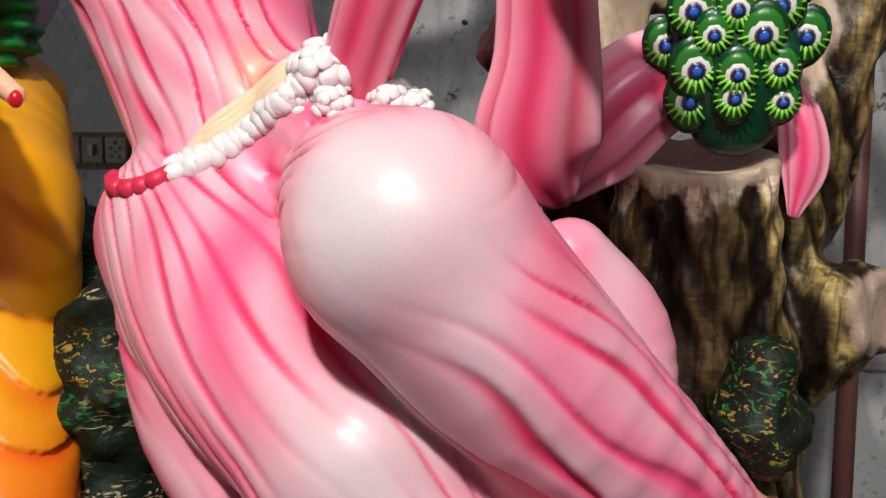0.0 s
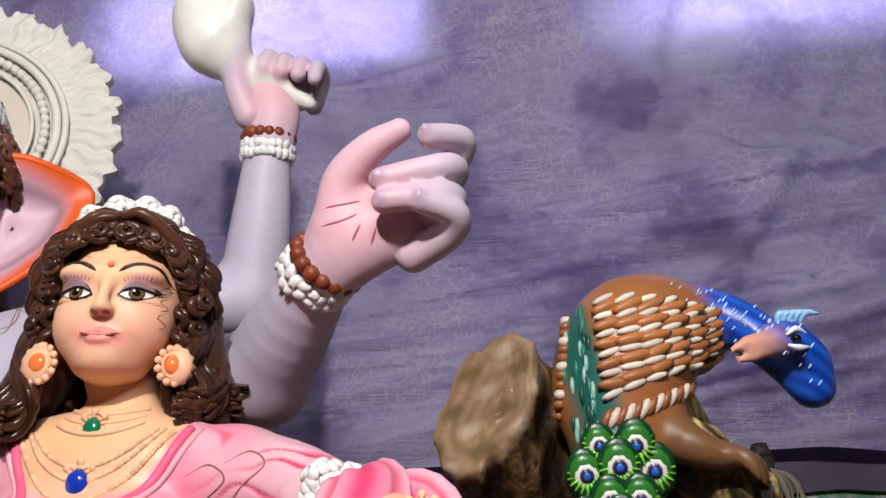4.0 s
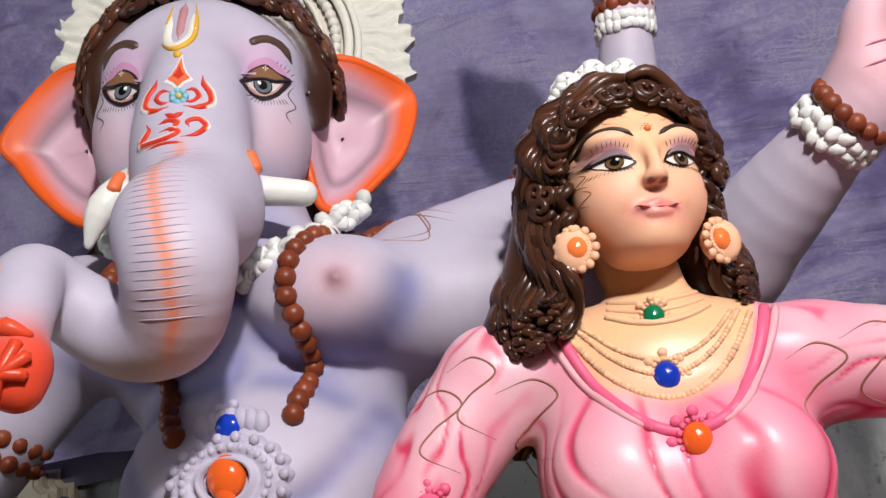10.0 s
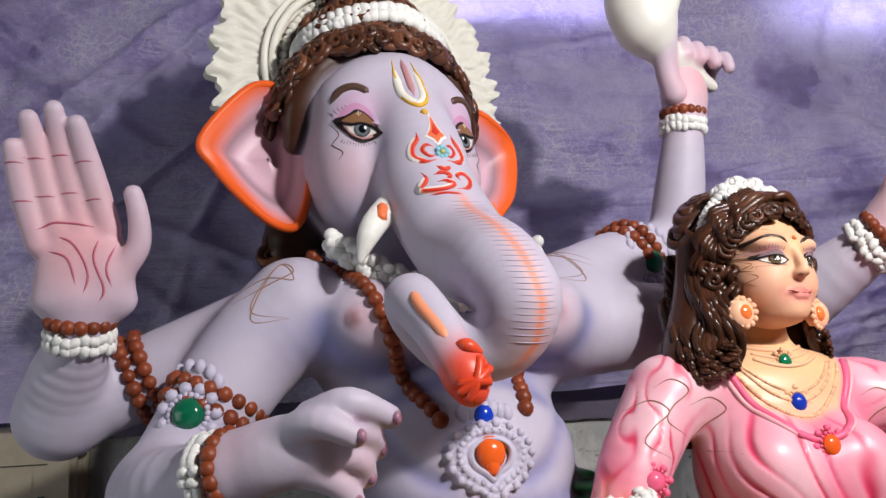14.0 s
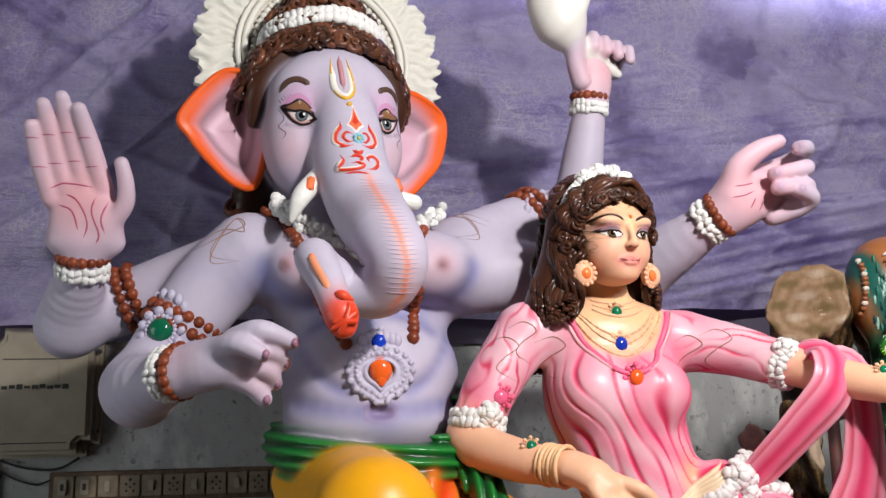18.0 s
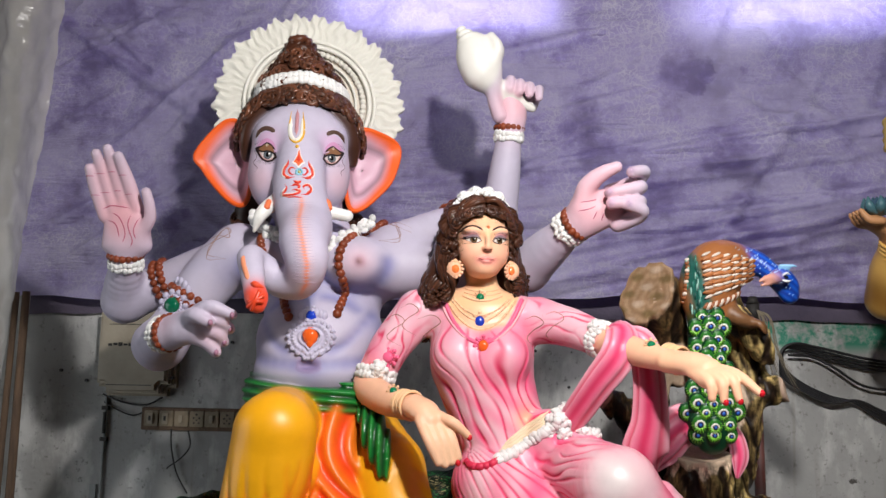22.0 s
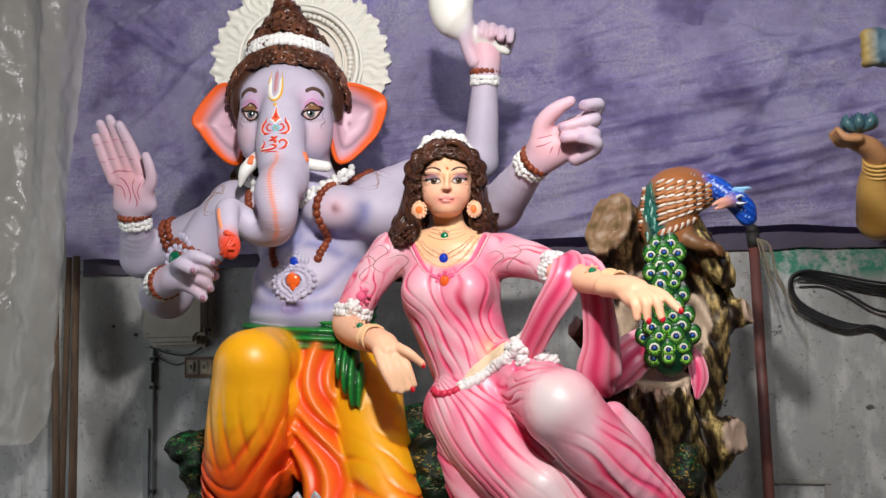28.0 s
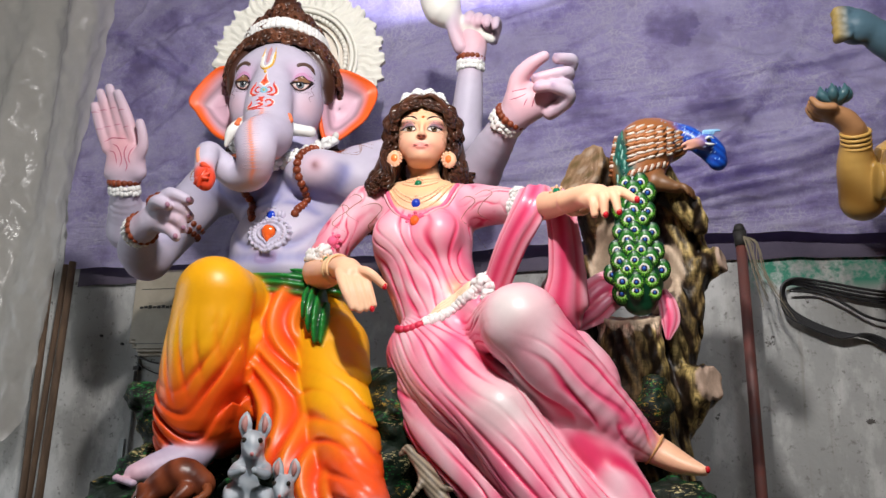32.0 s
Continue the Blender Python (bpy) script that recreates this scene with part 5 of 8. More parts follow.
for s in (-1, 1):
    for i in range(9):
        curl(sk, G.at(s * (0.208 + random.uniform(-.02, .03)), 0.04 + random.uniform(-.04, .03), 0.12 - 0.008 * i), G.f + s * 0.8 * G.r, 0.026, 1.5, HAIR, 0.4)
    for i in range(10):
        curl(sk, G.at(s * (0.2 + random.uniform(-.03, .05)), -0.09 + random.uniform(-.03, .02), -0.2 - 0.012 * i), G.f + s * 0.5 * G.r, 0.03, 1.5, HAIR, 0.4)
for i in range(36):
    a = -1.9 + 3.8 * i / 35
    p = G.at(0.19 * math.sin(a), -0.025 + 0.19 * math.cos(a), 0.298 + 0.012 * math.cos(a) - 0.02 * abs(math.sin(a)))
    way = G.f * math.cos(a) + G.r * math.sin(a) + vec((0, 0, 0.3))
    q = np.array(Vector(way).to_track_quat("Z", "Y").to_matrix()) @ np.array(Euler((0, 0, random.uniform(0, 3))).to_matrix())
    sk.ball(p, (0.025, 0.018, 0.016), (*WHITE, 0.5), 8, 5, q)
    sk.ball(p + vec((0, 0, 0.022)), (0.022, 0.016, 0.014), (*WHITE, 0.5), 8, 5, q)
rose(sk, G.at(-0.12, 0.11, 0.29), G.f - 0.6 * G.r, 0.036)
rose(sk, G.at(-0.155, 0.05, 0.275), G.f - 1.2 * G.r, 0.03)
for i in range(26):
    a = 2 * math.pi * i / 26
    pts = []
    for q in np.linspace(0, 1, 6):
        rad = 0.15 * (1 - q) ** 0.45 * (1 - 0.2 * q) + 0.02 * (1 - q)
        b = a + 1.6 * q
        pts.append(G.at(rad * math.sin(b) - 0.01 * q, -0.03 + rad * math.cos(b), 0.27 + 0.20 * q))
    lock(sk, pts, 0.024, (0.06, 0.02, 0.01))
for i in range(9):
    a = 2 * math.pi * i / 9
    lock(sk, [G.at(-0.015 + 0.055 * math.sin(a + q), -0.03 + 0.055 * math.cos(a + q), 0.46 + 0.02 * math.sin(3 * q) + 0.03 * q) for q in (0, 0.7, 1.4, 2.1)], 0.022, (0.06, 0.02, 0.01))
sk.ball(G.at(-0.01, -0.03, 0.5), (0.06, 0.06, 0.05), (*HAIR, 0.35), 12, 8)
for i in range(70):
    a, q = random.uniform(-2.2, 2.2), random.random()
    rad = 0.165 * (1 - q) ** 0.45 * (1 - 0.2 * q) + 0.02
    curl(sk, G.at(rad * math.sin(a) - 0.01 * q, -0.03 + rad * math.cos(a), 0.31 + 0.17 * q), G.f * math.cos(a) + G.r * math.sin(a) + vec((0, 0, 0.4)), random.uniform(0.022, 0.034), 1.5, vec(HAIR) * random.uniform(0.8, 2.2), 0.3)
curl(sk, G.at(-0.02, 0.0, 0.525), (0, -0.4, 1), 0.045, 1.8, (0.06, 0.02, 0.01), 0.38)

# painted face
for s in (-1, 1):
    c = lambda u, v: G.at(s * (0.127 + 0.84 * (u - 0.127)), 0.6, -0.03 + 1.12 * (v + 0.027))
    B = dict(way=-G.f, back=0.05)
    blot(sk, g, spline([c(u, v) for u, v in ((0.08, -0.02), (0.092, 0.035), (0.13, 0.06), (0.165, 0.05), (0.182, 0.01), (0.13, 0.0))], 4), col=(0.56, 0.4, 0.56), lift=0.001, **B)
    blot(sk, g, spline([c(u, v) for u, v in ((0.085, -0.02), (0.098, 0.018), (0.13, 0.036), (0.16, 0.026), (0.176, 0.0), (0.13, -0.01))], 4), col=(0.55, 0.27, 0.45), lift=0.0018, **B)
    blot(sk, g, spline([c(u, v) for u, v in ((0.08, -0.042), (0.096, 0.0), (0.128, 0.021), (0.156, 0.01), (0.184, 0.004), (0.158, -0.036), (0.128, -0.053), (0.1, -0.05))], 4), col=(0.02, 0.01, 0.012), lift=0.0035, **B)
    blot(sk, g, spline([c(u, v) for u, v in ((0.094, -0.022), (0.104, 0.0), (0.128, 0.013), (0.152, 0.005), (0.17, -0.004), (0.15, -0.012), (0.126, -0.0125), (0.106, -0.017))], 3), col=(0.22, 0.105, 0.05), lift=0.0104, **B)
    blot(sk, g, spline([c(u, v) for u, v in ((0.086, -0.041), (0.1, -0.02), (0.124, -0.009), (0.148, -0.012), (0.168, -0.006), (0.152, -0.034), (0.127, -0.047), (0.104, -0.046))], 4), col=(0.5, 0.28, 0.27), lift=0.0056, **B)
    blot(sk, g, spline([c(u, v) for u, v in ((0.09, -0.039), (0.102, -0.02), (0.124, -0.01), (0.146, -0.013), (0.162, -0.01), (0.15, -0.031), (0.127, -0.043), (0.106, -0.042))], 4), col=(0.66, 0.6, 0.58), lift=0.0064, **B)
    ir = lambda r, k, du=0.0: [c(0.124 + du + r * math.cos(a), -0.0265 + k * r * math.sin(a)) for a in np.linspace(0, 2 * math.pi, 23)[:-1]]
    blot(sk, g, ir(0.0198, 0.86), col=(0.012, 0.014, 0.016), lift=0.008, rough=0.15, **B)
    blot(sk, g, ir(0.0178, 0.86), col=(0.12, 0.14, 0.16), lift=0.0088, rough=0.15, **B)
    blot(sk, g, ir(0.0095, 0.95), col=(0.004, 0.004, 0.005), lift=0.0096, rough=0.15, **B)
    # white dot painted on the iris as a glint
    blot(sk, g, [c(0.117 + 0.004 * math.cos(a), -0.024 + 0.004 * math.sin(a)) for a in np.linspace(0, 6.28, 9)[:-1]], col=(0.85, 0.85, 0.85), lift=0.011, rough=0.15, **B)
    for q in range(5):
        sk.ball(g.meet([c(0.13 + 0.0045 * math.cos(q * 1.57) * (q > 0), 0.009 + 0.004 * math.sin(q * 1.57) * (q > 0))], -G.f)[0] + 0.011 * G.f, 0.0017, (0.75, 0.7, 0.55, 0.4), 6, 4)
    brush(sk, g, [c(0.083, -0.039), c(0.1, -0.021), c(0.126, -0.0135), c(0.152, -0.0135), c(0.188, 0.004)], -G.f, 0.0034, (0.012, 0.006, 0.008), back=0.05, lift=0.0095)
    for r, q in ((0.0125, -0.012),):
        brush(sk, g, [c(0.086, 0.06 + q), c(0.105, 0.077 + q), c(0.135, 0.085 + q), c(0.165, 0.064), c(0.188, 0.034)], -G.f, r, (0.085, 0.045, 0.032), back=0.05, lift=-0.0078)
    for i in range(13):
        u = 0.096 + 0.0068 * i
        v = 0.008 + 0.015 * math.sin((i + 1) / 14 * math.pi)
        brush(sk, g, [c(u, v), c(u + 0.0016 * (i - 4), v + 0.017)], -G.f, 0.0011, (0.02, 0.01, 0.012), steps=2, back=0.05)
        u, v = 0.1 + 0.0055 * i, -0.048 - 0.005 * math.sin((i + 1) / 14 * math.pi) + 0.0011 * max(0, i - 5)
        brush(sk, g, [c(u, v), c(u + 0.0016 * (i - 6), v - 0.010)], -G.f, 0.0008, (0.03, 0.015, 0.012), steps=2, back=0.05)
    brush(sk, g, [c(0.19, 0.0), c(0.175, -0.03), c(0.19, -0.05), c(0.17, -0.07), c(0.18, -0.085)], -G.f, 0.0013, (0.12, 0.06, 0.07), back=0.05)
    g2 = [(0.1, -0.192), (0.112, -0.215), (0.12, -0.236)]
    brush(sk, g, [c(u, v) for u, v in g2], -G.f, 0.013, (0.8, 0.18, 0.06), back=0.05, lift=-0.006)
RED, GOLD = (0.62, 0.035, 0.02), (0.75, 0.42, 0.04)
st = lambda pts, r, col, lift=0.0015: brush(sk, g, [G.at(u - 0.004, 0.6, v) for u, v in pts], -G.f, r, col, back=0.05, lift=lift, taper=True)
MARK = -0.122
SIGN = [([(0.012, -0.02), (0.036, -0.024), (0.052, -0.01), (0.05, 0.014), (0.04, 0.032), (0.038, 0.052)], 1.0), ([(0.01, 0.014), (0.026, 0.018), (0.034, 0.004), (0.024, -0.01), (0.01, -0.008)], 0.75)]
SIGN = SIGN + [([(-u, v) for u, v in pts], k) for pts, k in SIGN]
SIGN += [([(-0.016, -0.036), (0.0, -0.046), (0.014, -0.036)], 0.9), ([(-0.047, -0.05), (-0.04, -0.068), (-0.05, -0.092), (-0.012, -0.094), (0.008, -0.084), (-0.004, -0.074), (-0.022, -0.076)], 1.0),
         ([(-0.026, -0.058), (-0.006, -0.054), (0.006, -0.062), (-0.004, -0.072)], 0.9), ([(0.014, -0.094), (0.038, -0.09), (0.05, -0.07), (0.038, -0.054), (0.022, -0.06), (0.026, -0.072)], 0.9), ([(-0.04, -0.106), (-0.01, -0.104), (0.02, -0.108)], 0.6)]
for col, r, lift in (((0.78, 0.74, 0.74), 0.0125, -0.0102), ((0.85, 0.24, 0.12), 0.0092, -0.0058), (RED, 0.0052, -0.0006)):
    for pts, k in SIGN:
        st([(u, MARK + v) for u, v in pts], r * k, col, lift)
for k, col, lift in ((1.3, (0.78, 0.74, 0.74), 0.0012), (1.0, (0.8, 0.16, 0.06), 0.0026), (0.5, RED, 0.004)):
    blot(sk, g, [G.at(-0.004 + k * u, 0.6, MARK + 0.058 + k * v) for u, v in ((0, 0.042), (0.006, 0.012), (0.012, -0.004), (0.019, -0.014), (0.008, -0.022), (0, -0.034), (-0.008, -0.022), (-0.019, -0.014), (-0.012, -0.004), (-0.006, 0.012))], -G.f, col, lift=lift, back=0.05)
st([(-0.033, 0.155), (-0.036, 0.1), (-0.033, 0.04), (-0.013, 0.014), (0.008, 0.04), (0.01, 0.1), (0.006, 0.155)], 0.0125, (0.8, 0.77, 0.7), -0.0065)
st([(-0.036, 0.155), (-0.04, 0.1), (-0.037, 0.036), (-0.013, 0.008), (0.012, 0.036), (0.014, 0.1), (0.009, 0.155)], 0.0056, GOLD, 0.0005)
st([(-0.012, 0.165), (-0.013, 0.1), (-0.013, 0.04)], 0.0085, (0.5, 0.24, 0.26), -0.002)
sk.ball(g.meet([G.at(-0.012, 0.5, -0.012)], -G.f)[0], 0.008, (*GOLD, 0.4), 8, 6)
flower = g.meet([G.at(0.0, 0.5, MARK)], -G.f)[0]
for i in range(7):
    a = 2 * math.pi * i / 7
    sk.ball(flower + 0.011 * (math.cos(a) * G.r + vec((0, 0, math.sin(a)))) + 0.002 * G.f, 0.006, (0.25, 0.55, 0.68, 0.4), 7, 5)
sk.ball(flower + 0.004 * G.f, 0.006, (0.6, 0.55, 0.2, 0.4), 7, 5)
# trunk stripe, rings and nostril flower
way = vec((0, 1, 0))
for i in range(30):
    z = 2.2 - 0.0108 * i
    x = np.interp(z, (1.88, 1.96, 2.06, 2.2), (-1.232, -1.222, -1.245, -1.285))
    brush(sk, g, [(x - 0.042, 0.8, z + 0.004), (x, 0.8, z), (x + 0.04, 0.8, z + 0.004)], way, 0.0011, (0.42, 0.36, 0.48), back=0.0, lift=-0.0002)
brush(sk, g, [(-1.44, 0.8, 1.985), (-1.43, 0.8, 1.95), (-1.41, 0.8, 1.91), (-1.39, 0.8, 1.87)], (0, 1, 0), 0.012, (0.82, 0.3, 0.16), back=0.0, lift=-0.008)
for a in (-0.5, 0.3, 1.1):
    sk.tube([(-1.365 + 0.028 * math.cos(a), 0.905, 1.825 + 0.028 * math.sin(a)), (-1.363, 0.893, 1.812), (-1.365 - 0.028 * math.cos(a), 0.905, 1.80 - 0.02 * math.sin(a))], 0.008, (0.7, 0.06, 0.02, 0.35), 6, 4)
sk.tube([(-1.39, 0.93, 1.875), (-1.37, 0.91, 1.87), (-1.345, 0.92, 1.86)], [0.004, 0.012, 0.004], (0.75, 0.08, 0.03, 0.35), 6, 4)

# ornaments
front = vec((0, 1, 0))
string_of(sk, bust, [(-1.57, 1.2, 2.19), (-1.487, 1.15, 2.09), (-1.43, 1.1, 1.95), (-1.392, 1.1, 1.865), (-1.345, 1.1, 1.785)], front, 0.0175, BEAD, gap=1.65)
string_of(sk, bust, [(-1.045, 1.3, 2.205), (-1.097, 1.2, 2.143), (-1.15, 1.1, 2.065), (-1.163, 1.1, 1.985), (-1.15, 1.1, 1.92), (-1.165, 1.1, 1.8)], front, 0.0175, BEAD, gap=1.65)
for k in range(170):
    t = k / 169
    p = vec([np.interp(t, (0, 0.2, 0.5, 0.75, 1.0), q) for q in ((-1.54, -1.46, -1.28, -1.17, -1.06), (1.42, 1.375, 1.335, 1.38, 1.45), (2.19, 2.12, 2.03, 2.09, 2.175))])
    p = p + (random.uniform(-.012, .012), random.uniform(-.01, .01), random.uniform(-.02, .02))
    hit = bust.meet([(p[0], 1.1, p[2])], front)[0]
    p = hit if hit[1] < p[1] else p
    sk.ball(p, (0.016, 0.012, 0.017), (*vec(WHITE) * random.uniform(0.85, 1.05), 0.55), 7, 5, np.array(Euler((random.uniform(0, 3), random.uniform(0, 3), 0)).to_matrix()))
PLATE = (0.5, 0.47, 0.6)
heart = lambda a, r: (r * math.sin(a), -r * math.cos(a) * (0.84 if math.cos(a) > 0 else 0.72) - 0.014 * math.exp(-(math.sin(a / 2) / 0.13) ** 2))
rim, steps = 108, ((0.4, 0.006), (0.44, 0.015), (0.5, 0.016), (0.54, 0.007), (0.62, 0.008), (0.68, 0.014), (0.78, 0.014), (0.84, 0.009), (0.9, 0.012), (1.0, 0.011), (1.06, 0.0), (1.06, -0.02))
V = []
for q, up in steps:
    for i in range(rim):
        a = 2 * math.pi * i / rim
        x, z = heart(a, 0.086 * q * (1 + (0.075 * abs(math.sin(9 * a)) - 0.03) * min(1, max(0, (q - 0.5) * 3))))
        V.append((-1.255 + x, 1.05, 1.712 + z))
V = bust.meet(V, front) - np.repeat([u for _, u in steps], rim)[:, None] * front
sk.put(V, [(j * rim + i, j * rim + (i + 1) % rim, (j + 1) * rim + (i + 1) % rim, (j + 1) * rim + i) for j in range(len(steps) - 1) for i in range(rim)], (*PLATE, 0.45))
for n, r, size in ((26, 0.064, 0.0062), (18, 0.084, 0.0085)):
    for i in range(n):
        x, z = heart(2 * math.pi * (i + 0.5) / n, r)
        sk.ball(bust.meet([(-1.255 + x, 1.05, 1.712 + z)], front)[0] - 0.013 * front, (size, size * 0.6, size), (*vec(PLATE) * random.uniform(0.9, 1.1), 0.45), 8, 5)
for x in np.linspace(-0.045, 0.045, 7):
    p = bust.meet([(-1.255 + x, 1.05, 1.80 - 4 * x * x)], front)[0]
    sk.ball(p, (0.014, 0.012, 0.02), (*PLATE, 0.5), 8, 5)
p = bust.meet([(-1.258, 1.05, 1.79)], front)[0]
gem(sk, p, -front, 0.021, (0.01, 0.05, 0.5), PLATE)
p = bust.meet([(-1.255, 1.05, 1.715)], front)[0]
sk.ball(p, (0.03, 0.02, 0.033), (0.85, 0.13, 0.02, 0.15), 16, 10)
sk.ball(p - (0, 0.0, 0.022), (0.017, 0.017, 0.024), (0.85, 0.13, 0.02, 0.15), 14, 8)
# wrist and arm bands
for c, axis, r in (((-2.045, 1.425, 2.02), (0.1, -0.5, 1), 0.058), ((-1.75, 1.15, 1.712), (1, -0.8, 0.1), 0.057), ((-0.522, 1.662, 2.605), (0.05, -0.15, 1), 0.052), ((-0.285, 1.29, 2.14), (1, -1, 0.7), 0.058)):
    axis = vec(axis) / np.linalg.norm(axis)
    bead_ring(sk, vec(c) + 0.012 * axis, axis, r, 16, 0.0155, BEAD)
    petal_ring(sk, vec(c) - 0.026 * axis, axis, r + 0.004, 22, 0.019)
for c, axis, r in (((-1.79, 1.493, 1.85), (0.5, 0.1, 1), 0.1), ((-1.95, 1.62, 1.935), (1, 0.0, 0.4), 0.094), ((-0.735, 1.68, 2.205), (1, 0.4, 0.6), 0.09)):
    for d in (-0.016, 0.016):
        bead_ring(sk, vec(c) + d * vec(axis), axis, r, 20, 0.0165, BEAD)
for c, way in (((-1.83, 1.40, 1.83), (-0.2, -1, 0)), ((-0.70, 1.60, 2.18), (0.3, -1, 0.1))):
    p = bust.meet([vec(c) + 0.15 * vec(way)], -vec(way))[0]
    gem(sk, p, way, 0.033, (0.005, 0.12, 0.06), PLATE, 11)
    for i in range(9):
        a = math.pi * (0.08 + 0.84 * i / 8)
        q = bust.meet([p + (0.07 * math.cos(a), -0.1, 0.015 + 0.085 * math.sin(a))], (0, 1, 0))[0]
        sk.ball(q, (0.012, 0.01, 0.017), (*PLATE, 0.5), 7, 5)
# gilt scrolls on the shoulders
for x0, z0, s in ((-1.68, 2.09, 1), (-0.98, 2.17, -1)):
    for d in (0, 0.02):
        brush(sk, bust, [(x0 - 0.07 * s, 1.0, z0 - 0.03 + d), (x0, 1.0, z0 + d), (x0 + 0.06 * s, 1.0, z0 + 0.03 - d), (x0 + 0.03 * s, 1.0, z0 + 0.05), (x0 - 0.03 * s, 1.0, z0 - 0.05 - d), (x0 + 0.05 * s, 1.0, z0 - 0.075)],
              front, 0.0016, (0.3, 0.17, 0.12), back=0.0)
# palm lines and nails
for x, y, z in ((-1.478, 1.012, 1.772), (-1.497, 1.06, 1.726), (-1.517, 1.063, 1.681), (-1.54, 1.052, 1.644), (-1.54, 0.972, 1.744)):
    sk.ball((x + 0.004, y, z), (0.009, 0.0135, 0.012), (0.34, 0.17, 0.25, 0.3), 10, 7)
for a in (((-2.09, 2.19), (-2.05, 2.17), (-2.02, 2.11), (-2.03, 2.06)), ((-2.1, 2.16), (-2.06, 2.14), (-2.04, 2.08)), ((-2.0, 2.19), (-2.01, 2.14), (-1.99, 2.08), (-2.0, 2.05)), ((-1.97, 2.17), (-1.985, 2.12), (-1.975, 2.08)),
          ((-2.12, 2.2), (-2.08, 2.215), (-2.0, 2.205))):
    brush(sk, g, [(x, 1.2, z) for x, z in a], front, 0.0026, (0.45, 0.1, 0.16), back=0.0, lift=-0.0008)
for t, dx in ((2.275, 0.0), (2.345, -0.015)):
    for x in (-2.015, -2.06, -2.105, -2.143):
        brush(sk, g, [(x + dx - 0.02, 1.2, t - 0.3 * abs(x + 2.07)), (x + dx + 0.02, 1.2, t - 0.3 * abs(x + 2.07))], front, 0.0018, (0.45, 0.13, 0.2), back=0.0, lift=-0.0005)
for a in (((-0.27, 2.21), (-0.235, 2.215), (-0.2, 2.225)), ((-0.275, 2.18), (-0.24, 2.185), (-0.205, 2.2)), ((-0.22, 2.15), (-0.205, 2.18)), ((-0.19, 2.145), (-0.18, 2.175))):
    brush(sk, h, [(x, 1.0, z) for x, z in a], front, 0.0024, (0.4, 0.1, 0.16), back=0.0, lift=-0.0008)
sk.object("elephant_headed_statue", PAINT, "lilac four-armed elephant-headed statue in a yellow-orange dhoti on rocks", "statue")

# ---- seated woman statue ----
FLESH, PEACH, YOLK = (0.84, 0.475, 0.30), (0.82, 0.38, 0.29), (0.82, 0.54, 0.2)
DEEP, MID, PEARL = (0.68, 0.02, 0.10), (0.83, 0.13, 0.26), (0.81, 0.49, 0.56)
W = Frame((-0.629, 1.27, 2.06), 13.3)


def crease(P, across, rate, warp, rate2):
    """Long soft ridges, from -1 to 1."""
    s = P @ vec(across)
    along = P @ vec((-across[2], 0.3, across[0]))
    ph = s * rate + warp * np.sin(along * 6 + s * 9) + 0.8 * np.sin(along * 17 + s * 23)
    return 0.75 * (1 - 2 * np.exp(-(np.sin(ph / 2) / 0.5) ** 2)) + 0.25 * np.sin(s * rate2 + along * 8)


HIP, HEM = (-0.64, 1.2, 1.3), (0.08, 0.92, 0.45)
wave_right = pleats(HIP, HEM, 27, 3.0, 1.1, 0.38)
wave_hip = wave_right
wave_left = pleats((-0.24, 0.9, 1.32), (0.17, 1.06, 0.88), 15, 2.5, 2.2, 0.38)
wave_thigh = pleats((-0.42, 1.2, 1.26), (-0.15, 0.83, 1.26), 16, 2.0, 0.9, 0.38)
wave_trail = pleats((-0.66, 1.22, 1.1), (0.0, 0.93, 0.45), 16, 4.0, 3.0, 0.4)
wave_torso = pleats((-0.64, 1.29, 1.82), (-0.54, 1.28, 1.28), 19, 12.0, 0.2, 0.36)
wave_sleeve = pleats((-0.86, 1.3, 1.82), (-1.0, 1.25, 1.58), 8, 6.0, 1.0, 0.3)
wave_sleeve_left = pleats((-0.41, 1.29, 1.79), (-0.2, 1.12, 1.71), 8, 6.0, 2.0, 0.3)


def sari(wave, *spots):
    """Airbrushed pink: pearl highlights sprayed on the broad ridges, deep rose in the creases."""
    def f(P):
        v = wave(P)
        soft = 0.5 + 0.5 * np.sin(P[:, 0] * 11 + P[:, 2] * 7 + 2 * np.sin(P[:, 1] * 9))
        soft = 0.65 * soft + 0.35 * np.sin(P[:, 0] * 47 + P[:, 2] * 31 + 3 * np.sin(P[:, 2] * 13))
        c = mixed(MID, PEARL, np.clip(0.3 + 0.7 * soft - 1.3 * v, 0, 1))
        for o, r, col, s in spots:
            c = mixed_rows(c, col, s * np.exp(-((P - vec(o)) ** 2).sum(-1) / (r * r)))
        return mixed_rows(c, DEEP, np.clip(v * 1.5 - 0.12, 0, 0.9))
    return f


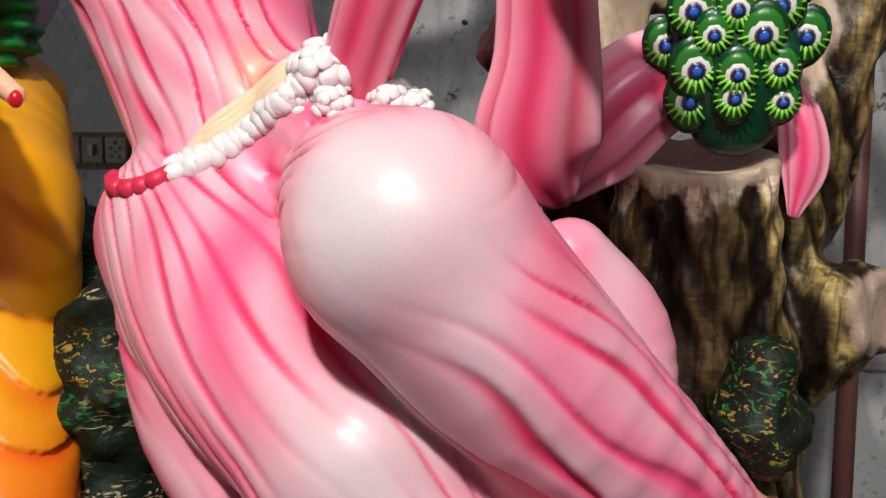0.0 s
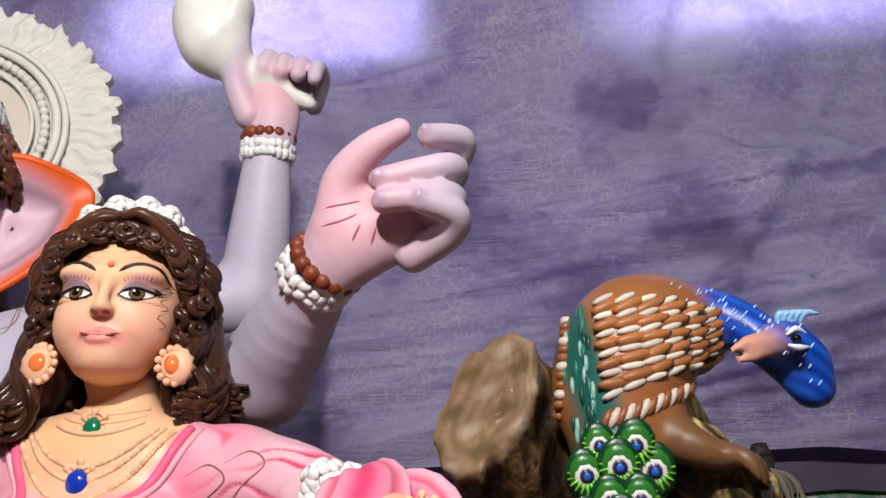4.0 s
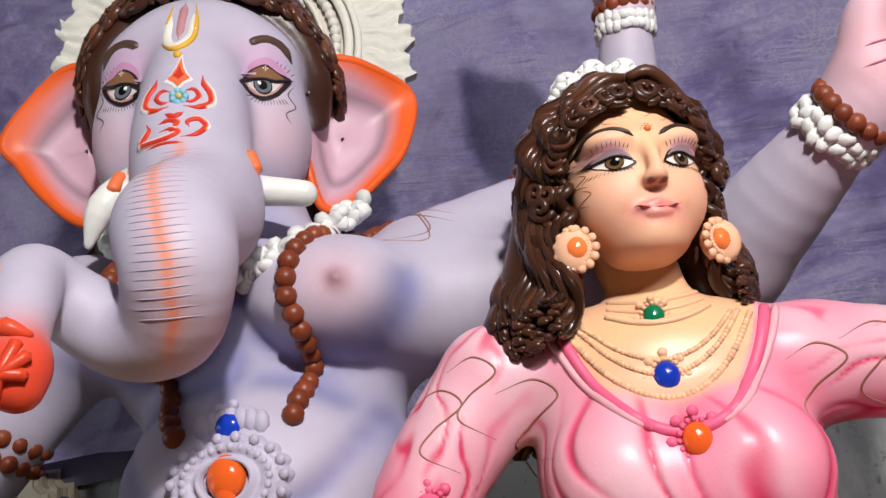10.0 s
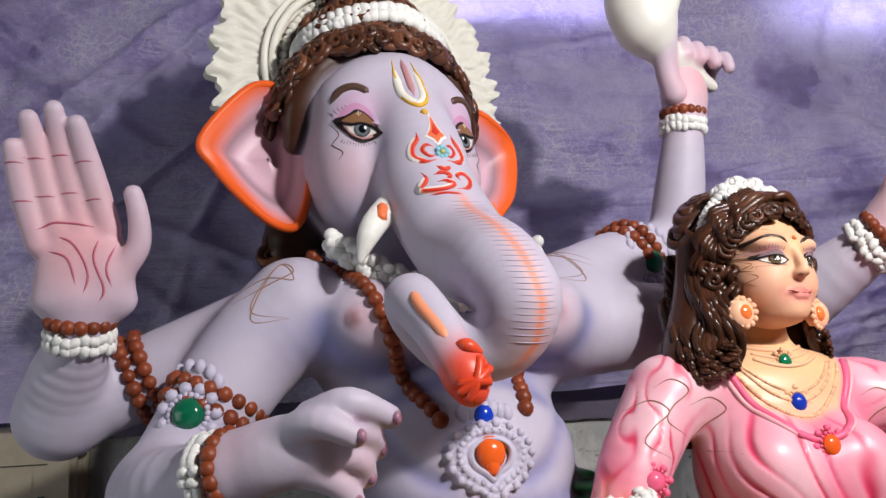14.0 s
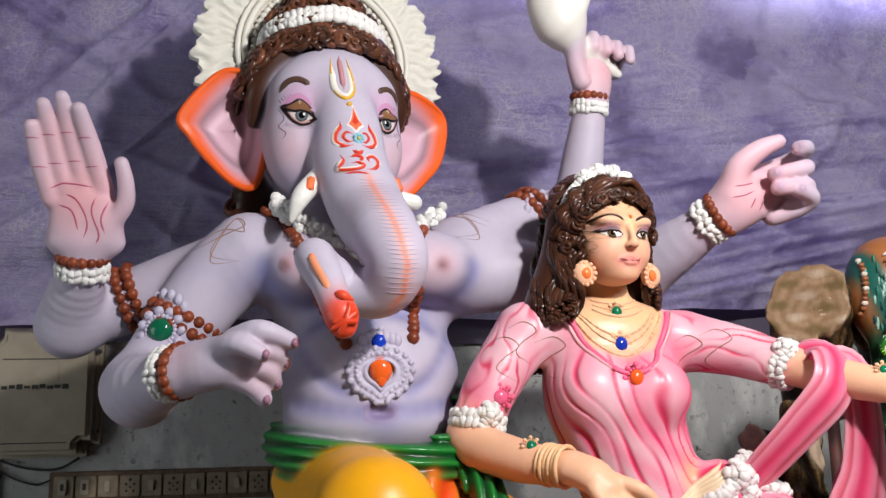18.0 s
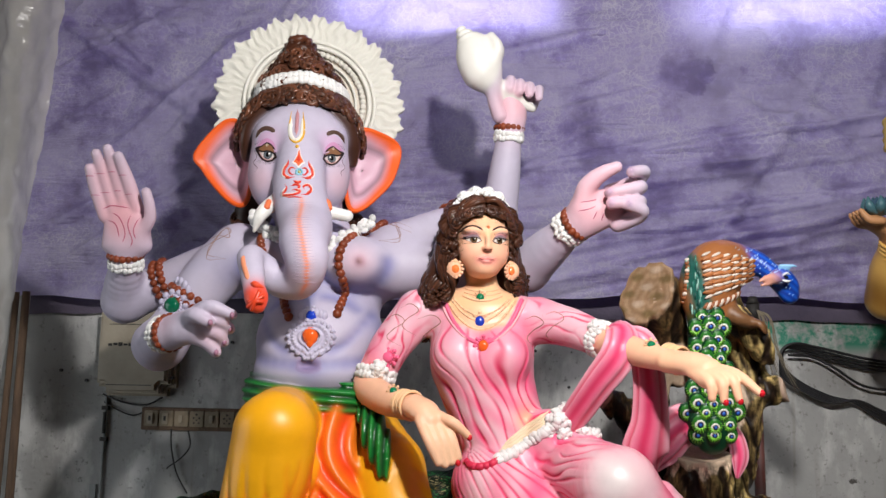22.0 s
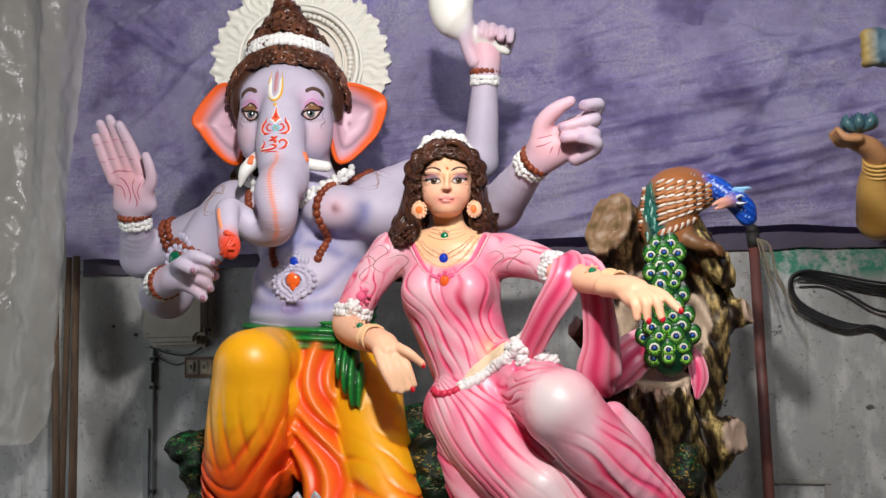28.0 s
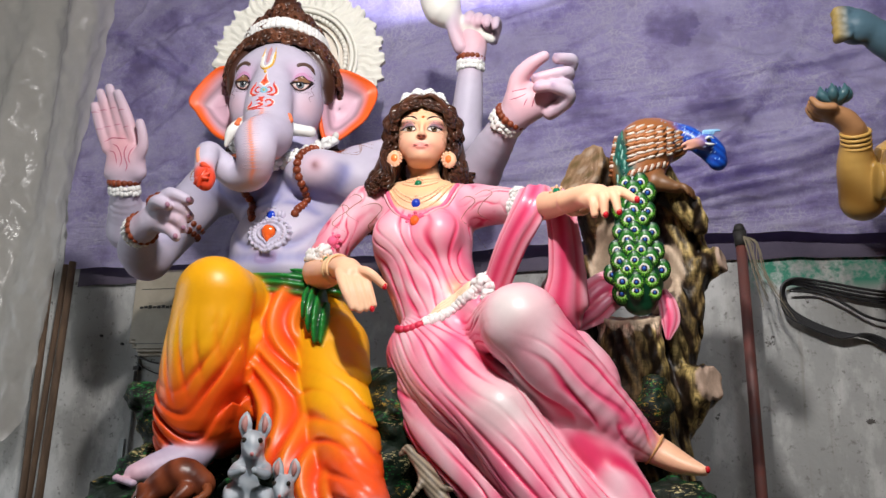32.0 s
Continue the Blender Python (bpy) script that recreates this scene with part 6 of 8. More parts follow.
# pearl grey sprayed on both knees as a painted highlight
KNEE = (0.62, 0.55, 0.54)
calm_knee = lambda P: 1 - 0.97 * np.exp(-(((P - vec((-0.17, 0.78, 1.27))) ** 2).sum(-1) / 0.028) ** 2)
calm_low = lambda P: 1 - 0.85 * np.exp(-((P - vec((-0.25, 0.85, 0.98))) ** 2).sum(-1) / 0.012)
KNEES = (((-0.2, 0.76, 1.29), 0.12, KNEE, 0.97), ((-0.24, 0.85, 0.99), 0.12, KNEE, 0.8))
cloth_of = {}
for key, wv in (("hip", wave_hip), ("right", lambda P: wave_right(P) * calm_low(P)), ("left", lambda P: wave_left(P) * calm_knee(P)), ("thigh", lambda P: wave_thigh(P) * calm_knee(P)), ("trail", wave_trail)):
    cloth_of[key] = (sari(wv, *KNEES), lambda P, wv=wv: -0.011 * wv(P))
calm_bust = lambda P: 1 - 0.5 * np.exp(-((P - vec((-0.705, 1.1, 1.65))) ** 2).sum(-1) / 0.006) - 0.5 * np.exp(-((P - vec((-0.535, 1.08, 1.645))) ** 2).sum(-1) / 0.006)
blouse_wave = lambda P: wave_torso(P) * np.clip(calm_bust(P), 0, 1) * np.clip((1.80 - P[..., 2]) * 9, 0.15, 1)
# pearl spots put highlights into the colour of sleeves and bust
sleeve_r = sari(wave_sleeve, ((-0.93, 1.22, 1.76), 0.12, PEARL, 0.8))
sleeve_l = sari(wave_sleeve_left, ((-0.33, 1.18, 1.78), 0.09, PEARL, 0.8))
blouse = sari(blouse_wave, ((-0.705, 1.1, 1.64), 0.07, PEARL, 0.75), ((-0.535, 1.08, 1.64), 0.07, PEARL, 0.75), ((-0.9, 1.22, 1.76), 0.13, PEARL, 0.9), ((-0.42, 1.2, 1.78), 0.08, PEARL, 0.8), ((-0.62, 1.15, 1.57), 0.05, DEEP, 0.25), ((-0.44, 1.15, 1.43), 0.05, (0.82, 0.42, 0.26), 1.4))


def chest_col(P):
    """Peach skin inside the scooped neckline, sari outside it."""
    dx, z = (P[:, 0] + 0.622) / 0.135, P[:, 2]
    inside = np.clip((z - (1.70 + 0.16 * np.abs(dx) ** 2.4)) * 90, 0, 1) * np.clip((1.25 - np.abs(dx)) * 9, 0, 1)
    c = blouse(P)
    return c * (1 - inside[:, None]) + mixed(FLESH, YOLK, 0.35 * np.exp(-((z - 1.84) / 0.05) ** 2)) * inside[:, None]


# peach blush, plus brown spray as shade around nose, lips and chin
flesh = airbrush(FLESH, (W.at(-0.06, 0.09, -0.04), 0.035, PEACH, 0.5), (W.at(0.06, 0.09, -0.04), 0.035, PEACH, 0.5), (W.at(0, 0.13, 0.03), 0.02, YOLK, 0.3), (W.at(0.019, 0.115, -0.01), 0.012, (0.66, 0.36, 0.2), 0.45), (W.at(-0.021, 0.115, -0.01), 0.012, (0.66, 0.36, 0.2), 0.45),
                 (W.at(0.02, 0.115, 0.02), 0.011, (0.7, 0.4, 0.22), 0.5), (W.at(-0.022, 0.115, 0.02), 0.011, (0.7, 0.4, 0.22), 0.5), (W.at(0, 0.12, -0.047), 0.013, (0.7, 0.36, 0.24), 0.5), (W.at(-0.003, 0.12, -0.088), 0.013, (0.72, 0.4, 0.26), 0.5),
                 (W.at(0.038, 0.11, -0.063), 0.009, (0.6, 0.28, 0.18), 0.4), (W.at(-0.044, 0.11, -0.063), 0.009, (0.6, 0.28, 0.18), 0.4), (W.at(0, 0.07, -0.125), 0.03, (0.74, 0.42, 0.2), 0.6),
                 (W.at(0, 0.09, 0.11), 0.05, YOLK, 0.35), ((-0.62, 1.26, 1.86), 0.07, YOLK, 0.6), ((-1.03, 1.24, 1.5), 0.05, PEACH, 0.5), ((-0.72, 0.9, 1.34), 0.06, (0.7, 0.5, 0.3), 0.5),
                 ((-0.18, 1.1, 1.71), 0.05, PEACH, 0.6), ((0.0, 0.86, 1.63), 0.04, YOLK, 0.4))
w = Clay(0.0046)
A = dict(rough=0.35)
w.egg((-0.622, 1.30, 1.69), (0.188, 0.112, 0.17), chest_col, 0.05, **A)
w.egg((-0.625, 1.285, 1.80), (0.17, 0.085, 0.085), chest_col, 0.05, **A)
w.limb([(-0.85, 1.30, 1.81), (-0.63, 1.30, 1.83), (-0.41, 1.29, 1.785)], [0.072, 0.068, 0.072], chest_col, 0.05, **A)
fold_b = lambda P: -0.0085 * blouse_wave(P)
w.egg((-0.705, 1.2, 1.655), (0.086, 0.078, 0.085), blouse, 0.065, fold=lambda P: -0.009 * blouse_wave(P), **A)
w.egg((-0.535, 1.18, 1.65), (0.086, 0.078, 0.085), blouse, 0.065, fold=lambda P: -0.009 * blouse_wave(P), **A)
w.limb([(-0.618, 1.29, 1.60), (-0.57, 1.29, 1.45), (-0.52, 1.28, 1.32)], [0.158, 0.146, 0.142], blouse, 0.05, fold=fold_b, wide=((1, 0, 0), 1.15), **A)
w.egg((-0.50, 1.27, 1.24), (0.18, 0.165, 0.16), cloth_of["hip"][0], 0.03, fold=cloth_of["hip"][1], **A)
w.egg((-0.375, 1.195, 1.37), (0.085, 0.09, 0.1), cloth_of["hip"][0], 0.04, **A)
w.egg((-0.26, 1.16, 1.31), (0.09, 0.09, 0.085), cloth_of["hip"][0], 0.04, **A)
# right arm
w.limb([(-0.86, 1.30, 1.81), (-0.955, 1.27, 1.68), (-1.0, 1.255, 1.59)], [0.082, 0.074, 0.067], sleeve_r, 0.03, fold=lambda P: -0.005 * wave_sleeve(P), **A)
w.limb([(-1.0, 1.255, 1.60), (-1.025, 1.245, 1.53), (-0.93, 1.10, 1.487), (-0.835, 0.985, 1.477)], [0.058, 0.06, 0.052, 0.036], flesh, 0.012, 0.42)
w.limb([(-0.835, 0.985, 1.477), (-0.8, 0.95, 1.462), (-0.772, 0.928, 1.438)], [0.036, 0.038, 0.031], flesh, 0.015, 0.42, wide=((0.5, 0.6, 0.2), 1.35))
for i in range(4):
    d = vec((0.023, 0.012, 0.004)) * (i - 1.5)
    finger(w, [vec((-0.775, 0.925, 1.44)) + d, vec((-0.742, 0.893, 1.378)) + 1.0 * d, vec((-0.715, 0.892, 1.30 + 0.01 * abs(i - 1.3))) + 0.9 * d], 0.0172, flesh, 0.008)
finger(w, [(-0.75, 0.93, 1.45), (-0.70, 0.905, 1.43), (-0.655, 0.92, 1.39)], 0.0175, flesh, 0.01)
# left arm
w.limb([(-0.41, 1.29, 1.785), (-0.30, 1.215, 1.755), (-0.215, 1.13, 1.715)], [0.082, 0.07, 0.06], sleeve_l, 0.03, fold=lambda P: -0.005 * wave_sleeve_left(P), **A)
w.limb([(-0.21, 1.13, 1.715), (-0.115, 1.0, 1.672), (-0.02, 0.868, 1.638)], [0.052, 0.048, 0.034], flesh, 0.012, 0.42)
w.limb([(-0.02, 0.868, 1.638), (0.035, 0.80, 1.63), (0.07, 0.755, 1.618)], [0.034, 0.036, 0.03], flesh, 0.015, 0.42, wide=((0.75, 0.5, 0.3), 1.35))
for a in (((0.09, 0.755, 1.62), (0.14, 0.695, 1.60), (0.186, 0.635, 1.55)), ((0.075, 0.745, 1.612), (0.12, 0.68, 1.585), (0.135, 0.665, 1.53)),
          ((0.058, 0.74, 1.606), (0.09, 0.68, 1.578), (0.095, 0.675, 1.525)), ((0.04, 0.745, 1.60), (0.06, 0.695, 1.575), (0.065, 0.69, 1.53)), ((0.02, 0.78, 1.61), (0.05, 0.72, 1.575), (0.085, 0.69, 1.555))):
    finger(w, a, 0.0165, flesh, 0.008)
# legs under the skirt
for key, pts, rad, k in (("thigh", [(-0.335, 1.2, 1.25), (-0.262, 1.04, 1.268), (-0.186, 0.89, 1.245)], [0.105, 0.115, 0.127], 0.03),
                         ("left", [(-0.186, 0.89, 1.24), (-0.058, 0.94, 1.09), (0.085, 1.0, 0.955), (0.165, 1.04, 0.888)], [0.127, 0.118, 0.088, 0.06], 0.02),
                         ("right", [(-0.575, 1.22, 1.2), (-0.43, 1.09, 1.08), (-0.26, 0.975, 0.965)], [0.147, 0.15, 0.13], 0.02),
                         ("right", [(-0.26, 0.975, 0.955), (-0.14, 0.94, 0.78), (0.0, 0.92, 0.62), (0.12, 0.9, 0.44)], [0.13, 0.12, 0.125, 0.15], 0.02),
                         ("left", [(-0.02, 1.06, 1.2), (0.05, 1.09, 1.11), (0.085, 1.085, 1.0)], [0.05, 0.055, 0.035], 0.02),
                         ("trail", [(-0.595, 1.2, 1.12), (-0.52, 1.13, 0.95), (-0.38, 1.06, 0.80), (-0.22, 1.0, 0.66), (-0.05, 0.95, 0.44)], [0.1, 0.1, 0.09, 0.1, 0.13], 0.025),
                         ("trail", [(-0.08, 1.02, 1.0), (0.04, 1.0, 0.84), (0.14, 0.98, 0.68), (0.22, 0.95, 0.46)], [0.09, 0.085, 0.085, 0.11], 0.025)):
    w.limb(pts, rad, cloth_of[key][0], k, fold=cloth_of[key][1], **A)
# left foot
w.limb([(0.17, 1.04, 0.89), (0.225, 1.06, 0.86), (0.29, 1.03, 0.825), (0.35, 0.99, 0.803)], [0.045, 0.045, 0.033, 0.016], flesh, 0.012, 0.42, wide=((0.3, 0.4, 0), 1.3))
for i in range(4):
    w.egg((0.345 - 0.008 * i, 0.985 + 0.016 * i, 0.803), (0.018, 0.01, 0.01), flesh, 0.006, 0.42)
# neck
w.limb([W.at(0, -0.025, -0.08), (-0.617, 1.30, 1.90), (-0.62, 1.30, 1.83)], [0.06, 0.056, 0.07], flesh, 0.03, 0.42)
sk = Skin()
w.skin(sk)

# head
f = Clay(0.0042)
FL = dict(col=flesh, rough=0.5)
f.egg(W.at(0.004, -0.01, 0.035), (0.102, 0.12, 0.12), k=0.02, turn=(0, 0, 13), **FL)
f.egg(W.at(0.0, 0.033, -0.022), (0.087, 0.088, 0.1), k=0.03, turn=(0, 0, 13), **FL)
for s in (-1, 1):
    f.egg(W.at(0.044 * s, 0.064, -0.04), (0.042, 0.048, 0.048), k=0.03, turn=(0, 0, 13), **FL)
    f.egg(W.at(0.042 * s, 0.095, 0.038), (0.04, 0.032, 0.018), k=0.025, turn=(0, 0, 13), **FL)
    f.egg(W.at(0.0108 * s - 0.002, 0.127, -0.03), (0.0074, 0.011, 0.0072), k=0.008, turn=(0, 0, 13), **FL)
    f.egg(W.at(0.0085 * s - 0.002, 0.135, -0.0378), (0.0036, 0.005, 0.003), (0.2, 0.05, 0.04), 0.004, edge=0.0012, cut=True)
    f.egg(W.at(0.106 * s, -0.01, -0.02), (0.014, 0.024, 0.04), k=0.01, turn=(0, 0, 13 + 20 * s), **FL)
f.limb([W.at(0, 0.108, 0.045), W.at(0, 0.128, 0.01), W.at(-0.002, 0.141, -0.026)], [0.0092, 0.0082, 0.0098], k=0.016, **FL)
f.egg(W.at(-0.003, 0.092, -0.099), (0.032, 0.03, 0.022), k=0.03, **FL)
f.egg(W.at(0.0, 0.045, -0.1), (0.05, 0.055, 0.022), k=0.03, turn=(0, 0, 13), **FL)
f.egg(W.at(-0.004, 0.09, -0.074), (0.036, 0.024, 0.02), k=0.025, **FL)
LIP = (0.76, 0.26, 0.23)
for s in (-1, 1):
    f.egg(W.at(0.0125 * s - 0.003, 0.1215, -0.0655), (0.0205, 0.009, 0.0055), LIP, 0.004, 0.35, turn=(0, 12 * s, 13 + 14 * s))
f.egg(W.at(-0.003, 0.1225, -0.0765), (0.0195, 0.0095, 0.007), LIP, 0.004, 0.35, turn=(0, 0, 13))
f.egg(W.at(0.0, -0.045, 0.055), (0.122, 0.115, 0.125), HAIR, 0.004, 0.32, turn=(0, 0, 13))
for s in (-1, 1):
    f.limb([W.at(0.1 * s, -0.05, 0.06), W.at(0.118 * s, -0.055, -0.04), W.at((0.15 if s < 0 else 0.13) * s, -0.06, -0.13), W.at((0.19 if s < 0 else 0.145) * s, -0.05, -0.2), W.at((0.2 if s < 0 else 0.15) * s, -0.05, -0.25)], [0.05, 0.052, 0.052, 0.045, 0.025], HAIR, 0.01, 0.32)
f.skin(sk)
for s in (-1, 1):
    c = lambda u, v: W.at(s * u - 0.002, 0.3, v)
    B = dict(way=-W.f, back=0.0)
    E = lambda *uv: spline([c(u, v) for u, v in uv], 4)
    blot(sk, f, E((0.026, 0.014), (0.034, 0.026), (0.052, 0.034), (0.074, 0.03), (0.088, 0.021), (0.056, 0.018)), col=(0.83, 0.5, 0.41), lift=0.0006, **B)
    blot(sk, f, E((0.028, 0.013), (0.037, 0.0225), (0.053, 0.0275), (0.07, 0.0245), (0.083, 0.018), (0.056, 0.016)), col=(0.76, 0.37, 0.38), lift=0.0011, **B)
    blot(sk, f, E((0.0185, -0.0025), (0.029, 0.0135), (0.047, 0.0195), (0.063, 0.0165), (0.081, 0.0135), (0.065, -0.0015), (0.047, -0.0102), (0.03, -0.008)), col=(0.015, 0.008, 0.008), lift=0.0018, **B)
    blot(sk, f, E((0.0225, -0.0015), (0.0315, 0.0095), (0.047, 0.0138), (0.062, 0.0112), (0.072, 0.006), (0.061, -0.0035), (0.047, -0.0078), (0.032, -0.006)), col=(0.78, 0.7, 0.64), lift=0.003, **B)
    ir = lambda r, k=0.95: [c(0.047 + r * math.cos(a), 0.0025 + k * r * math.sin(a)) for a in np.linspace(0, 2 * math.pi, 19)[:-1]]
    blot(sk, f, ir(0.0122), col=(0.03, 0.016, 0.01), lift=0.0036, rough=0.12, **B)
    blot(sk, f, ir(0.0106), col=(0.13, 0.075, 0.035), lift=0.0042, rough=0.12, **B)
    blot(sk, f, ir(0.006), col=(0.006, 0.004, 0.004), lift=0.005, rough=0.12, **B)
    # small painted catchlight above the pupil
    blot(sk, f, [c(0.0435 + 0.0023 * math.cos(a), 0.006 + 0.0022 * math.sin(a)) for a in np.linspace(0, 6.28, 8)[:-1]], col=(0.85, 0.82, 0.75), lift=0.006, rough=0.12, **B)
    blot(sk, f, E((0.025, 0.0055), (0.034, 0.0155), (0.047, 0.0205), (0.062, 0.0178), (0.073, 0.0115), (0.061, 0.0102), (0.047, 0.0112), (0.034, 0.0085)), col=(0.36, 0.25, 0.29), lift=0.0056, **B)
    brush(sk, f, [c(0.0195, -0.002), c(0.032, 0.0078), c(0.047, 0.0112), c(0.062, 0.0094), c(0.076, 0.0088), c(0.092, 0.0175)], -W.f, 0.002, (0.012, 0.006, 0.006), back=0.0, lift=0.0052)
    brush(sk, f, [c(0.014, 0.033), c(0.03, 0.044), c(0.052, 0.0505), c(0.076, 0.0455), c(0.094, 0.031)], -W.f, 0.0043, (0.035, 0.015, 0.01), back=0.0, lift=-0.0012)
    for i in range(12):
        u, v = 0.029 + 0.0052 * i, 0.0175 + 0.0065 * math.sin((i + 1) / 13 * math.pi)
        brush(sk, f, [c(u, v), c(u + 0.001 * (i - 3), v + 0.0075)], -W.f, 0.0006, (0.1, 0.03, 0.05), steps=2, back=0.0, lift=0.0012)
        u, v = 0.028 + 0.0045 * i, -0.0085 - 0.0015 * math.sin(i / 11 * math.pi)
        brush(sk, f, [c(u, v + 0.002), c(u + 0.001 * (i - 3), v - 0.004)], -W.f, 0.0005, (0.03, 0.012, 0.01), steps=2, back=0.0, lift=0.0012)
    for pts in (((0.01, 0.075), (0.03, 0.085), (0.045, 0.075), (0.03, 0.068)), ((0.02, 0.09), (0.04, 0.095), (0.055, 0.082))):
        brush(sk, f, [c(u, v) for u, v in pts], -W.f, 0.0008, (0.5, 0.16, 0.06), back=0.0)
    for u0, v0 in ((0.088, -0.01), (0.088, -0.04)):
        brush(sk, f, [c(u0, v0 + 0.02), c(u0 - 0.008, v0 + 0.008), c(u0 + 0.002, v0), c(u0 - 0.006, v0 - 0.01)], -W.f, 0.0008, (0.4, 0.15, 0.06), back=0.0, lift=0.0006)
brush(sk, f, [W.at(-0.04, 0.3, -0.0615), W.at(-0.022, 0.3, -0.0695), W.at(-0.003, 0.3, -0.071), W.at(0.016, 0.3, -0.0695), W.at(0.034, 0.3, -0.0615)], -W.f, 0.0014, (0.3, 0.03, 0.03), back=0.0)
bindi = f.meet([W.at(0.002, 0.3, 0.047)], -W.f)[0]
sk.ball(bindi, 0.0055, (0.75, 0.2, 0.06, 0.3), 8, 6)
for i in range(10):
    a = 2 * math.pi * i / 10
    sk.ball(bindi + 0.0085 * (math.cos(a) * W.r + vec((0, 0, math.sin(a)))), 0.0014, (0.8, 0.6, 0.3, 0.4), 5, 4)
# hair: crown waves, fringe curls and long locks
for s in (-1, 1):
    for i in range(15):
        q = i / 14
        u0, v0 = 0.012 + 0.01 * i * 0.6, 0.165 - 0.02 * q
        pts = [W.at(s * 0.008, 0.085 - 0.11 * q, 0.145 + 0.03 * math.sin(q * 2)), W.at(s * (0.04 + 0.02 * q), 0.09 - 0.10 * q, 0.145 + 0.02 * math.sin(q * 2)),
               W.at(s * (0.085 + 0.02 * q), 0.065 - 0.10 * q, 0.105), W.at(s * (0.108 + 0.02 * q), 0.045 - 0.10 * q, 0.065), W.at(s * (0.105 + 0.03 * q), 0.045 - 0.10 * q, 0.025)]
        pts = [p + vec((random.uniform(-.006, .006), random.uniform(-.006, .006), random.uniform(-.006, .006))) for p in pts]
        lock(sk, pts, 0.0125, vec(HAIR) * random.uniform(0.7, 1.8))
    for i in range(22):
        a = 0.08 + 1.55 * i / 21
        curl(sk, W.at(s * (0.108 * math.sin(a) + 0.002), 0.085 * math.cos(a * 0.85) + 0.02, 0.03 + 0.082 * math.cos(a)), W.f + s * 0.7 * math.sin(a) * W.r + vec((0, 0, 0.3)), random.uniform(0.012, 0.021), random.uniform(1.1, 1.9), vec(HAIR) * random.uniform(0.5, 1.5), 0.3)
    for i in range(9):
        curl(sk, W.at(s * (0.115 + random.uniform(-.006, .02)), 0.02 + random.uniform(-.04, .025), 0.03 - 0.011 * i), W.f + s * W.r, 0.018, 1.4, HAIR, 0.42)
    for i in range(120):
        q = random.random()
        p0 = W.at(s * (0.106 + 0.026 * math.sin(q * 3)), 0.012 - 0.085 * q, 0.07 + 0.05 * q)
        out = (0.01 + 0.14 * q * random.uniform(0.6, 1.0)) if s < 0 else (0.005 + 0.075 * q)
        down = (0.34 + 0.08 * q if s < 0 else 0.31) * random.uniform(0.8, 1.0)
        beat, turn, wide = 15.5, 4.0 * q + random.uniform(-0.4, 0.4), random.uniform(0.009, 0.013)
        pts = []
        for k in range(17):
            t = k / 16
            sway = wide * (0.3 + 1.1 * t)
            pts.append(p0 + s * W.r * (out * t ** 1.7 + 0.035 * max(0, t - 0.75) + sway * math.sin(beat * t + turn)) + vec((0, sway * math.cos(beat * t + turn) - 0.045 * t * (1 - q), -down * (t - 0.9 * max(0, t - 0.86)))))
        tress(sk, pts, random.uniform(0.006, 0.0105), vec(HAIR) * random.uniform(0.5, 1.7), rough=0.26)
    for j in range(10):
        pts, ph = [], random.uniform(0, 6.28)
        for a in np.linspace(0.04, 1.75, 16):
            R = 0.079 + 0.0055 * j + 0.0065 * math.sin(15 * a + 0.9 * j) * min(1, 2 * a)
            pts.append(W.at(s * (R + 0.028) * math.sin(a), 0.078 * math.cos(0.8 * a) + 0.026 - 0.006 * j + 0.004 * math.cos(15 * a + ph), 0.028 + (R + 0.012) * math.cos(a)))
        tress(sk, pts, 0.0082, vec(HAIR) * random.uniform(0.5, 1.6), 6, 2, 0.26)
    for i in range(5):
        pts = [W.at(s * (0.104 + 0.004 * i + 0.009 * math.sin(1.9 * k + i)), 0.045 - 0.014 * i + 0.009 * math.cos(1.9 * k + i), 0.03 - 0.0125 * k) for k in range(11)]
        tress(sk, pts, 0.0075, vec(HAIR) * random.uniform(0.7, 2.0), 6, 3)
    for i in range(26):
        q = i / 25
        pts = [W.at(s * (0.05 + 0.08 * q), -0.13 + 0.03 * q, 0.06), W.at(s * (0.08 + 0.07 * q), -0.115, -0.05), W.at(s * (0.09 + 0.09 * q), -0.09, -0.15), W.at(s * (0.1 + (0.14 if s < 0 else 0.1) * q), -0.08, -0.24)]
        if s < 0:
            pts.append(W.at(s * (0.12 + 0.14 * q), -0.1, -0.36))
        pts = [p + s * W.r * 0.012 * math.sin(1.6 * z + i * 1.3) + vec((0, 0.008 * math.cos(1.6 * z + i), 0)) for z, p in enumerate(spline(pts, 4))]
        tress(sk, pts, 0.014, vec(HAIR) * random.uniform(0.4, 1.4), 7, 2, 0.26)
for i in range(20):
    a = -1.3 + 2.6 * i / 19
    c = W.at(0.12 * math.sin(a), -0.075, 0.06 + 0.13 * math.cos(a))
    curl(sk, c, vec((0, 0, 1)) + math.sin(a) * W.r + 0.3 * W.f, 0.03, 1.4, HAIR, 0.45)
# flower band
for i, a in enumerate((-0.62, -0.22, 0.2, 0.56)):
    rose(sk, W.at(0.118 * math.sin(a), 0.02, 0.075 + 0.125 * math.cos(a)), vec((0, 0, 0.9)) + 0.9 * W.f + math.sin(a) * W.r, 0.027)
for s in (-1, 1):
    for i in range(8):
        a = s * (0.8 + 0.11 * i)
        rose(sk, W.at(0.128 * math.sin(a), 0.012 - 0.003 * i, 0.07 + 0.12 * math.cos(a)), 0.7 * W.f + s * W.r, 0.0125)
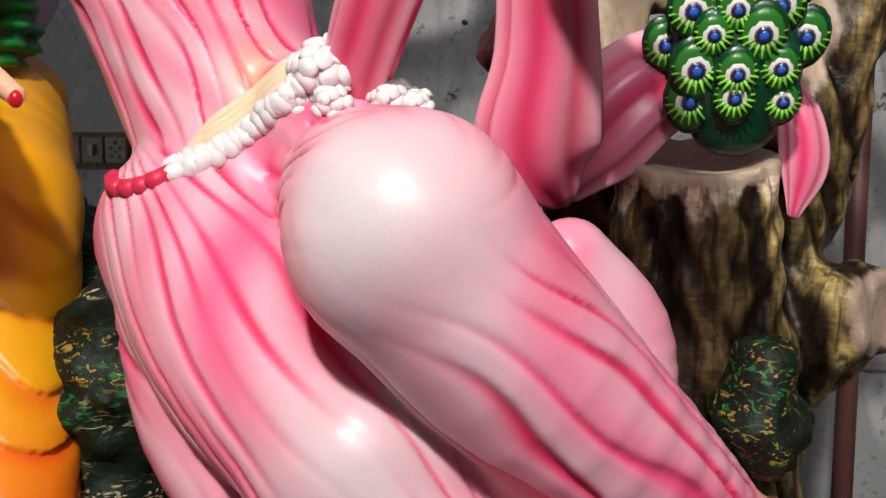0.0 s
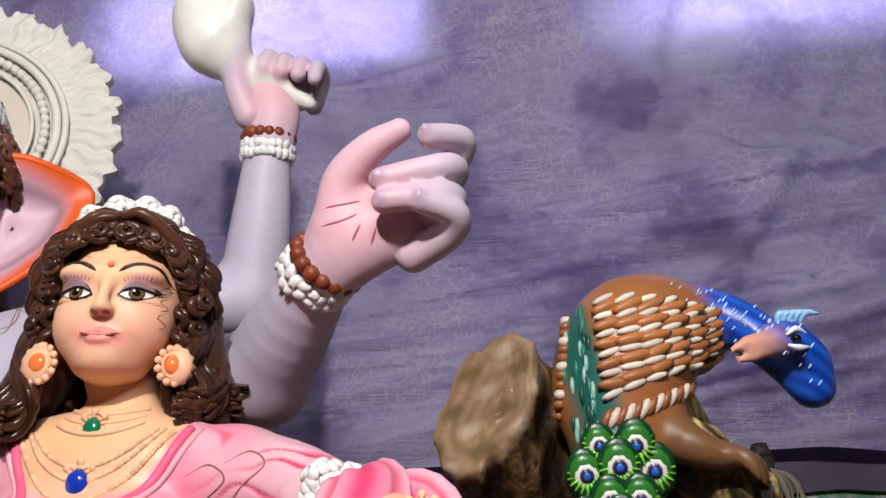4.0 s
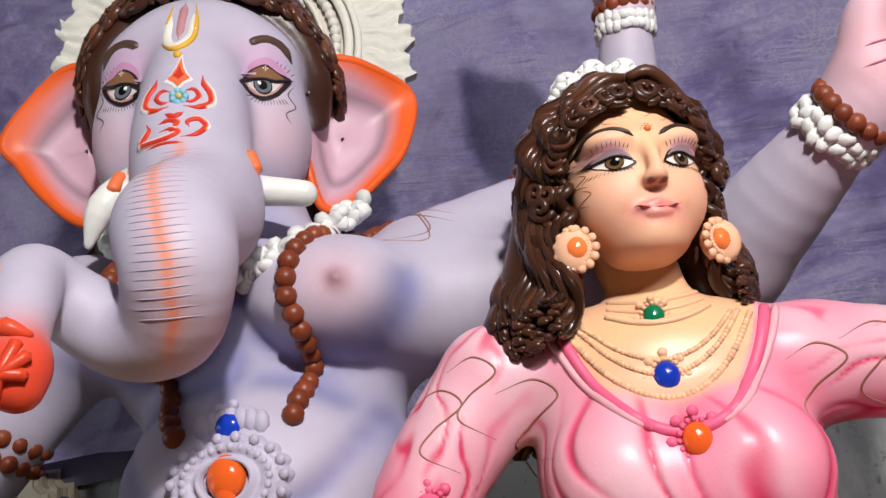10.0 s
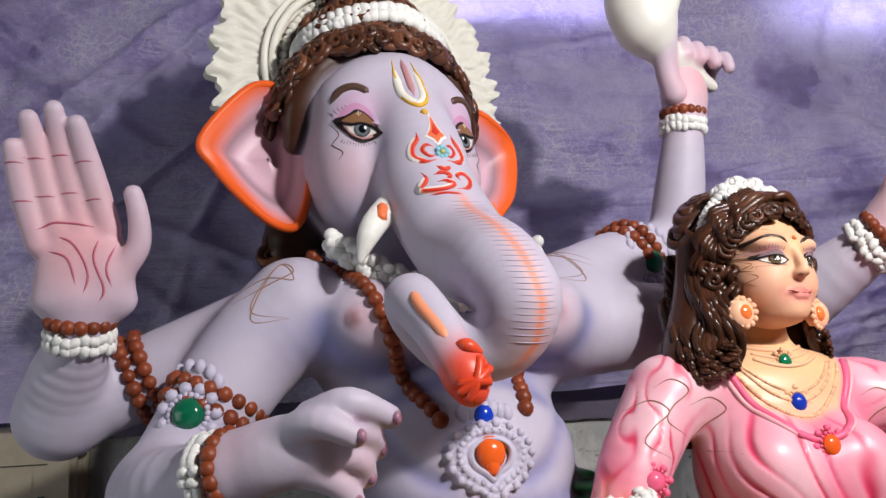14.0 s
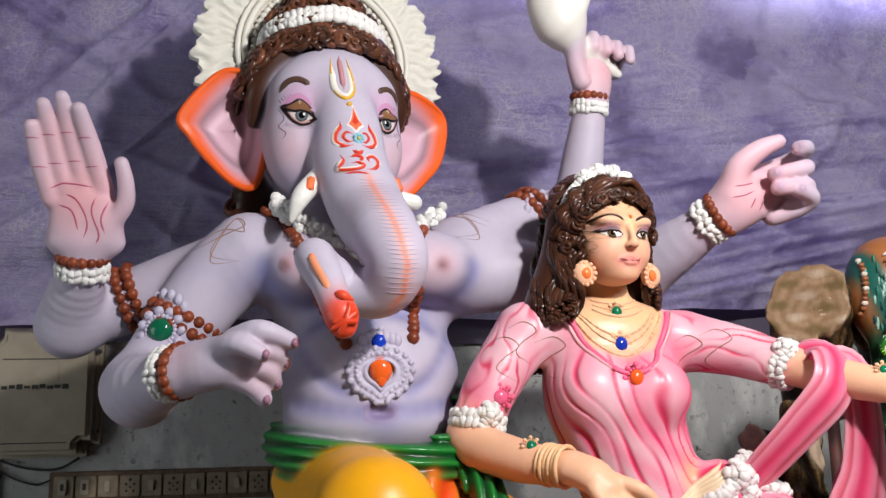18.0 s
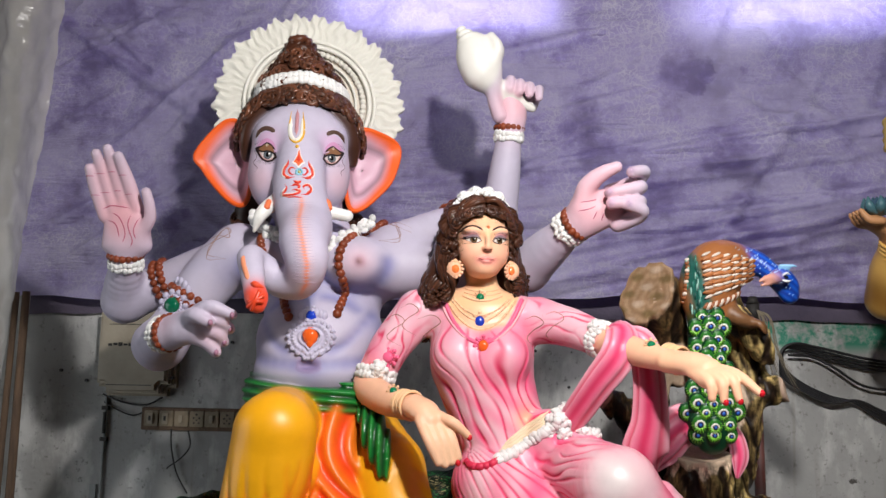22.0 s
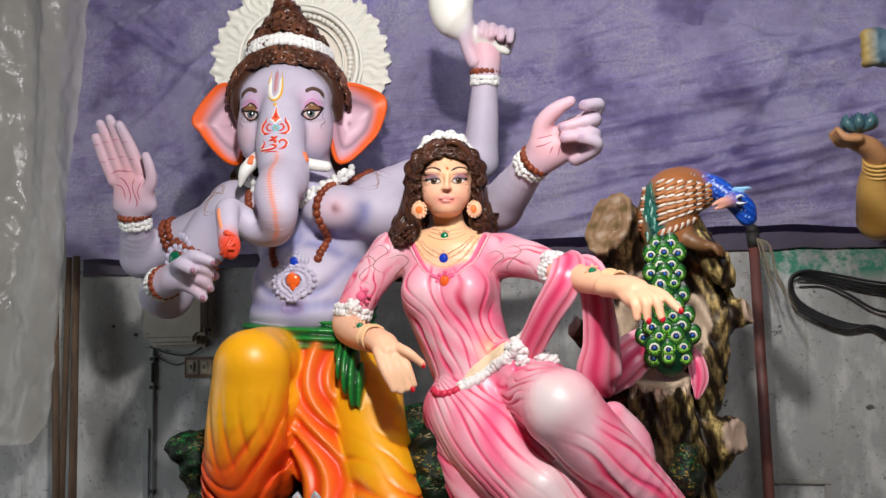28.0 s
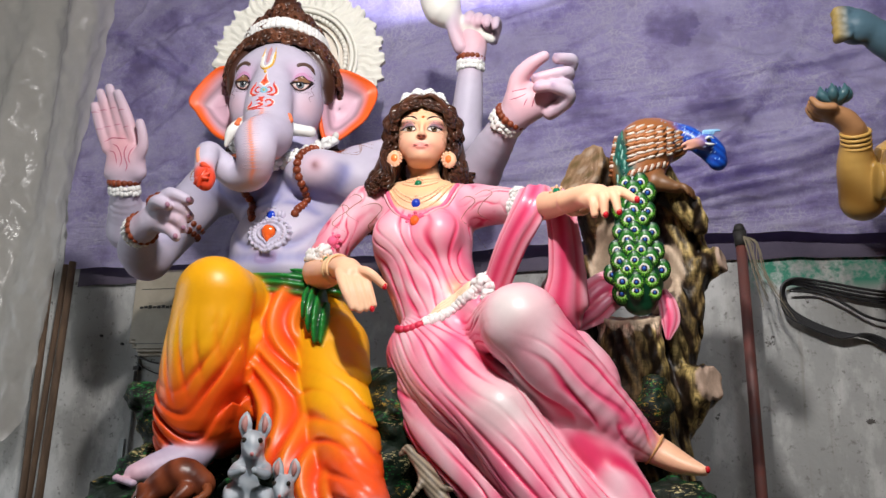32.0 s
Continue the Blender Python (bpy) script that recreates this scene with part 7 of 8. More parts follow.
# earrings
for s in (-1, 1):
    c = W.at(0.106 * s, 0.062, -0.1)
    gem(sk, c, W.f + 0.35 * s * W.r, 0.0165, (0.82, 0.2, 0.05), (0.84, 0.48, 0.3), 13, 1.1)
    sk.ball(c - 0.009 * W.f, (0.029, 0.016, 0.033), (0.84, 0.48, 0.3, 0.45), 14, 8)
    sk.tube([c + vec((0, 0, 0.025)), W.at(0.106 * s, 0.02, -0.05)], 0.007, (0.8, 0.45, 0.25, 0.45), 7, 2)
# necklaces
CREAM = (0.82, 0.5, 0.3)
front = vec((0, 1, 0))
for z, wid, sag, r in ((1.895, 0.062, 0.012, 0.0045), (1.881, 0.066, 0.014, 0.004), (1.868, 0.07, 0.02, 0.005)):
    brush(sk, w, [(-0.62 + x * wid, 1.0, z - sag * (1 - x * x)) for x in np.linspace(-1, 1, 7)], front, r, CREAM, back=0.0, taper=False)
for wid, top, sag, bead in ((0.1, 1.855, 0.06, 0.0038), (0.11, 1.855, 0.08, 0.0042), (0.125, 1.85, 0.108, 0.0048)):
    string_of(sk, w, [(-0.624 + x * wid, 1.15, top - sag * (1 - x * x)) for x in np.linspace(-1, 1, 7)], front, bead, CREAM, lift=0.0, gap=1.35, rough=0.45)
for (x, z, r, col, set_col) in ((-0.627, 1.858, 0.0145, (0.005, 0.17, 0.07), CREAM), (-0.627, 1.772, 0.0175, (0.01, 0.04, 0.42), CREAM), (-0.612, 1.683, 0.019, (0.85, 0.12, 0.02), MID)):
    p = w.meet([(x, 1.0, z)], front)[0]
    gem(sk, p, -front, r, col, set_col, 8, 1.15)
for wid, r, col in ((0.142, 0.0085, MID), (0.158, 0.006, (0.8, 0.4, 0.45))):
    brush(sk, w, [(-0.618 + x * wid, 1.0, 1.695 + 0.158 * abs(x) ** 2.2 + (0 if abs(x) < 0.95 else 0.004)) for x in np.linspace(-1, 1, 11)], front, r, col, back=0.0, taper=False)
# frilled cuffs, bangles, arm stones
petal_ring(sk, (-1.005, 1.255, 1.578), (-0.2, -0.1, -1), 0.066, 26, 0.022)
rose(sk, (-0.985, 1.185, 1.60), (0.1, -1, 0.2), 0.032)
petal_ring(sk, (-0.205, 1.122, 1.712), (0.6, -0.75, -0.25), 0.058, 22, 0.02)
rose(sk, (-0.225, 1.08, 1.755), (-0.2, -1, 0.6), 0.03)
for c, axis, r in (((-0.86, 1.015, 1.48), (0.62, -0.77, -0.06), 0.043), ((0.0, 0.895, 1.645), (0.58, -0.8, -0.2), 0.039)):
    axis = vec(axis) / np.linalg.norm(axis)
    for i in range(6):
        o = vec(c) + axis * (0.011 * (i - 3))
        m = ring_points(o, axis, r + 0.002 * (i % 2) + 0.001 * abs(i - 3), 20)
        sk.tube(np.vstack([m, m[:2]]), 0.0058, (0.8, 0.5, 0.27, 0.45), 7, 1)
for c in ((-0.915, 1.06, 1.495), (-0.07, 0.93, 1.66)):
    p = w.meet([vec(c) + (0, -0.3, 0.03)], front)[0]
    gem(sk, p, (0, -1, 0.2), 0.013, (0.005, 0.16, 0.07), CREAM, 8)
gem(sk, w.meet([(-0.955, 1.0, 1.64)], front)[0], -front, 0.02, MID, MID, 8)
# red belt, cream band, frill and waist roses
brush(sk, w, [(-0.668, 1.0, 1.288), (-0.645, 1.0, 1.275), (-0.6, 1.0, 1.278), (-0.55, 1.0, 1.3)], front, 0.014, (0.62, 0.03, 0.08), back=0.0, taper=False)
for q in (0.0, 0.011, 0.022, 0.033):
    brush(sk, w, [(-0.555, 1.0, 1.315 + 0.3 * q), (-0.5, 1.0, 1.343 + q), (-0.43, 1.0, 1.395 + q), (-0.375, 1.0, 1.435 + q)], front, 0.0085, (0.78, 0.62, 0.42), back=0.0, taper=True, lift=-0.002)
for i in range(34):
    t = i / 33
    p = vec([np.interp(t, (0, 0.4, 0.75, 1), q) for q in ((-0.56, -0.5, -0.43, -0.37), (1.0, 1.0, 1.0, 1.0), (1.298, 1.325, 1.375, 1.415))]) + (0, 0, random.uniform(-.008, .008))
    p = w.meet([p], front)[0]
    sk.ball(p, (0.02, 0.016, 0.014), (*vec(WHITE) * random.uniform(0.88, 1.03), 0.5), 8, 5, np.array(Euler((random.uniform(0, 3), random.uniform(0, 3), 0)).to_matrix()))
for p, r in (((-0.352, 1.115, 1.435), 0.043), ((-0.385, 1.12, 1.402), 0.03), ((-0.325, 1.135, 1.47), 0.028), ((-0.335, 1.11, 1.395), 0.028), ((-0.262, 1.135, 1.398), 0.03), ((-0.228, 1.14, 1.39), 0.024)):
    rose(sk, p, -front + vec((0, 0, 0.4)), r)
# scarf over the left arm


def scarf(pts, widths, flat):
    ridge = lambda a, t: 1 + 0.1 * np.sin(a * 7 + 3 * t)
    sk.tube(pts, widths, lambda t, a: (*mixed(DEEP, mixed(MID, PEARL, np.array(0.35 + 0.4 * math.sin(a * 3 + t))), np.array(0.75 + 0.5 * math.sin(a * 7 + 3 * t))), 0.3), 56, 6, flat, ridge=ridge)


scarf([(-0.19, 1.13, 1.74), (-0.15, 1.02, 1.735), (-0.17, 0.98, 1.65), (-0.235, 1.03, 1.55), (-0.3, 1.12, 1.44), (-0.34, 1.2, 1.36)], [0.03, 0.05, 0.055, 0.05, 0.045, 0.03], ((0.2, -1, 0.2), 0.42))
scarf([(-0.14, 1.08, 1.72), (-0.085, 1.04, 1.70), (-0.06, 1.03, 1.6), (-0.05, 1.06, 1.45), (-0.06, 1.1, 1.33), (-0.03, 1.14, 1.265)], [0.03, 0.05, 0.05, 0.06, 0.075, 0.02], ((0.1, -1, 0), 0.4))
scarf([(-0.04, 1.16, 1.28), (0.0, 1.19, 1.34), (0.06, 1.21, 1.41), (0.13, 1.24, 1.44), (0.2, 1.26, 1.42)], [0.03, 0.065, 0.07, 0.06, 0.04], ((0.1, -1, 0.2), 0.5))
scarf([(0.255, 1.25, 1.42), (0.275, 1.235, 1.375), (0.284, 1.23, 1.31), (0.272, 1.225, 1.245)], [0.02, 0.03, 0.032, 0.008], ((0.3, -1, 0), 0.4))
# gilt scrolls on the sleeves, nails, anklet
for x0, z0 in ((-0.93, 1.76), (-0.88, 1.80), (-0.80, 1.76), (-0.43, 1.76), (-0.36, 1.775)):
    k = random.uniform(0.8, 1.2)
    brush(sk, w, [(x0 - 0.045 * k, 0.9, z0 + 0.02), (x0, 0.9, z0 + 0.035), (x0 + 0.03, 0.9, z0 + 0.01), (x0 - 0.01, 0.9, z0 - 0.02), (x0 - 0.03 * k, 0.9, z0 - 0.05), (x0 + 0.02, 0.9, z0 - 0.08)], front, 0.0016, (0.32, 0.14, 0.09), back=0.0)
for c in ((0.19, 0.628, 1.548), (0.138, 0.66, 1.524), (0.098, 0.668, 1.52), (0.086, 0.682, 1.553), (-0.65, 0.914, 1.385), (-0.685, 0.9, 1.306), (0.362, 0.98, 0.806)):
    sk.ball(c, (0.009, 0.008, 0.011), (0.55, 0.01, 0.02, 0.25), 8, 6)
m = ring_points((0.21, 1.055, 0.868), (0.8, 0.1, -0.5), 0.05, 24)
sk.tube(np.vstack([m, m[:2]]), 0.005, (0.6, 0.3, 0.12, 0.45), 6, 1)
sk.object("seated_woman_statue", PAINT, "seated woman statue in a pearly pink sari with flower band", "statue")

# ---- tree stump ----
BARK_D, BARK_L, OLIVE = (0.016, 0.009, 0.005), (0.15, 0.085, 0.035), (0.43, 0.32, 0.12)
CUT = (0.46, 0.33, 0.25)


def bark_wave(P):
    a = np.arctan2(P[..., 1] - 1.45, P[..., 0] - 0.2)
    return crease(P, (0.9, 0.3, 0.25), 75, 1.8, 240) * 0.7 + 0.3 * np.sin(P[..., 2] * 70 + 4 * np.sin(P[..., 0] * 40))


def bark(P):
    w = bark_wave(P)
    tint = 0.65 + 0.35 * np.sin(P[:, 2] * 9 + P[:, 0] * 13)
    c = mixed(BARK_D, BARK_L, (w + 0.1) * 0.75)
    return mixed_rows(c, OLIVE, np.clip((w - 0.05) * 1.4, 0, 1) * tint * np.clip((P[:, 0] - 0.1) * 6, 0.15, 1))


def stump_bark(P):
    """Bark with a ragged pale sapwood lip at the broken top."""
    a = np.arctan2(P[:, 1] - 1.25, P[:, 0] - 0.145)
    lip = np.clip((P[:, 2] - 1.262 - 0.018 * np.sin(a * 5) - 0.010 * np.sin(a * 13 + 1)) * 150, 0, 1)
    return mixed_rows(bark(P), (0.55, 0.42, 0.30), lip)


def bark_material():
    """Painted bark: the brushed ground with dark gaps and ochre strokes along the grain."""
    m = material("painted_bark", attribute=True, scale=9.0, vary=0.3, bump=0.25, bump_scale=90, spec=0.25)
    t = m.node_tree
    n, l = t.nodes, t.links
    p = n["Principled BSDF"]
    base = p.inputs["Base Color"].links[0].from_socket
    where = n.new("ShaderNodeTexCoord")
    grain = n.new("ShaderNodeMapRange")
    for i, v in enumerate((0.47, 0.52, 1.0, 0.12)):
        grain.inputs[1 + i].default_value = v
    l.new(p.inputs["Roughness"].links[0].from_socket, grain.inputs[0])
    for stretch, scale, lo, hi, dim, lit in (((1, 1, 0.22), 60, 0.38, 0.62, 0.35, 1.6), ((0.5, 0.5, 1.3), 90, 0.35, 0.6, 0.7, 1.2)):
        place, a, r, mx = n.new("ShaderNodeMapping"), n.new("ShaderNodeTexNoise"), n.new("ShaderNodeMapRange"), n.new("ShaderNodeMix")
        place.inputs["Scale"].default_value = stretch
        l.new(where.outputs["Object"], place.inputs[0]), l.new(place.outputs[0], a.inputs[0])
        a.inputs["Scale"].default_value, a.inputs["Detail"].default_value, a.inputs["Distortion"].default_value = scale, 3, 0.8
        for i, v in enumerate((lo, hi, dim, lit)):
            r.inputs[1 + i].default_value = v
        mx.data_type, mx.blend_type = "RGBA", "MULTIPLY"
        l.new(grain.outputs[0], mx.inputs[0])
        l.new(a.outputs[0], r.inputs[0]), l.new(base, mx.inputs[6]), l.new(r.outputs[0], mx.inputs[7])
        base = mx.outputs[2]
    l.new(base, p.inputs["Base Color"])
    return m


def sawn(P):
    """Pale sawn wood: crooked growth rings, brown smears and chalky highlights."""
    d = P - vec((0.005, 1.29, 1.885))
    r = np.sqrt((d ** 2).sum(-1)) + 0.006 * np.sin(np.arctan2(d[:, 2], d[:, 0] - d[:, 1]) * 5)
    c = mixed((0.25, 0.15, 0.08), (0.33, 0.22, 0.13), 0.55 + 0.5 * np.sin(r * 190))
    smear = np.sin(P[:, 0] * 41 + P[:, 2] * 29) * np.sin(P[:, 2] * 63 - P[:, 0] * 25)
    return mixed_rows(mixed_rows(c, (0.13, 0.09, 0.03), np.clip(smear * 1.3 - 0.35, 0, 0.8)), (0.56, 0.45, 0.34), np.clip(-smear * 1.3 - 0.55, 0, 0.6))


t = Clay(0.007)
K = dict(rough=0.45, fold=lambda P: 0.012 * bark_wave(P))
t.limb([(0.15, 1.4, 0.3), (0.17, 1.42, 0.8), (0.19, 1.41, 1.08)], [0.21, 0.17, 0.13], bark, 0.04, **K)
t.limb([(0.2, 1.42, 1.0), (0.29, 1.42, 1.3), (0.345, 1.42, 1.53), (0.33, 1.41, 1.72), (0.25, 1.4, 1.87)], [0.12, 0.1, 0.085, 0.08, 0.09], bark, 0.04, **K)
t.limb([(0.12, 1.44, 1.0), (0.0, 1.46, 1.25), (0.02, 1.46, 1.5), (0.06, 1.45, 1.68)], [0.12, 0.085, 0.06, 0.07], bark, 0.03, **K)
t.limb([(0.12, 1.46, 1.62), (0.06, 1.42, 1.74), (0.01, 1.34, 1.86), (-0.065, 1.235, 1.95)], [0.07, 0.095, 0.11, 0.11], bark, 0.03, **K)
t.limb([(0.02, 1.46, 1.3), (-0.06, 1.44, 1.42), (-0.14, 1.42, 1.5)], [0.06, 0.05, 0.045], bark, 0.02, **K)
t.limb([(0.2, 1.4, 0.95), (0.29, 1.38, 1.02), (0.37, 1.33, 1.1)], [0.11, 0.085, 0.075], bark, 0.03, **K)
t.limb([(0.33, 1.41, 1.48), (0.40, 1.38, 1.53), (0.47, 1.34, 1.55)], [0.06, 0.05, 0.042], bark, 0.025, **K)
t.limb([(0.15, 1.28, 0.75), (0.15, 1.27, 1.05), (0.145, 1.25, 1.33)], [0.15, 0.12, 0.105], stump_bark, 0.04, **K)
t.limb([(0.3, 1.3, 1.8), (0.36, 1.27, 1.74), (0.4, 1.29, 1.66)], [0.05, 0.045, 0.03], bark, 0.02, **K)
# sawn faces
t.egg((-0.36, 0.975, 2.03), (0.5, 0.5, 0.5), sawn, 0.006, rough=0.55, cut=True)
t.egg((0.145, 1.18, 1.52), (0.22, 0.26, 0.22), (0.55, 0.42, 0.30), 0.008, rough=0.55, cut=True)
t.egg((0.57, 1.13, 1.13), (0.23, 0.23, 0.23), CUT, 0.006, rough=0.55, cut=True)
t.egg((0.378, 1.325, 1.105), (0.018, 0.03, 0.026), (0.05, 0.025, 0.015), 0.006, rough=0.55, cut=True)
t.egg((0.58, 1.29, 1.575), (0.115, 0.115, 0.115), CUT, 0.005, rough=0.55, cut=True)
t.egg((-0.3, 1.36, 1.58), (0.16, 0.16, 0.16), CUT, 0.005, rough=0.55, cut=True)
sk = Skin()
t.skin(sk)
for c, way, r in (((0.368, 1.327, 1.105), (0.7, -0.7, 0.1), 0.05), ((0.005, 1.29, 1.885), (-0.72, -0.62, 0.3), 0.06)):
    for q, tint in ((1.0, 0.8), (0.72, 1.15), (0.45, 0.75)):
        m = ring_points(c, way, r * q, 26, r * q * 0.8)
        m = m + np.array([[random.uniform(-.003, .003) for _ in range(3)] for _ in m])
        sk.tube(np.vstack([m, m[:2]]), 0.0035, (*vec(CUT) * tint, 0.5), 5, 1)
sk.object("tree_stump", bark_material(), "dark moulded tree stump with sawn pale branch ends", "tree stump")

# ---- peacock ----
pk = Clay(0.0075)
BROWN, TEAL = (0.3, 0.11, 0.035), (0.01, 0.09, 0.07)
pk.limb([(0.31, 1.31, 2.0), (0.235, 1.28, 1.985), (0.195, 1.26, 1.90), (0.19, 1.24, 1.82)], [0.07, 0.1, 0.095, 0.07], lambda P: mixed(TEAL, BROWN, (np.abs(P[:, 0] - 0.142 + 0.25 * (P[:, 2] - 1.9)) - 0.02) * 40), 0.03, 0.35, wide=((1, 0, 0), 1.1))
pk.limb([(0.178, 1.23, 1.84), (0.168, 1.2, 1.7), (0.172, 1.19, 1.57), (0.18, 1.19, 1.46), (0.185, 1.2, 1.385)], [0.06, 0.062, 0.07, 0.088, 0.062], (0.004, 0.05, 0.02), 0.02, 0.3, wide=((0, 1, 0), 0.8))
BLUE_N = lambda P: mixed((0.005, 0.03, 0.28), (0.01, 0.1, 0.55), 0.5 + 0.5 * np.sin(P[:, 2] * 260 + P[:, 0] * 190))
pk.limb([(0.3, 1.30, 2.02), (0.37, 1.27, 2.005), (0.43, 1.25, 1.95), (0.475, 1.235, 1.885)], [0.055, 0.042, 0.036, 0.032], BLUE_N, 0.02, 0.3)
pk.limb([(0.475, 1.235, 1.885), (0.475, 1.215, 1.915), (0.445, 1.2, 1.945), (0.42, 1.19, 1.945)], [0.03, 0.028, 0.03, 0.028], BLUE_N, 0.01, 0.3)
pk.limb([(0.41, 1.18, 1.94), (0.375, 1.165, 1.935), (0.345, 1.155, 1.922)], [0.018, 0.012, 0.004], (0.62, 0.3, 0.22), 0.006, 0.4)
pk.limb([(0.41, 1.18, 1.932), (0.38, 1.168, 1.918), (0.355, 1.16, 1.908)], [0.013, 0.010, 0.004], (0.62, 0.3, 0.22), 0.004, 0.4)
pk.limb([(0.24, 1.25, 1.84), (0.28, 1.2, 1.8), (0.33, 1.2, 1.78)], [0.045, 0.03, 0.02], (0.16, 0.075, 0.03), 0.02, 0.45)
for i in range(3):
    pk.limb([(0.32, 1.2, 1.785), (0.35 + 0.01 * i, 1.175 + 0.02 * i, 1.775), (0.365 + 0.012 * i, 1.17 + 0.03 * i, 1.745)], [0.015, 0.013, 0.006], (0.16, 0.075, 0.03), 0.008, 0.45)
sk = Skin()
pk.skin(sk)
front = vec((0, 1, 0))
# wing rows of moulded feathers
for row in range(6):
    x = 0.178 + 0.031 * row
    for j in range(11):
        z = 1.87 + 0.0155 * j + 0.012 * row - 0.0016 * row * j
        q = pk.meet([(x + 0.004 * (j % 2), 1.0, z)], front, 0.6)[0]
        if q[1] > 1.5:
            continue
        c = (0.66, 0.58, 0.5) if j % 2 == 0 else (0.36, 0.13, 0.04)
        sk.ball(q, (0.021, 0.006, 0.0058) if j % 2 == 0 else (0.03, 0.0075, 0.0088), (*vec(c) * random.uniform(0.8, 1.15), 0.4), 8, 5, np.array(Euler((0.2, -0.3 + random.uniform(-.15, .15), 0.15)).to_matrix()))
for j in range(17):
    a = j / 16
    q = pk.meet([(0.165 + 0.175 * a, 1.0, 1.835 + 0.075 * a ** 1.5)], front, 0.6)[0]
    if q[1] < 1.5:
        sk.ball(q, (0.007, 0.008, 0.017), (*vec((0.6, 0.5, 0.42) if j % 2 else (0.25, 0.08, 0.025)), 0.4), 7, 5, np.array(Euler((0, 0.5, 0)).to_matrix()))
for j in range(13):
    q = pk.meet([(0.098 + 0.002 * j, 1.0, 1.84 + 0.014 * j)], front, 0.6)[0]
    if q[1] < 1.5:
        sk.ball(q, (0.012, 0.008, 0.008), (*vec((0.6, 0.5, 0.42) if j % 3 == 0 else (0.25, 0.08, 0.025)), 0.4), 7, 5)
for j in range(40):
    q = pk.meet([(0.132 + random.uniform(-.022, .022) - 0.06 * (j / 40 - 0.4) * 0.3, 1.0, 1.80 + 0.24 * j / 40)], front, 0.6)[0]
    if q[1] < 1.5:
        sk.ball(q, (0.004, 0.004, 0.014), (*vec(random.choice(((0.02, 0.16, 0.12), (0.25, 0.45, 0.38), (0.005, 0.05, 0.04)))), 0.35), 6, 4)
# eyed train feathers
for row in range(12):
    z = 1.80 - 0.037 * row
    half = np.interp(z, (1.38, 1.46, 1.57, 1.7, 1.85), (0.05, 0.085, 0.06, 0.045, 0.04))
    n = max(2, int(half * 2 / 0.042))
    for i in range(n + row % 2):
        x = 0.177 + half * (-1 + 2 * (i + 0.5 - 0.5 * (row % 2)) / n)
        q = pk.meet([(x, 0.9, z)], front, 0.8)[0]
        if q[1] > 1.35:
            continue
        s = 0.025 * random.uniform(0.8, 1.12)
        q = q + (random.uniform(-.006, .006), 0, random.uniform(-.006, .006))
        tip = np.array(Euler((0.35, (x - 0.19) * 3, 0)).to_matrix())
        sk.ball(q + (0, 0.002, 0), (s * 1.2, 0.009, s * 1.6), (0.004, 0.045, 0.015, 0.3), 12, 8, tip)
        sk.ball(q - (0, 0.003, 0.002), (s * 0.98, 0.009, s * 1.3), (0.025, 0.16, 0.02, 0.3), 12, 8, tip)
        for b in range(13):
            a = -0.5 + (math.pi + 1.0) * b / 12
            d = vec((math.cos(a), 0, -math.sin(a)))
            sk.tube([q + s * 0.5 * d - (0, 0.009, 0), q + s * 1.08 * d - (0, 0.006, 0)], [0.0022, 0.0016], (*vec((0.22, 0.6, 0.05)) * random.uniform(0.5, 1.25), 0.35), 5, 1)
        for r, dy, col in ((0.7, 0.0085, (0.72, 0.72, 0.66)), (0.46, 0.0105, (0.16, 0.12, 0.1)), (0.38, 0.0118, (0.015, 0.02, 0.09)), (0.24, 0.0132, (0.03, 0.12, 0.5))):
            sk.ball(q - (0, dy, 0.003), (s * r, 0.004, s * r * 1.1), (*col, 0.25), 12, 6, tip)
        sk.tube([q - (0, 0.013, -s * 0.2), q - (0, 0.010, -s * 1.5)], [0.003, 0.001], (0.4, 0.5, 0.6, 0.3), 5, 1)
# neck flecks, crest and eye
for i in range(60):
    t0 = random.random()
    c = spline([(0.3, 1.30, 2.02), (0.37, 1.27, 2.005), (0.43, 1.25, 1.95), (0.475, 1.235, 1.885)], 10)[int(t0 * 29)]
    q = pk.meet([c + (random.uniform(-.02, .02), -0.2, random.uniform(-.03, .03))], front, 0.3)[0]
    sk.ball(q, (0.0015, 0.0015, 0.006), (0.4, 0.6, 0.85, 0.3), 5, 4, np.array(Euler((0, 0.7, 0)).to_matrix()))
for i in range(5):
    sk.tube([(0.425 + 0.008 * i, 1.185, 1.968), (0.43 + 0.009 * i, 1.18, 1.982), (0.445 + 0.01 * i, 1.18, 1.98)], [0.004, 0.006, 0.002], (0.25, 0.5, 0.75, 0.3), 6, 3)
sk.tube([(0.43, 1.163, 1.945), (0.445, 1.168, 1.955), (0.462, 1.178, 1.95)], [0.002, 0.005, 0.002], (0.75, 0.78, 0.8, 0.3), 6, 3)
sk.tube([(0.43, 1.163, 1.93), (0.445, 1.166, 1.926), (0.462, 1.178, 1.93)], [0.002, 0.005, 0.002], (0.75, 0.78, 0.8, 0.3), 6, 3)
sk.ball((0.443, 1.166, 1.941), (0.008, 0.005, 0.006), (0.005, 0.005, 0.006, 0.15), 8, 6)
sk.object("peacock_statue", PAINT, "painted peacock figure with blue neck and eyed green train", "peacock figure")

# ---- mossy rock base ----


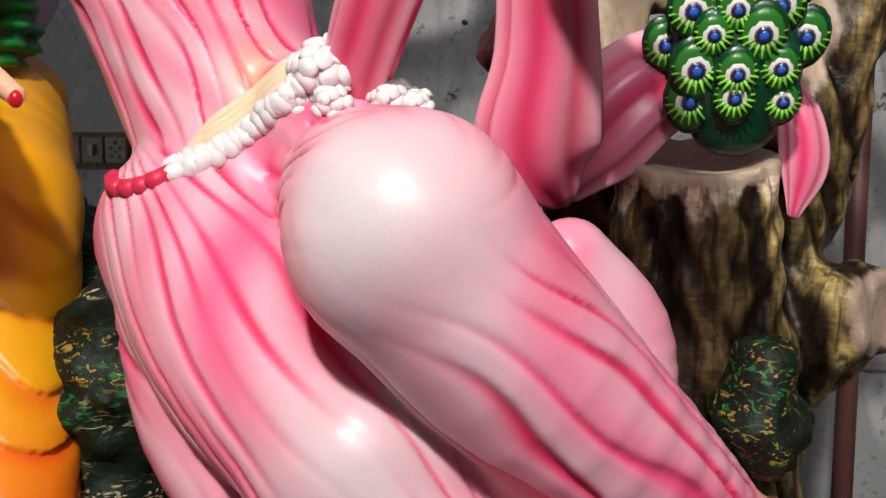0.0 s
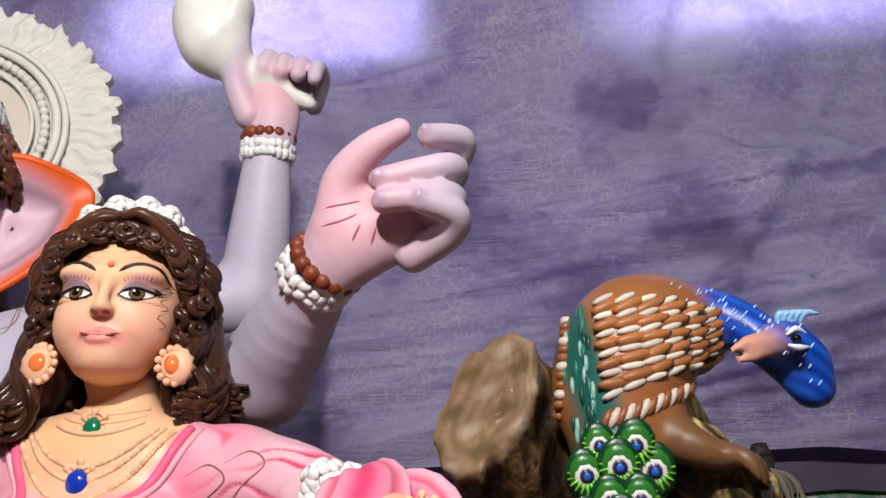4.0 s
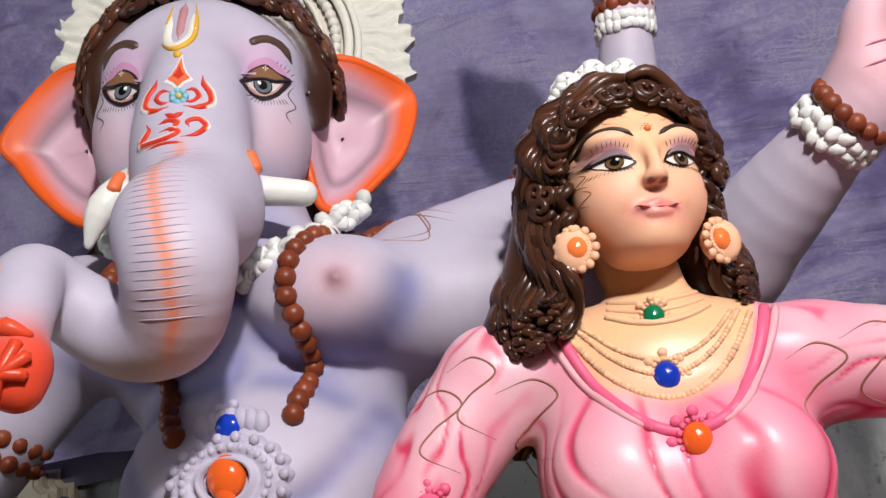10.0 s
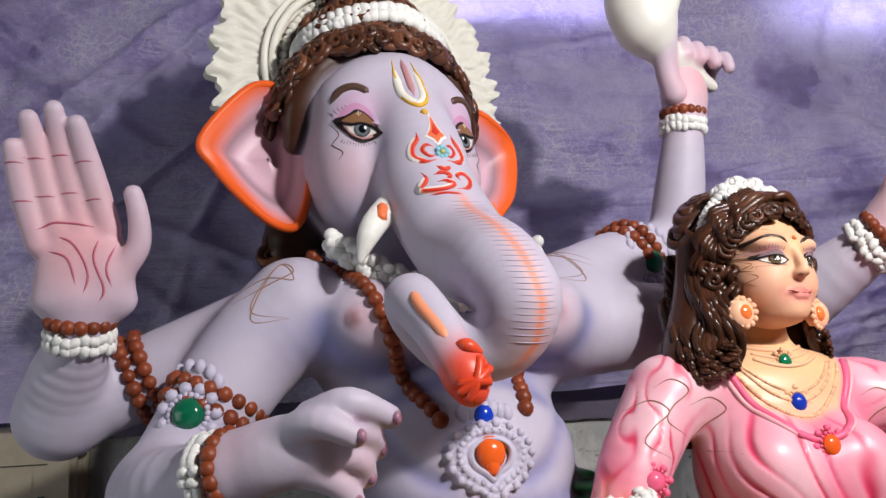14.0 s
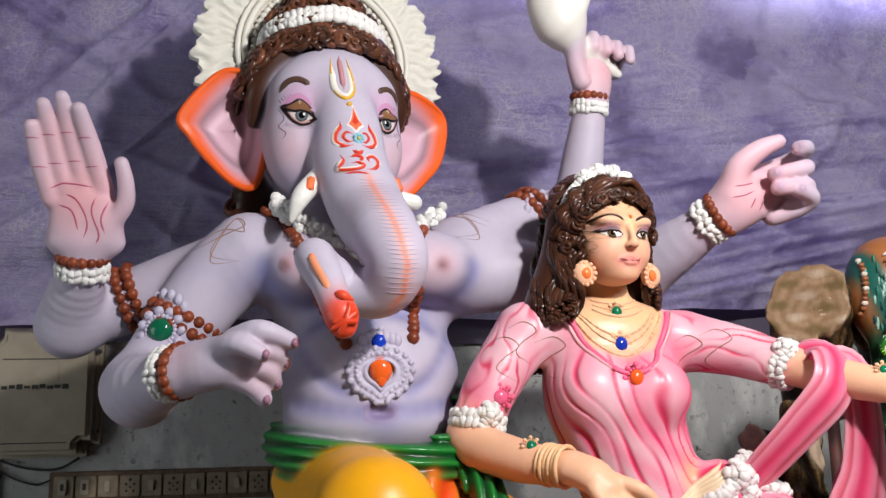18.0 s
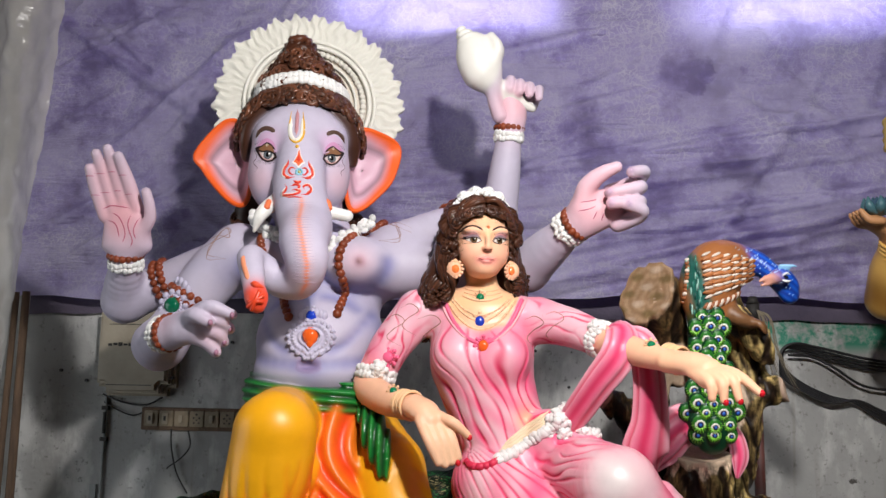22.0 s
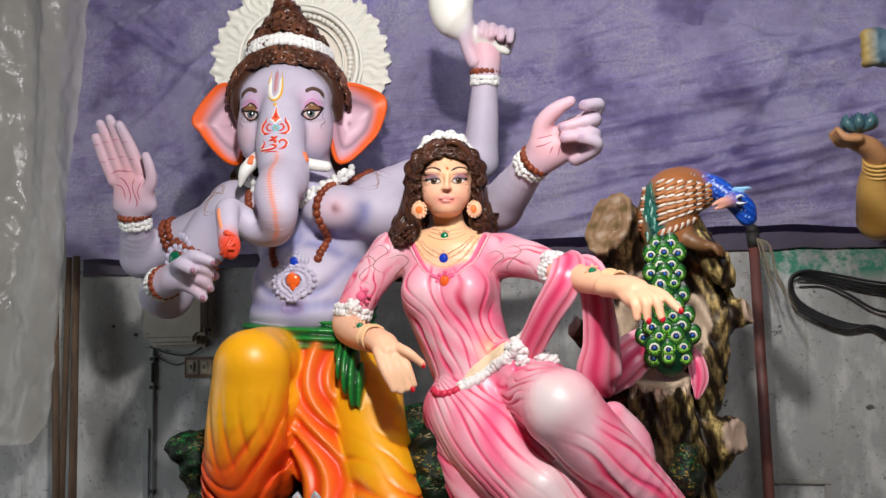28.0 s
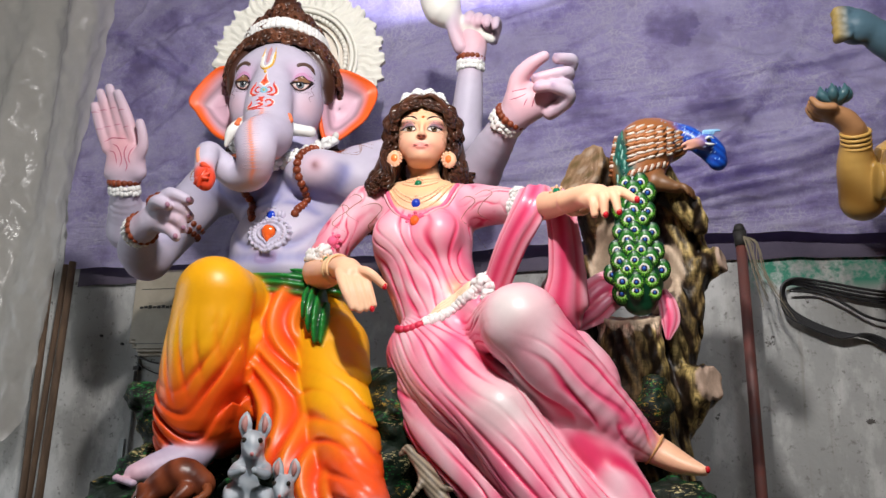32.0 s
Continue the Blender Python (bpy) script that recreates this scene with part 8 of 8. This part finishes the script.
def moss_material():
    """Dark painted rock with brushed green and cream strokes."""
    m = material("moss_painted_rock", (0.006, 0.008, 0.006), 0.6, scale=7, second=(0.004, 0.014, 0.006), bump=0.8, bump_scale=38, spec=0.25)
    t = m.node_tree
    n, l = t.nodes, t.links
    p = n["Principled BSDF"]
    base = p.inputs["Base Color"].links[0].from_socket
    where = n.new("ShaderNodeTexCoord")
    out = base
    for col, stretch, scale, lo, zone, zlo in (((0.010, 0.12, 0.025), (1, 1, 2.6), 46, 0.56, 5, 0.48), ((0.42, 0.36, 0.18), (1, 1, 3.4), 34, 0.57, 4.1, 0.56), ((0.30, 0.20, 0.03), (1, 1, 2), 60, 0.6, 3.3, 0.58)):
        place, a, b = n.new("ShaderNodeMapping"), n.new("ShaderNodeTexNoise"), n.new("ShaderNodeTexNoise")
        place.inputs["Scale"].default_value = stretch
        place.inputs["Location"].default_value = (zone, zone * 2, 0)
        l.new(where.outputs["Object"], place.inputs[0]), l.new(place.outputs[0], a.inputs[0]), l.new(place.outputs[0], b.inputs[0])
        a.inputs["Scale"].default_value, a.inputs["Detail"].default_value, a.inputs["Distortion"].default_value = scale, 2, 1.2
        b.inputs["Scale"].default_value = zone
        r1, r2, mul, mx = n.new("ShaderNodeMapRange"), n.new("ShaderNodeMapRange"), n.new("ShaderNodeMath"), n.new("ShaderNodeMix")
        r1.inputs[1].default_value, r1.inputs[2].default_value = lo, lo + 0.04
        r2.inputs[1].default_value, r2.inputs[2].default_value = zlo, zlo + 0.05
        mul.operation = "MULTIPLY"
        l.new(a.outputs[0], r1.inputs[0]), l.new(b.outputs[0], r2.inputs[0]), l.new(r1.outputs[0], mul.inputs[0]), l.new(r2.outputs[0], mul.inputs[1])
        mx.data_type = "RGBA"
        l.new(mul.outputs[0], mx.inputs[0]), l.new(out, mx.inputs[6])
        mx.inputs[7].default_value = (*col, 1)
        out = mx.outputs[2]
    l.new(out, p.inputs["Base Color"])
    return m


def craggy(P):
    x, y, z = P[..., 0], P[..., 1], P[..., 2]
    return 0.02 * np.exp(-(np.sin(z * 21 + 2 * np.sin(x * 6) + 3 * y) / 0.5) ** 2) - 0.012 + 0.014 * np.sin(x * 31 + 4 * np.sin(z * 13)) * np.sin(z * 37 + 3 * np.sin(x * 11)) + 0.008 * np.sin(x * 70 + y * 50) * np.sin(z * 80 + y * 33) + 0.012 * np.sin(z * 19 + x * 7)


rk = Clay(0.014)
ROCK = (0.02, 0.03, 0.02)
for c, r in (((-0.7, 1.3, 0.15), (1.15, 0.62, 0.42)), ((-1.3, 1.62, 0.95), (0.42, 0.32, 0.36)), ((-0.55, 1.55, 0.9), (0.6, 0.32, 0.36)), ((-1.62, 1.38, 0.95), (0.14, 0.2, 0.19)), ((-1.62, 1.28, 0.75), (0.15, 0.2, 0.16)),
             ((-1.68, 1.3, 1.06), (0.1, 0.14, 0.07)), ((-1.5, 0.98, 0.66), (0.17, 0.2, 0.11)), ((-1.52, 0.83, 0.55), (0.18, 0.18, 0.09)), ((-1.2, 0.82, 0.58), (0.28, 0.22, 0.1)), ((-1.05, 1.02, 0.72), (0.2, 0.16, 0.1)), ((-1.08, 1.12, 0.88), (0.14, 0.12, 0.05)),
             ((-0.92, 0.78, 0.55), (0.24, 0.22, 0.1)), ((-0.5, 0.95, 0.56), (0.22, 0.2, 0.12)), ((-0.68, 1.2, 0.9), (0.1, 0.14, 0.3)), ((-0.68, 0.78, 0.53), (0.2, 0.16, 0.07)), ((0.28, 1.04, 0.72), (0.12, 0.12, 0.07)), ((0.27, 1.06, 0.52), (0.15, 0.16, 0.18)), ((0.1, 1.35, 0.45), (0.35, 0.3, 0.3)),
             ((0.22, 1.1, 1.02), (0.06, 0.08, 0.08)), ((-0.6, 1.4, 1.12), (0.16, 0.16, 0.14))):
    rk.egg(c, r, ROCK, 0.03, fold=craggy)
sk = Skin()
rk.skin(sk)
sk.object("rock_base", moss_material(), "dark mossy painted rock base with green and cream strokes", "rock")

# blue sheet at the foot of the base
M_SHEET = material("blue_plastic_sheet", (0.05, 0.22, 0.5), 0.4, scale=4, second=(0.08, 0.3, 0.6), bump=0.3, bump_scale=20)
s2 = Skin()
s2.tube([(-1.95, 0.75, 0.34), (-1.72, 0.62, 0.44), (-1.55, 0.55, 0.475), (-1.38, 0.5, 0.44), (-1.2, 0.46, 0.36)], [0.1, 0.13, 0.12, 0.12, 0.1], (0.05, 0.22, 0.5, 0.4), 24, 8, ((0, -0.4, 1), 0.28), ridge=lambda a, q: 1 + 0.12 * np.sin(a * 5 + q * 9))
s2.object("blue_sheet", M_SHEET, "crumpled sky-blue plastic sheet by the rock base", "sheet")

# ---- small animals on the rocks ----
GREY, GREY_D = (0.26, 0.30, 0.34), (0.1, 0.12, 0.15)


def mouse(name, o, s, lean, label):
    o = vec(o)
    c = Clay(0.0055)
    at = lambda x, y, z: o + s * vec((x * math.cos(lean) - y * math.sin(lean), x * math.sin(lean) + y * math.cos(lean), z))
    fur = lambda P: mixed(GREY, (0.42, 0.46, 0.5), 0.5 + 0.5 * np.sin(P[:, 2] * 130 + P[:, 0] * 60))
    c.limb([at(0, 0.02, -0.13), at(0, 0.01, -0.06), at(0, -0.01, 0.0)], [s * 0.06, s * 0.055, s * 0.035], fur, 0.02, 0.4)
    c.egg(at(0, -0.025, 0.035), vec((0.038, 0.042, 0.045)) * s, fur, 0.015, 0.4)
    c.limb([at(0, -0.05, 0.02), at(0.005, -0.08, 0.0)], [s * 0.026, s * 0.014], fur, 0.012, 0.4)
    for k in (-1, 1):
        c.limb([at(0.025 * k, 0.0, 0.065), at(0.032 * k, 0.0, 0.1), at(0.03 * k, 0.0, 0.135)], [s * 0.018, s * 0.024, s * 0.008], fur, 0.008, 0.4, wide=((0, 1, 0), 0.5))
        c.limb([at(0.045 * k, -0.01, -0.04), at(0.05 * k, -0.07, -0.06), at(0.02 * k, -0.1, -0.05)], [s * 0.02, s * 0.017, s * 0.013], fur, 0.01, 0.4)
        c.limb([at(0.05 * k, -0.01, -0.12), at(0.055 * k, -0.07, -0.14), at(0.05 * k, -0.1, -0.165)], [s * 0.035, s * 0.02, s * 0.014], fur, 0.012, 0.4)
    k2 = Skin()
    c.skin(k2)
    for k in (-1, 1):
        k2.ball(at(0.026 * k, -0.058, 0.045), s * 0.009, (0.02, 0.015, 0.01, 0.15), 8, 6)
        k2.tube([at(0.03 * k, -0.012, 0.075), at(0.033 * k, -0.012, 0.1), at(0.03 * k, -0.01, 0.125)], [s * 0.006, s * 0.012, s * 0.004], (0.45, 0.22, 0.2, 0.5), 6, 3)
    k2.ball(at(0.005, -0.092, 0.0), s * 0.007, (0.45, 0.15, 0.15, 0.3), 7, 5)
    k2.tube([at(0, 0.06, -0.14), at(0.08, 0.08, -0.15), at(0.13, 0.03, -0.16)], [s * 0.012, s * 0.009, s * 0.004], (0.35, 0.2, 0.2, 0.5), 6, 4)
    return k2.object(name, PAINT, label, "mouse figure", group="mice on the rocks")


mouse("mouse_figure", (-1.06, 0.875, 0.825), 1.0, 0.35, "grey moulded mouse sitting upright on the rocks")
mouse("mouse_figure", (-0.925, 0.84, 0.70), 0.85, 0.15, "smaller grey moulded mouse crouching beside the other")
rt = Clay(0.006)
RUST = lambda P: mixed((0.08, 0.018, 0.008), (0.2, 0.05, 0.02), 0.5 + 0.5 * np.sin(P[:, 0] * 90 + P[:, 2] * 60))
rt.limb([(-1.225, 0.85, 0.73), (-1.28, 0.83, 0.755), (-1.34, 0.81, 0.72), (-1.385, 0.79, 0.68)], [0.05, 0.06, 0.05, 0.035], RUST, 0.02, 0.35)
rt.limb([(-1.385, 0.785, 0.68), (-1.40, 0.76, 0.64)], [0.034, 0.016], RUST, 0.012, 0.35)
for x in (-1.24, -1.335):
    rt.limb([(x, 0.79, 0.71), (x - 0.02, 0.76, 0.68), (x - 0.05, 0.75, 0.655)], [0.028, 0.018, 0.011], RUST, 0.01, 0.35)
rt.egg((-1.385, 0.765, 0.715), (0.018, 0.008, 0.018), RUST, 0.006, 0.35)
k2 = Skin()
rt.skin(k2)
k2.tube([(-1.2, 0.84, 0.73), (-1.175, 0.8, 0.7), (-1.215, 0.74, 0.66), (-1.23, 0.70, 0.63), (-1.195, 0.68, 0.60), (-1.2, 0.66, 0.575)], [0.02, 0.014, 0.013, 0.011, 0.009, 0.004], (0.2, 0.055, 0.02, 0.35), 8, 5)
k2.ball((-1.392, 0.752, 0.685), 0.006, (0.01, 0.008, 0.006, 0.15), 8, 6)
k2.object("rat_figure", PAINT, "rust-brown moulded rat with long tail on the rocks", "rat figure")
k2 = Skin()
for z, r in ((0.628, 0.02), (0.60, 0.022)):
    k2.ball((-1.40, 0.745, z), r, (0.6, 0.6, 0.56, 0.5), 14, 10)
k2.object("sweet_ball", PAINT, "two white moulded sweets before the rat", "sweet")
lz = Clay(0.006)
LZ = lambda P: mixed((0.06, 0.04, 0.025), (0.34, 0.28, 0.2), 0.5 + 0.5 * np.sin((P[:, 0] * 0.8 + P[:, 2]) * 330))
lz.limb([(-0.575, 0.920, 0.835), (-0.55, 0.915, 0.855), (-0.53, 0.910, 0.83), (-0.50, 0.905, 0.80), (-0.46, 0.885, 0.745), (-0.415, 0.855, 0.69), (-0.39, 0.835, 0.668)], [0.008, 0.014, 0.016, 0.024, 0.032, 0.026, 0.016], LZ, 0.015, 0.45)
for a, b in (((-0.49, 0.885, 0.77), (-0.52, 0.845, 0.70)), ((-0.43, 0.855, 0.7), (-0.43, 0.815, 0.62)), ((-0.45, 0.865, 0.74), (-0.39, 0.855, 0.73))):
    lz.limb([a, (vec(a) + vec(b)) / 2 + (0.01, -0.01, 0.0), b], [0.014, 0.010, 0.006], LZ, 0.008, 0.45)
k2 = Skin()
lz.skin(k2)
k2.object("squirrel_figure", PAINT, "striped brown moulded squirrel climbing down the rocks", "squirrel figure")

# ---- translucent plastic sheet hung at the side ----


def plastic_material():
    m = material("milky_plastic_film", (0.78, 0.75, 0.70), 0.2, scale=2.5, second=(0.62, 0.6, 0.56), bump=0.9, bump_scale=16, translucent=0.45)
    t = m.node_tree
    n, l = t.nodes, t.links
    old = n["Material Output"].inputs[0].links[0].from_socket
    clear, both = n.new("ShaderNodeBsdfTransparent"), n.new("ShaderNodeMixShader")
    clear.inputs[0].default_value = (0.9, 0.9, 0.88, 1)
    both.inputs[0].default_value = 0.38
    l.new(old, both.inputs[1]), l.new(clear.outputs[0], both.inputs[2]), l.new(both.outputs[0], n["Material Output"].inputs[0])
    return m


V, F, nx, nz = [], [], 120, 200
for j in range(nz + 1):
    z = 0.95 + 3.55 * j / nz
    edge = np.interp(z, (0.95, 1.1, 1.45, 1.9, 2.6, 4.4), (-3.12, -3.03, -3.0, -2.95, -2.82, -2.76))
    for i in range(nx + 1):
        q = i / nx
        x = -4.2 + (edge + 4.2) * q
        zz = z + (0.10 * (q - 0.6) + 0.05 * math.sin(q * 5)) * (1 - j / nz) ** 2
        d = 0.05 * math.sin(x * 11 + 0.7 * z) + 0.03 * math.sin(x * 23 - z) + 0.05 * noise.noise(Vector((x * 3, z * 1.2, 7))) + 0.018 * noise.noise(Vector((x * 14, z * 9, 3))) + 0.02 * abs(noise.noise(Vector((x * 9 + z * 3, z * 5, 8)))) + 0.008 * abs(noise.noise(Vector((x * 30, z * 22, 5))))
        V.append((x, 2.2 - d, zz))
for j in range(nz):
    for i in range(nx):
        a = j * (nx + 1) + i
        F.append((a, a + 1, a + nx + 2, a + nx + 1))
mesh = bpy.data.meshes.new("plastic_sheet")
mesh.from_pydata(V, [], F)
mesh.polygons.foreach_set("use_smooth", [True] * len(F))
mesh.materials.append(plastic_material())
tagged(new("plastic_sheet", mesh), "milky translucent plastic sheet hanging in creases", "plastic sheet")

# ---- paint buckets by the wall ----
M_BUCKET = material("paint_smeared_white_plastic", (0.55, 0.56, 0.55), 0.45, scale=7, second=(0.38, 0.36, 0.33), bump=0.15, bump_scale=30)
M_LID = material("dusty_pink_grey_paint", (0.42, 0.34, 0.31), 0.6, scale=12, second=(0.55, 0.5, 0.47), bump=0.3, bump_scale=25)
M_PRINT = material("blue_grey_print", (0.16, 0.2, 0.23), 0.5, scale=20)
M_TEAL = material("faded_teal_print", (0.1, 0.25, 0.24), 0.5, scale=14, second=(0.4, 0.45, 0.44))


def lathe(name, profile, mat, parent, c, seg=36, label=""):
    bm = bmesh.new()
    rings = [[bm.verts.new((c[0] + r * math.cos(2 * math.pi * i / seg), c[1] + r * math.sin(2 * math.pi * i / seg), c[2] + z)) for i in range(seg)] for r, z in profile]
    for a, b in zip(rings[:-1], rings[1:]):
        for i in range(seg):
            bm.faces.new((a[i], a[(i + 1) % seg], b[(i + 1) % seg], b[i]))
    bm.faces.new(rings[0][::-1]), bm.faces.new(rings[-1])
    return part(name, bm, mat, parent, label, smooth=True)


def bucket(c, r, h, label, printed):
    b = tagged(new("paint_bucket"), label, "bucket", group="buckets by the wall")
    body = lathe("tub", [(r * 0.86, 0.0), (r * 0.88, 0.004), (r * 0.98, h * 0.86), (r * 1.03, h * 0.865), (r * 1.03, h * 0.885), (r * 0.985, h * 0.89), (r, h * 0.96)], M_BUCKET, b, c)
    lid = lathe("lid", [(r * 1.05, h * 0.94), (r * 1.06, h * 0.95), (r * 1.06, h * 0.985), (r * 1.03, h), (r * 0.97, h), (r * 0.95, h * 0.985), (0.02, h * 0.985)], M_LID, b, c, label="paint-smeared lid")
    for i in range(5):
        a = 1.26 * i
        lathe("boss", [(r * 0.16, 0), (r * 0.16, 0.006), (r * 0.1, 0.009)], M_LID, lid, (c[0] + 0.55 * r * math.cos(a), c[1] + 0.55 * r * math.sin(a), c[2] + h * 0.984), 14)
    ear = [(c[0] + (r * 1.05) * math.cos(a), c[1] + (r * 1.05) * math.sin(a), c[2] + h * (0.84 - 0.30 * math.sin((a - 3.3) / 2.9 * math.pi))) for a in np.linspace(3.3, 6.2, 12)]
    hs = Skin()
    hs.tube(ear, 0.004, (0.3, 0.3, 0.3, 0.4), 6, 3)
    hs.object("wire_handle", M_GREYPAINT, parent=b)
    if printed:
        for k, (z0, z1, a0, a1, mat) in enumerate(((0.56, 0.74, 4.0, 5.3, M_TEAL), (0.42, 0.53, 4.35, 5.15, M_PRINT), (0.36, 0.39, 4.35, 5.2, M_PRINT), (0.30, 0.33, 4.35, 5.1, M_PRINT), (0.24, 0.27, 4.4, 5.2, M_PRINT), (0.17, 0.2, 4.4, 5.0, M_PRINT))):
            bm = bmesh.new()
            prev = None
            for a in np.linspace(a0, a1, 10):
                pair = []
                for zz in (z0, z1):
                    rr = r * (0.88 + 0.10 * zz / 0.86) + 0.003
                    pair.append(bm.verts.new((c[0] + rr * math.cos(a), c[1] + rr * math.sin(a), c[2] + h * zz)))
                if prev:
                    bm.faces.new((prev[0], pair[0], pair[1], prev[1]))
                prev = pair
            part("print_bar", bm, mat, body)
    return b


bucket((1.1, 2.34, 0.06), 0.155, 0.39, "white paint bucket with smeared lid and faded print", True)
bucket((0.72, 2.1, 0.0), 0.15, 0.22, "low paint-smeared bucket with dusty pink lid", False)
bucket((0.98, 1.98, 0.0), 0.16, 0.2, "low paint-smeared bucket with dusty pink lid", False)
brick_mat = material("old_brick", (0.2, 0.08, 0.05), 0.9, scale=20, bump=0.4)
tagged(boxed("brick", (0.96, 2.26, 0), (1.24, 2.42, 0.06), brick_mat, bevel=0.006), "old red brick under the paint bucket", "brick")

# ---- neighbouring gilded statue ----
GILT = lambda P: mixed((0.28, 0.14, 0.03), (0.55, 0.33, 0.09), 0.5 + 0.5 * np.sin(P[:, 2] * 30 + P[:, 0] * 22))
TANNED = (0.4, 0.2, 0.09)
n_ = Clay(0.011)
n_.limb([(1.9, 1.9, 2.3), (1.3, 1.85, 2.12), (1.09, 1.86, 1.93)], [0.13, 0.1, 0.085], GILT, 0.03, 0.28)
n_.limb([(1.085, 1.86, 1.925), (1.055, 1.76, 2.04), (1.04, 1.67, 2.14)], [0.088, 0.075, 0.045], GILT, 0.02, 0.28)
n_.limb([(1.04, 1.665, 2.15), (1.0, 1.64, 2.19), (0.94, 1.62, 2.215)], [0.042, 0.04, 0.032], TANNED, 0.015, 0.35, wide=((0, 1, 0), 1.5))
for i in range(4):
    finger(n_, [(0.95, 1.56 + 0.035 * i, 2.21), (0.9, 1.555 + 0.036 * i, 2.215), (0.872, 1.56 + 0.033 * i, 2.25)], 0.018, TANNED, 0.008)
FIST = (0.07, 0.13, 0.17)
n_.limb([(1.9, 1.9, 2.3), (1.5, 1.78, 2.4), (1.22, 1.65, 2.5), (1.12, 1.6, 2.555)], [0.11, 0.09, 0.07, 0.055], FIST, 0.02, 0.35)
n_.egg((1.07, 1.59, 2.565), (0.075, 0.06, 0.075), FIST, 0.02, 0.35)
for i in range(4):
    finger(n_, [(1.05, 1.57, 2.625 - 0.036 * i), (1.0, 1.55, 2.622 - 0.036 * i), (0.995, 1.58, 2.615 - 0.036 * i), (1.03, 1.54, 2.612 - 0.036 * i)], 0.021, lambda P: mixed(FIST, (0.34, 0.24, 0.07), (P[:, 0] * -1 + 1.035) * 20), 0.006)
n_.limb([(2.2, 2.0, 0.0), (2.2, 2.0, 0.9), (2.15, 2.0, 1.5), (2.0, 1.95, 2.3)], [0.36, 0.34, 0.28, 0.24], GILT, 0.05, 0.28)
n_.egg((2.0, 1.9, 2.75), (0.2, 0.2, 0.26), TANNED, 0.05, 0.35)
n_.limb([(1.3, 1.75, 2.12), (1.22, 1.72, 1.95)], [0.08, 0.12], (0.4, 0.24, 0.06), 0.02, 0.3, fold=lambda P: 0.012 * np.sin(P[..., 0] * 120))
sk = Skin()
n_.skin(sk)
for k in range(4):
    c = vec((1.045, 1.685, 2.12)) + vec((-0.002, -0.012, 0.014)) * (k - 1.5)
    m = ring_points(c, (-0.15, -0.9, 1), 0.053, 24)
    sk.tube(np.vstack([m, m[:2]]), 0.0075, (0.6, 0.36, 0.1, 0.22), 7, 1)
for i in range(14):
    a = 2 * math.pi * i / 14
    lean = 0.35 if i % 2 else 0.8
    c = vec((0.965, 1.61, 2.27))
    d = vec((math.cos(a), math.sin(a) * 0.8, 0))
    sk.tube([c - (0, 0, 0.02), c + 0.04 * lean * 1.6 * d + (0, 0, 0.005), c + 0.055 * lean * 1.3 * d + (0, 0, 0.045)], [0.012, 0.02, 0.003], (*vec((0.03, 0.07, 0.11) if i % 2 else (0.05, 0.12, 0.14)), 0.3), 8, 4)
sk.object("gilded_statue", PAINT, "gilded statue with a raised palm holding a blue lotus", "statue")
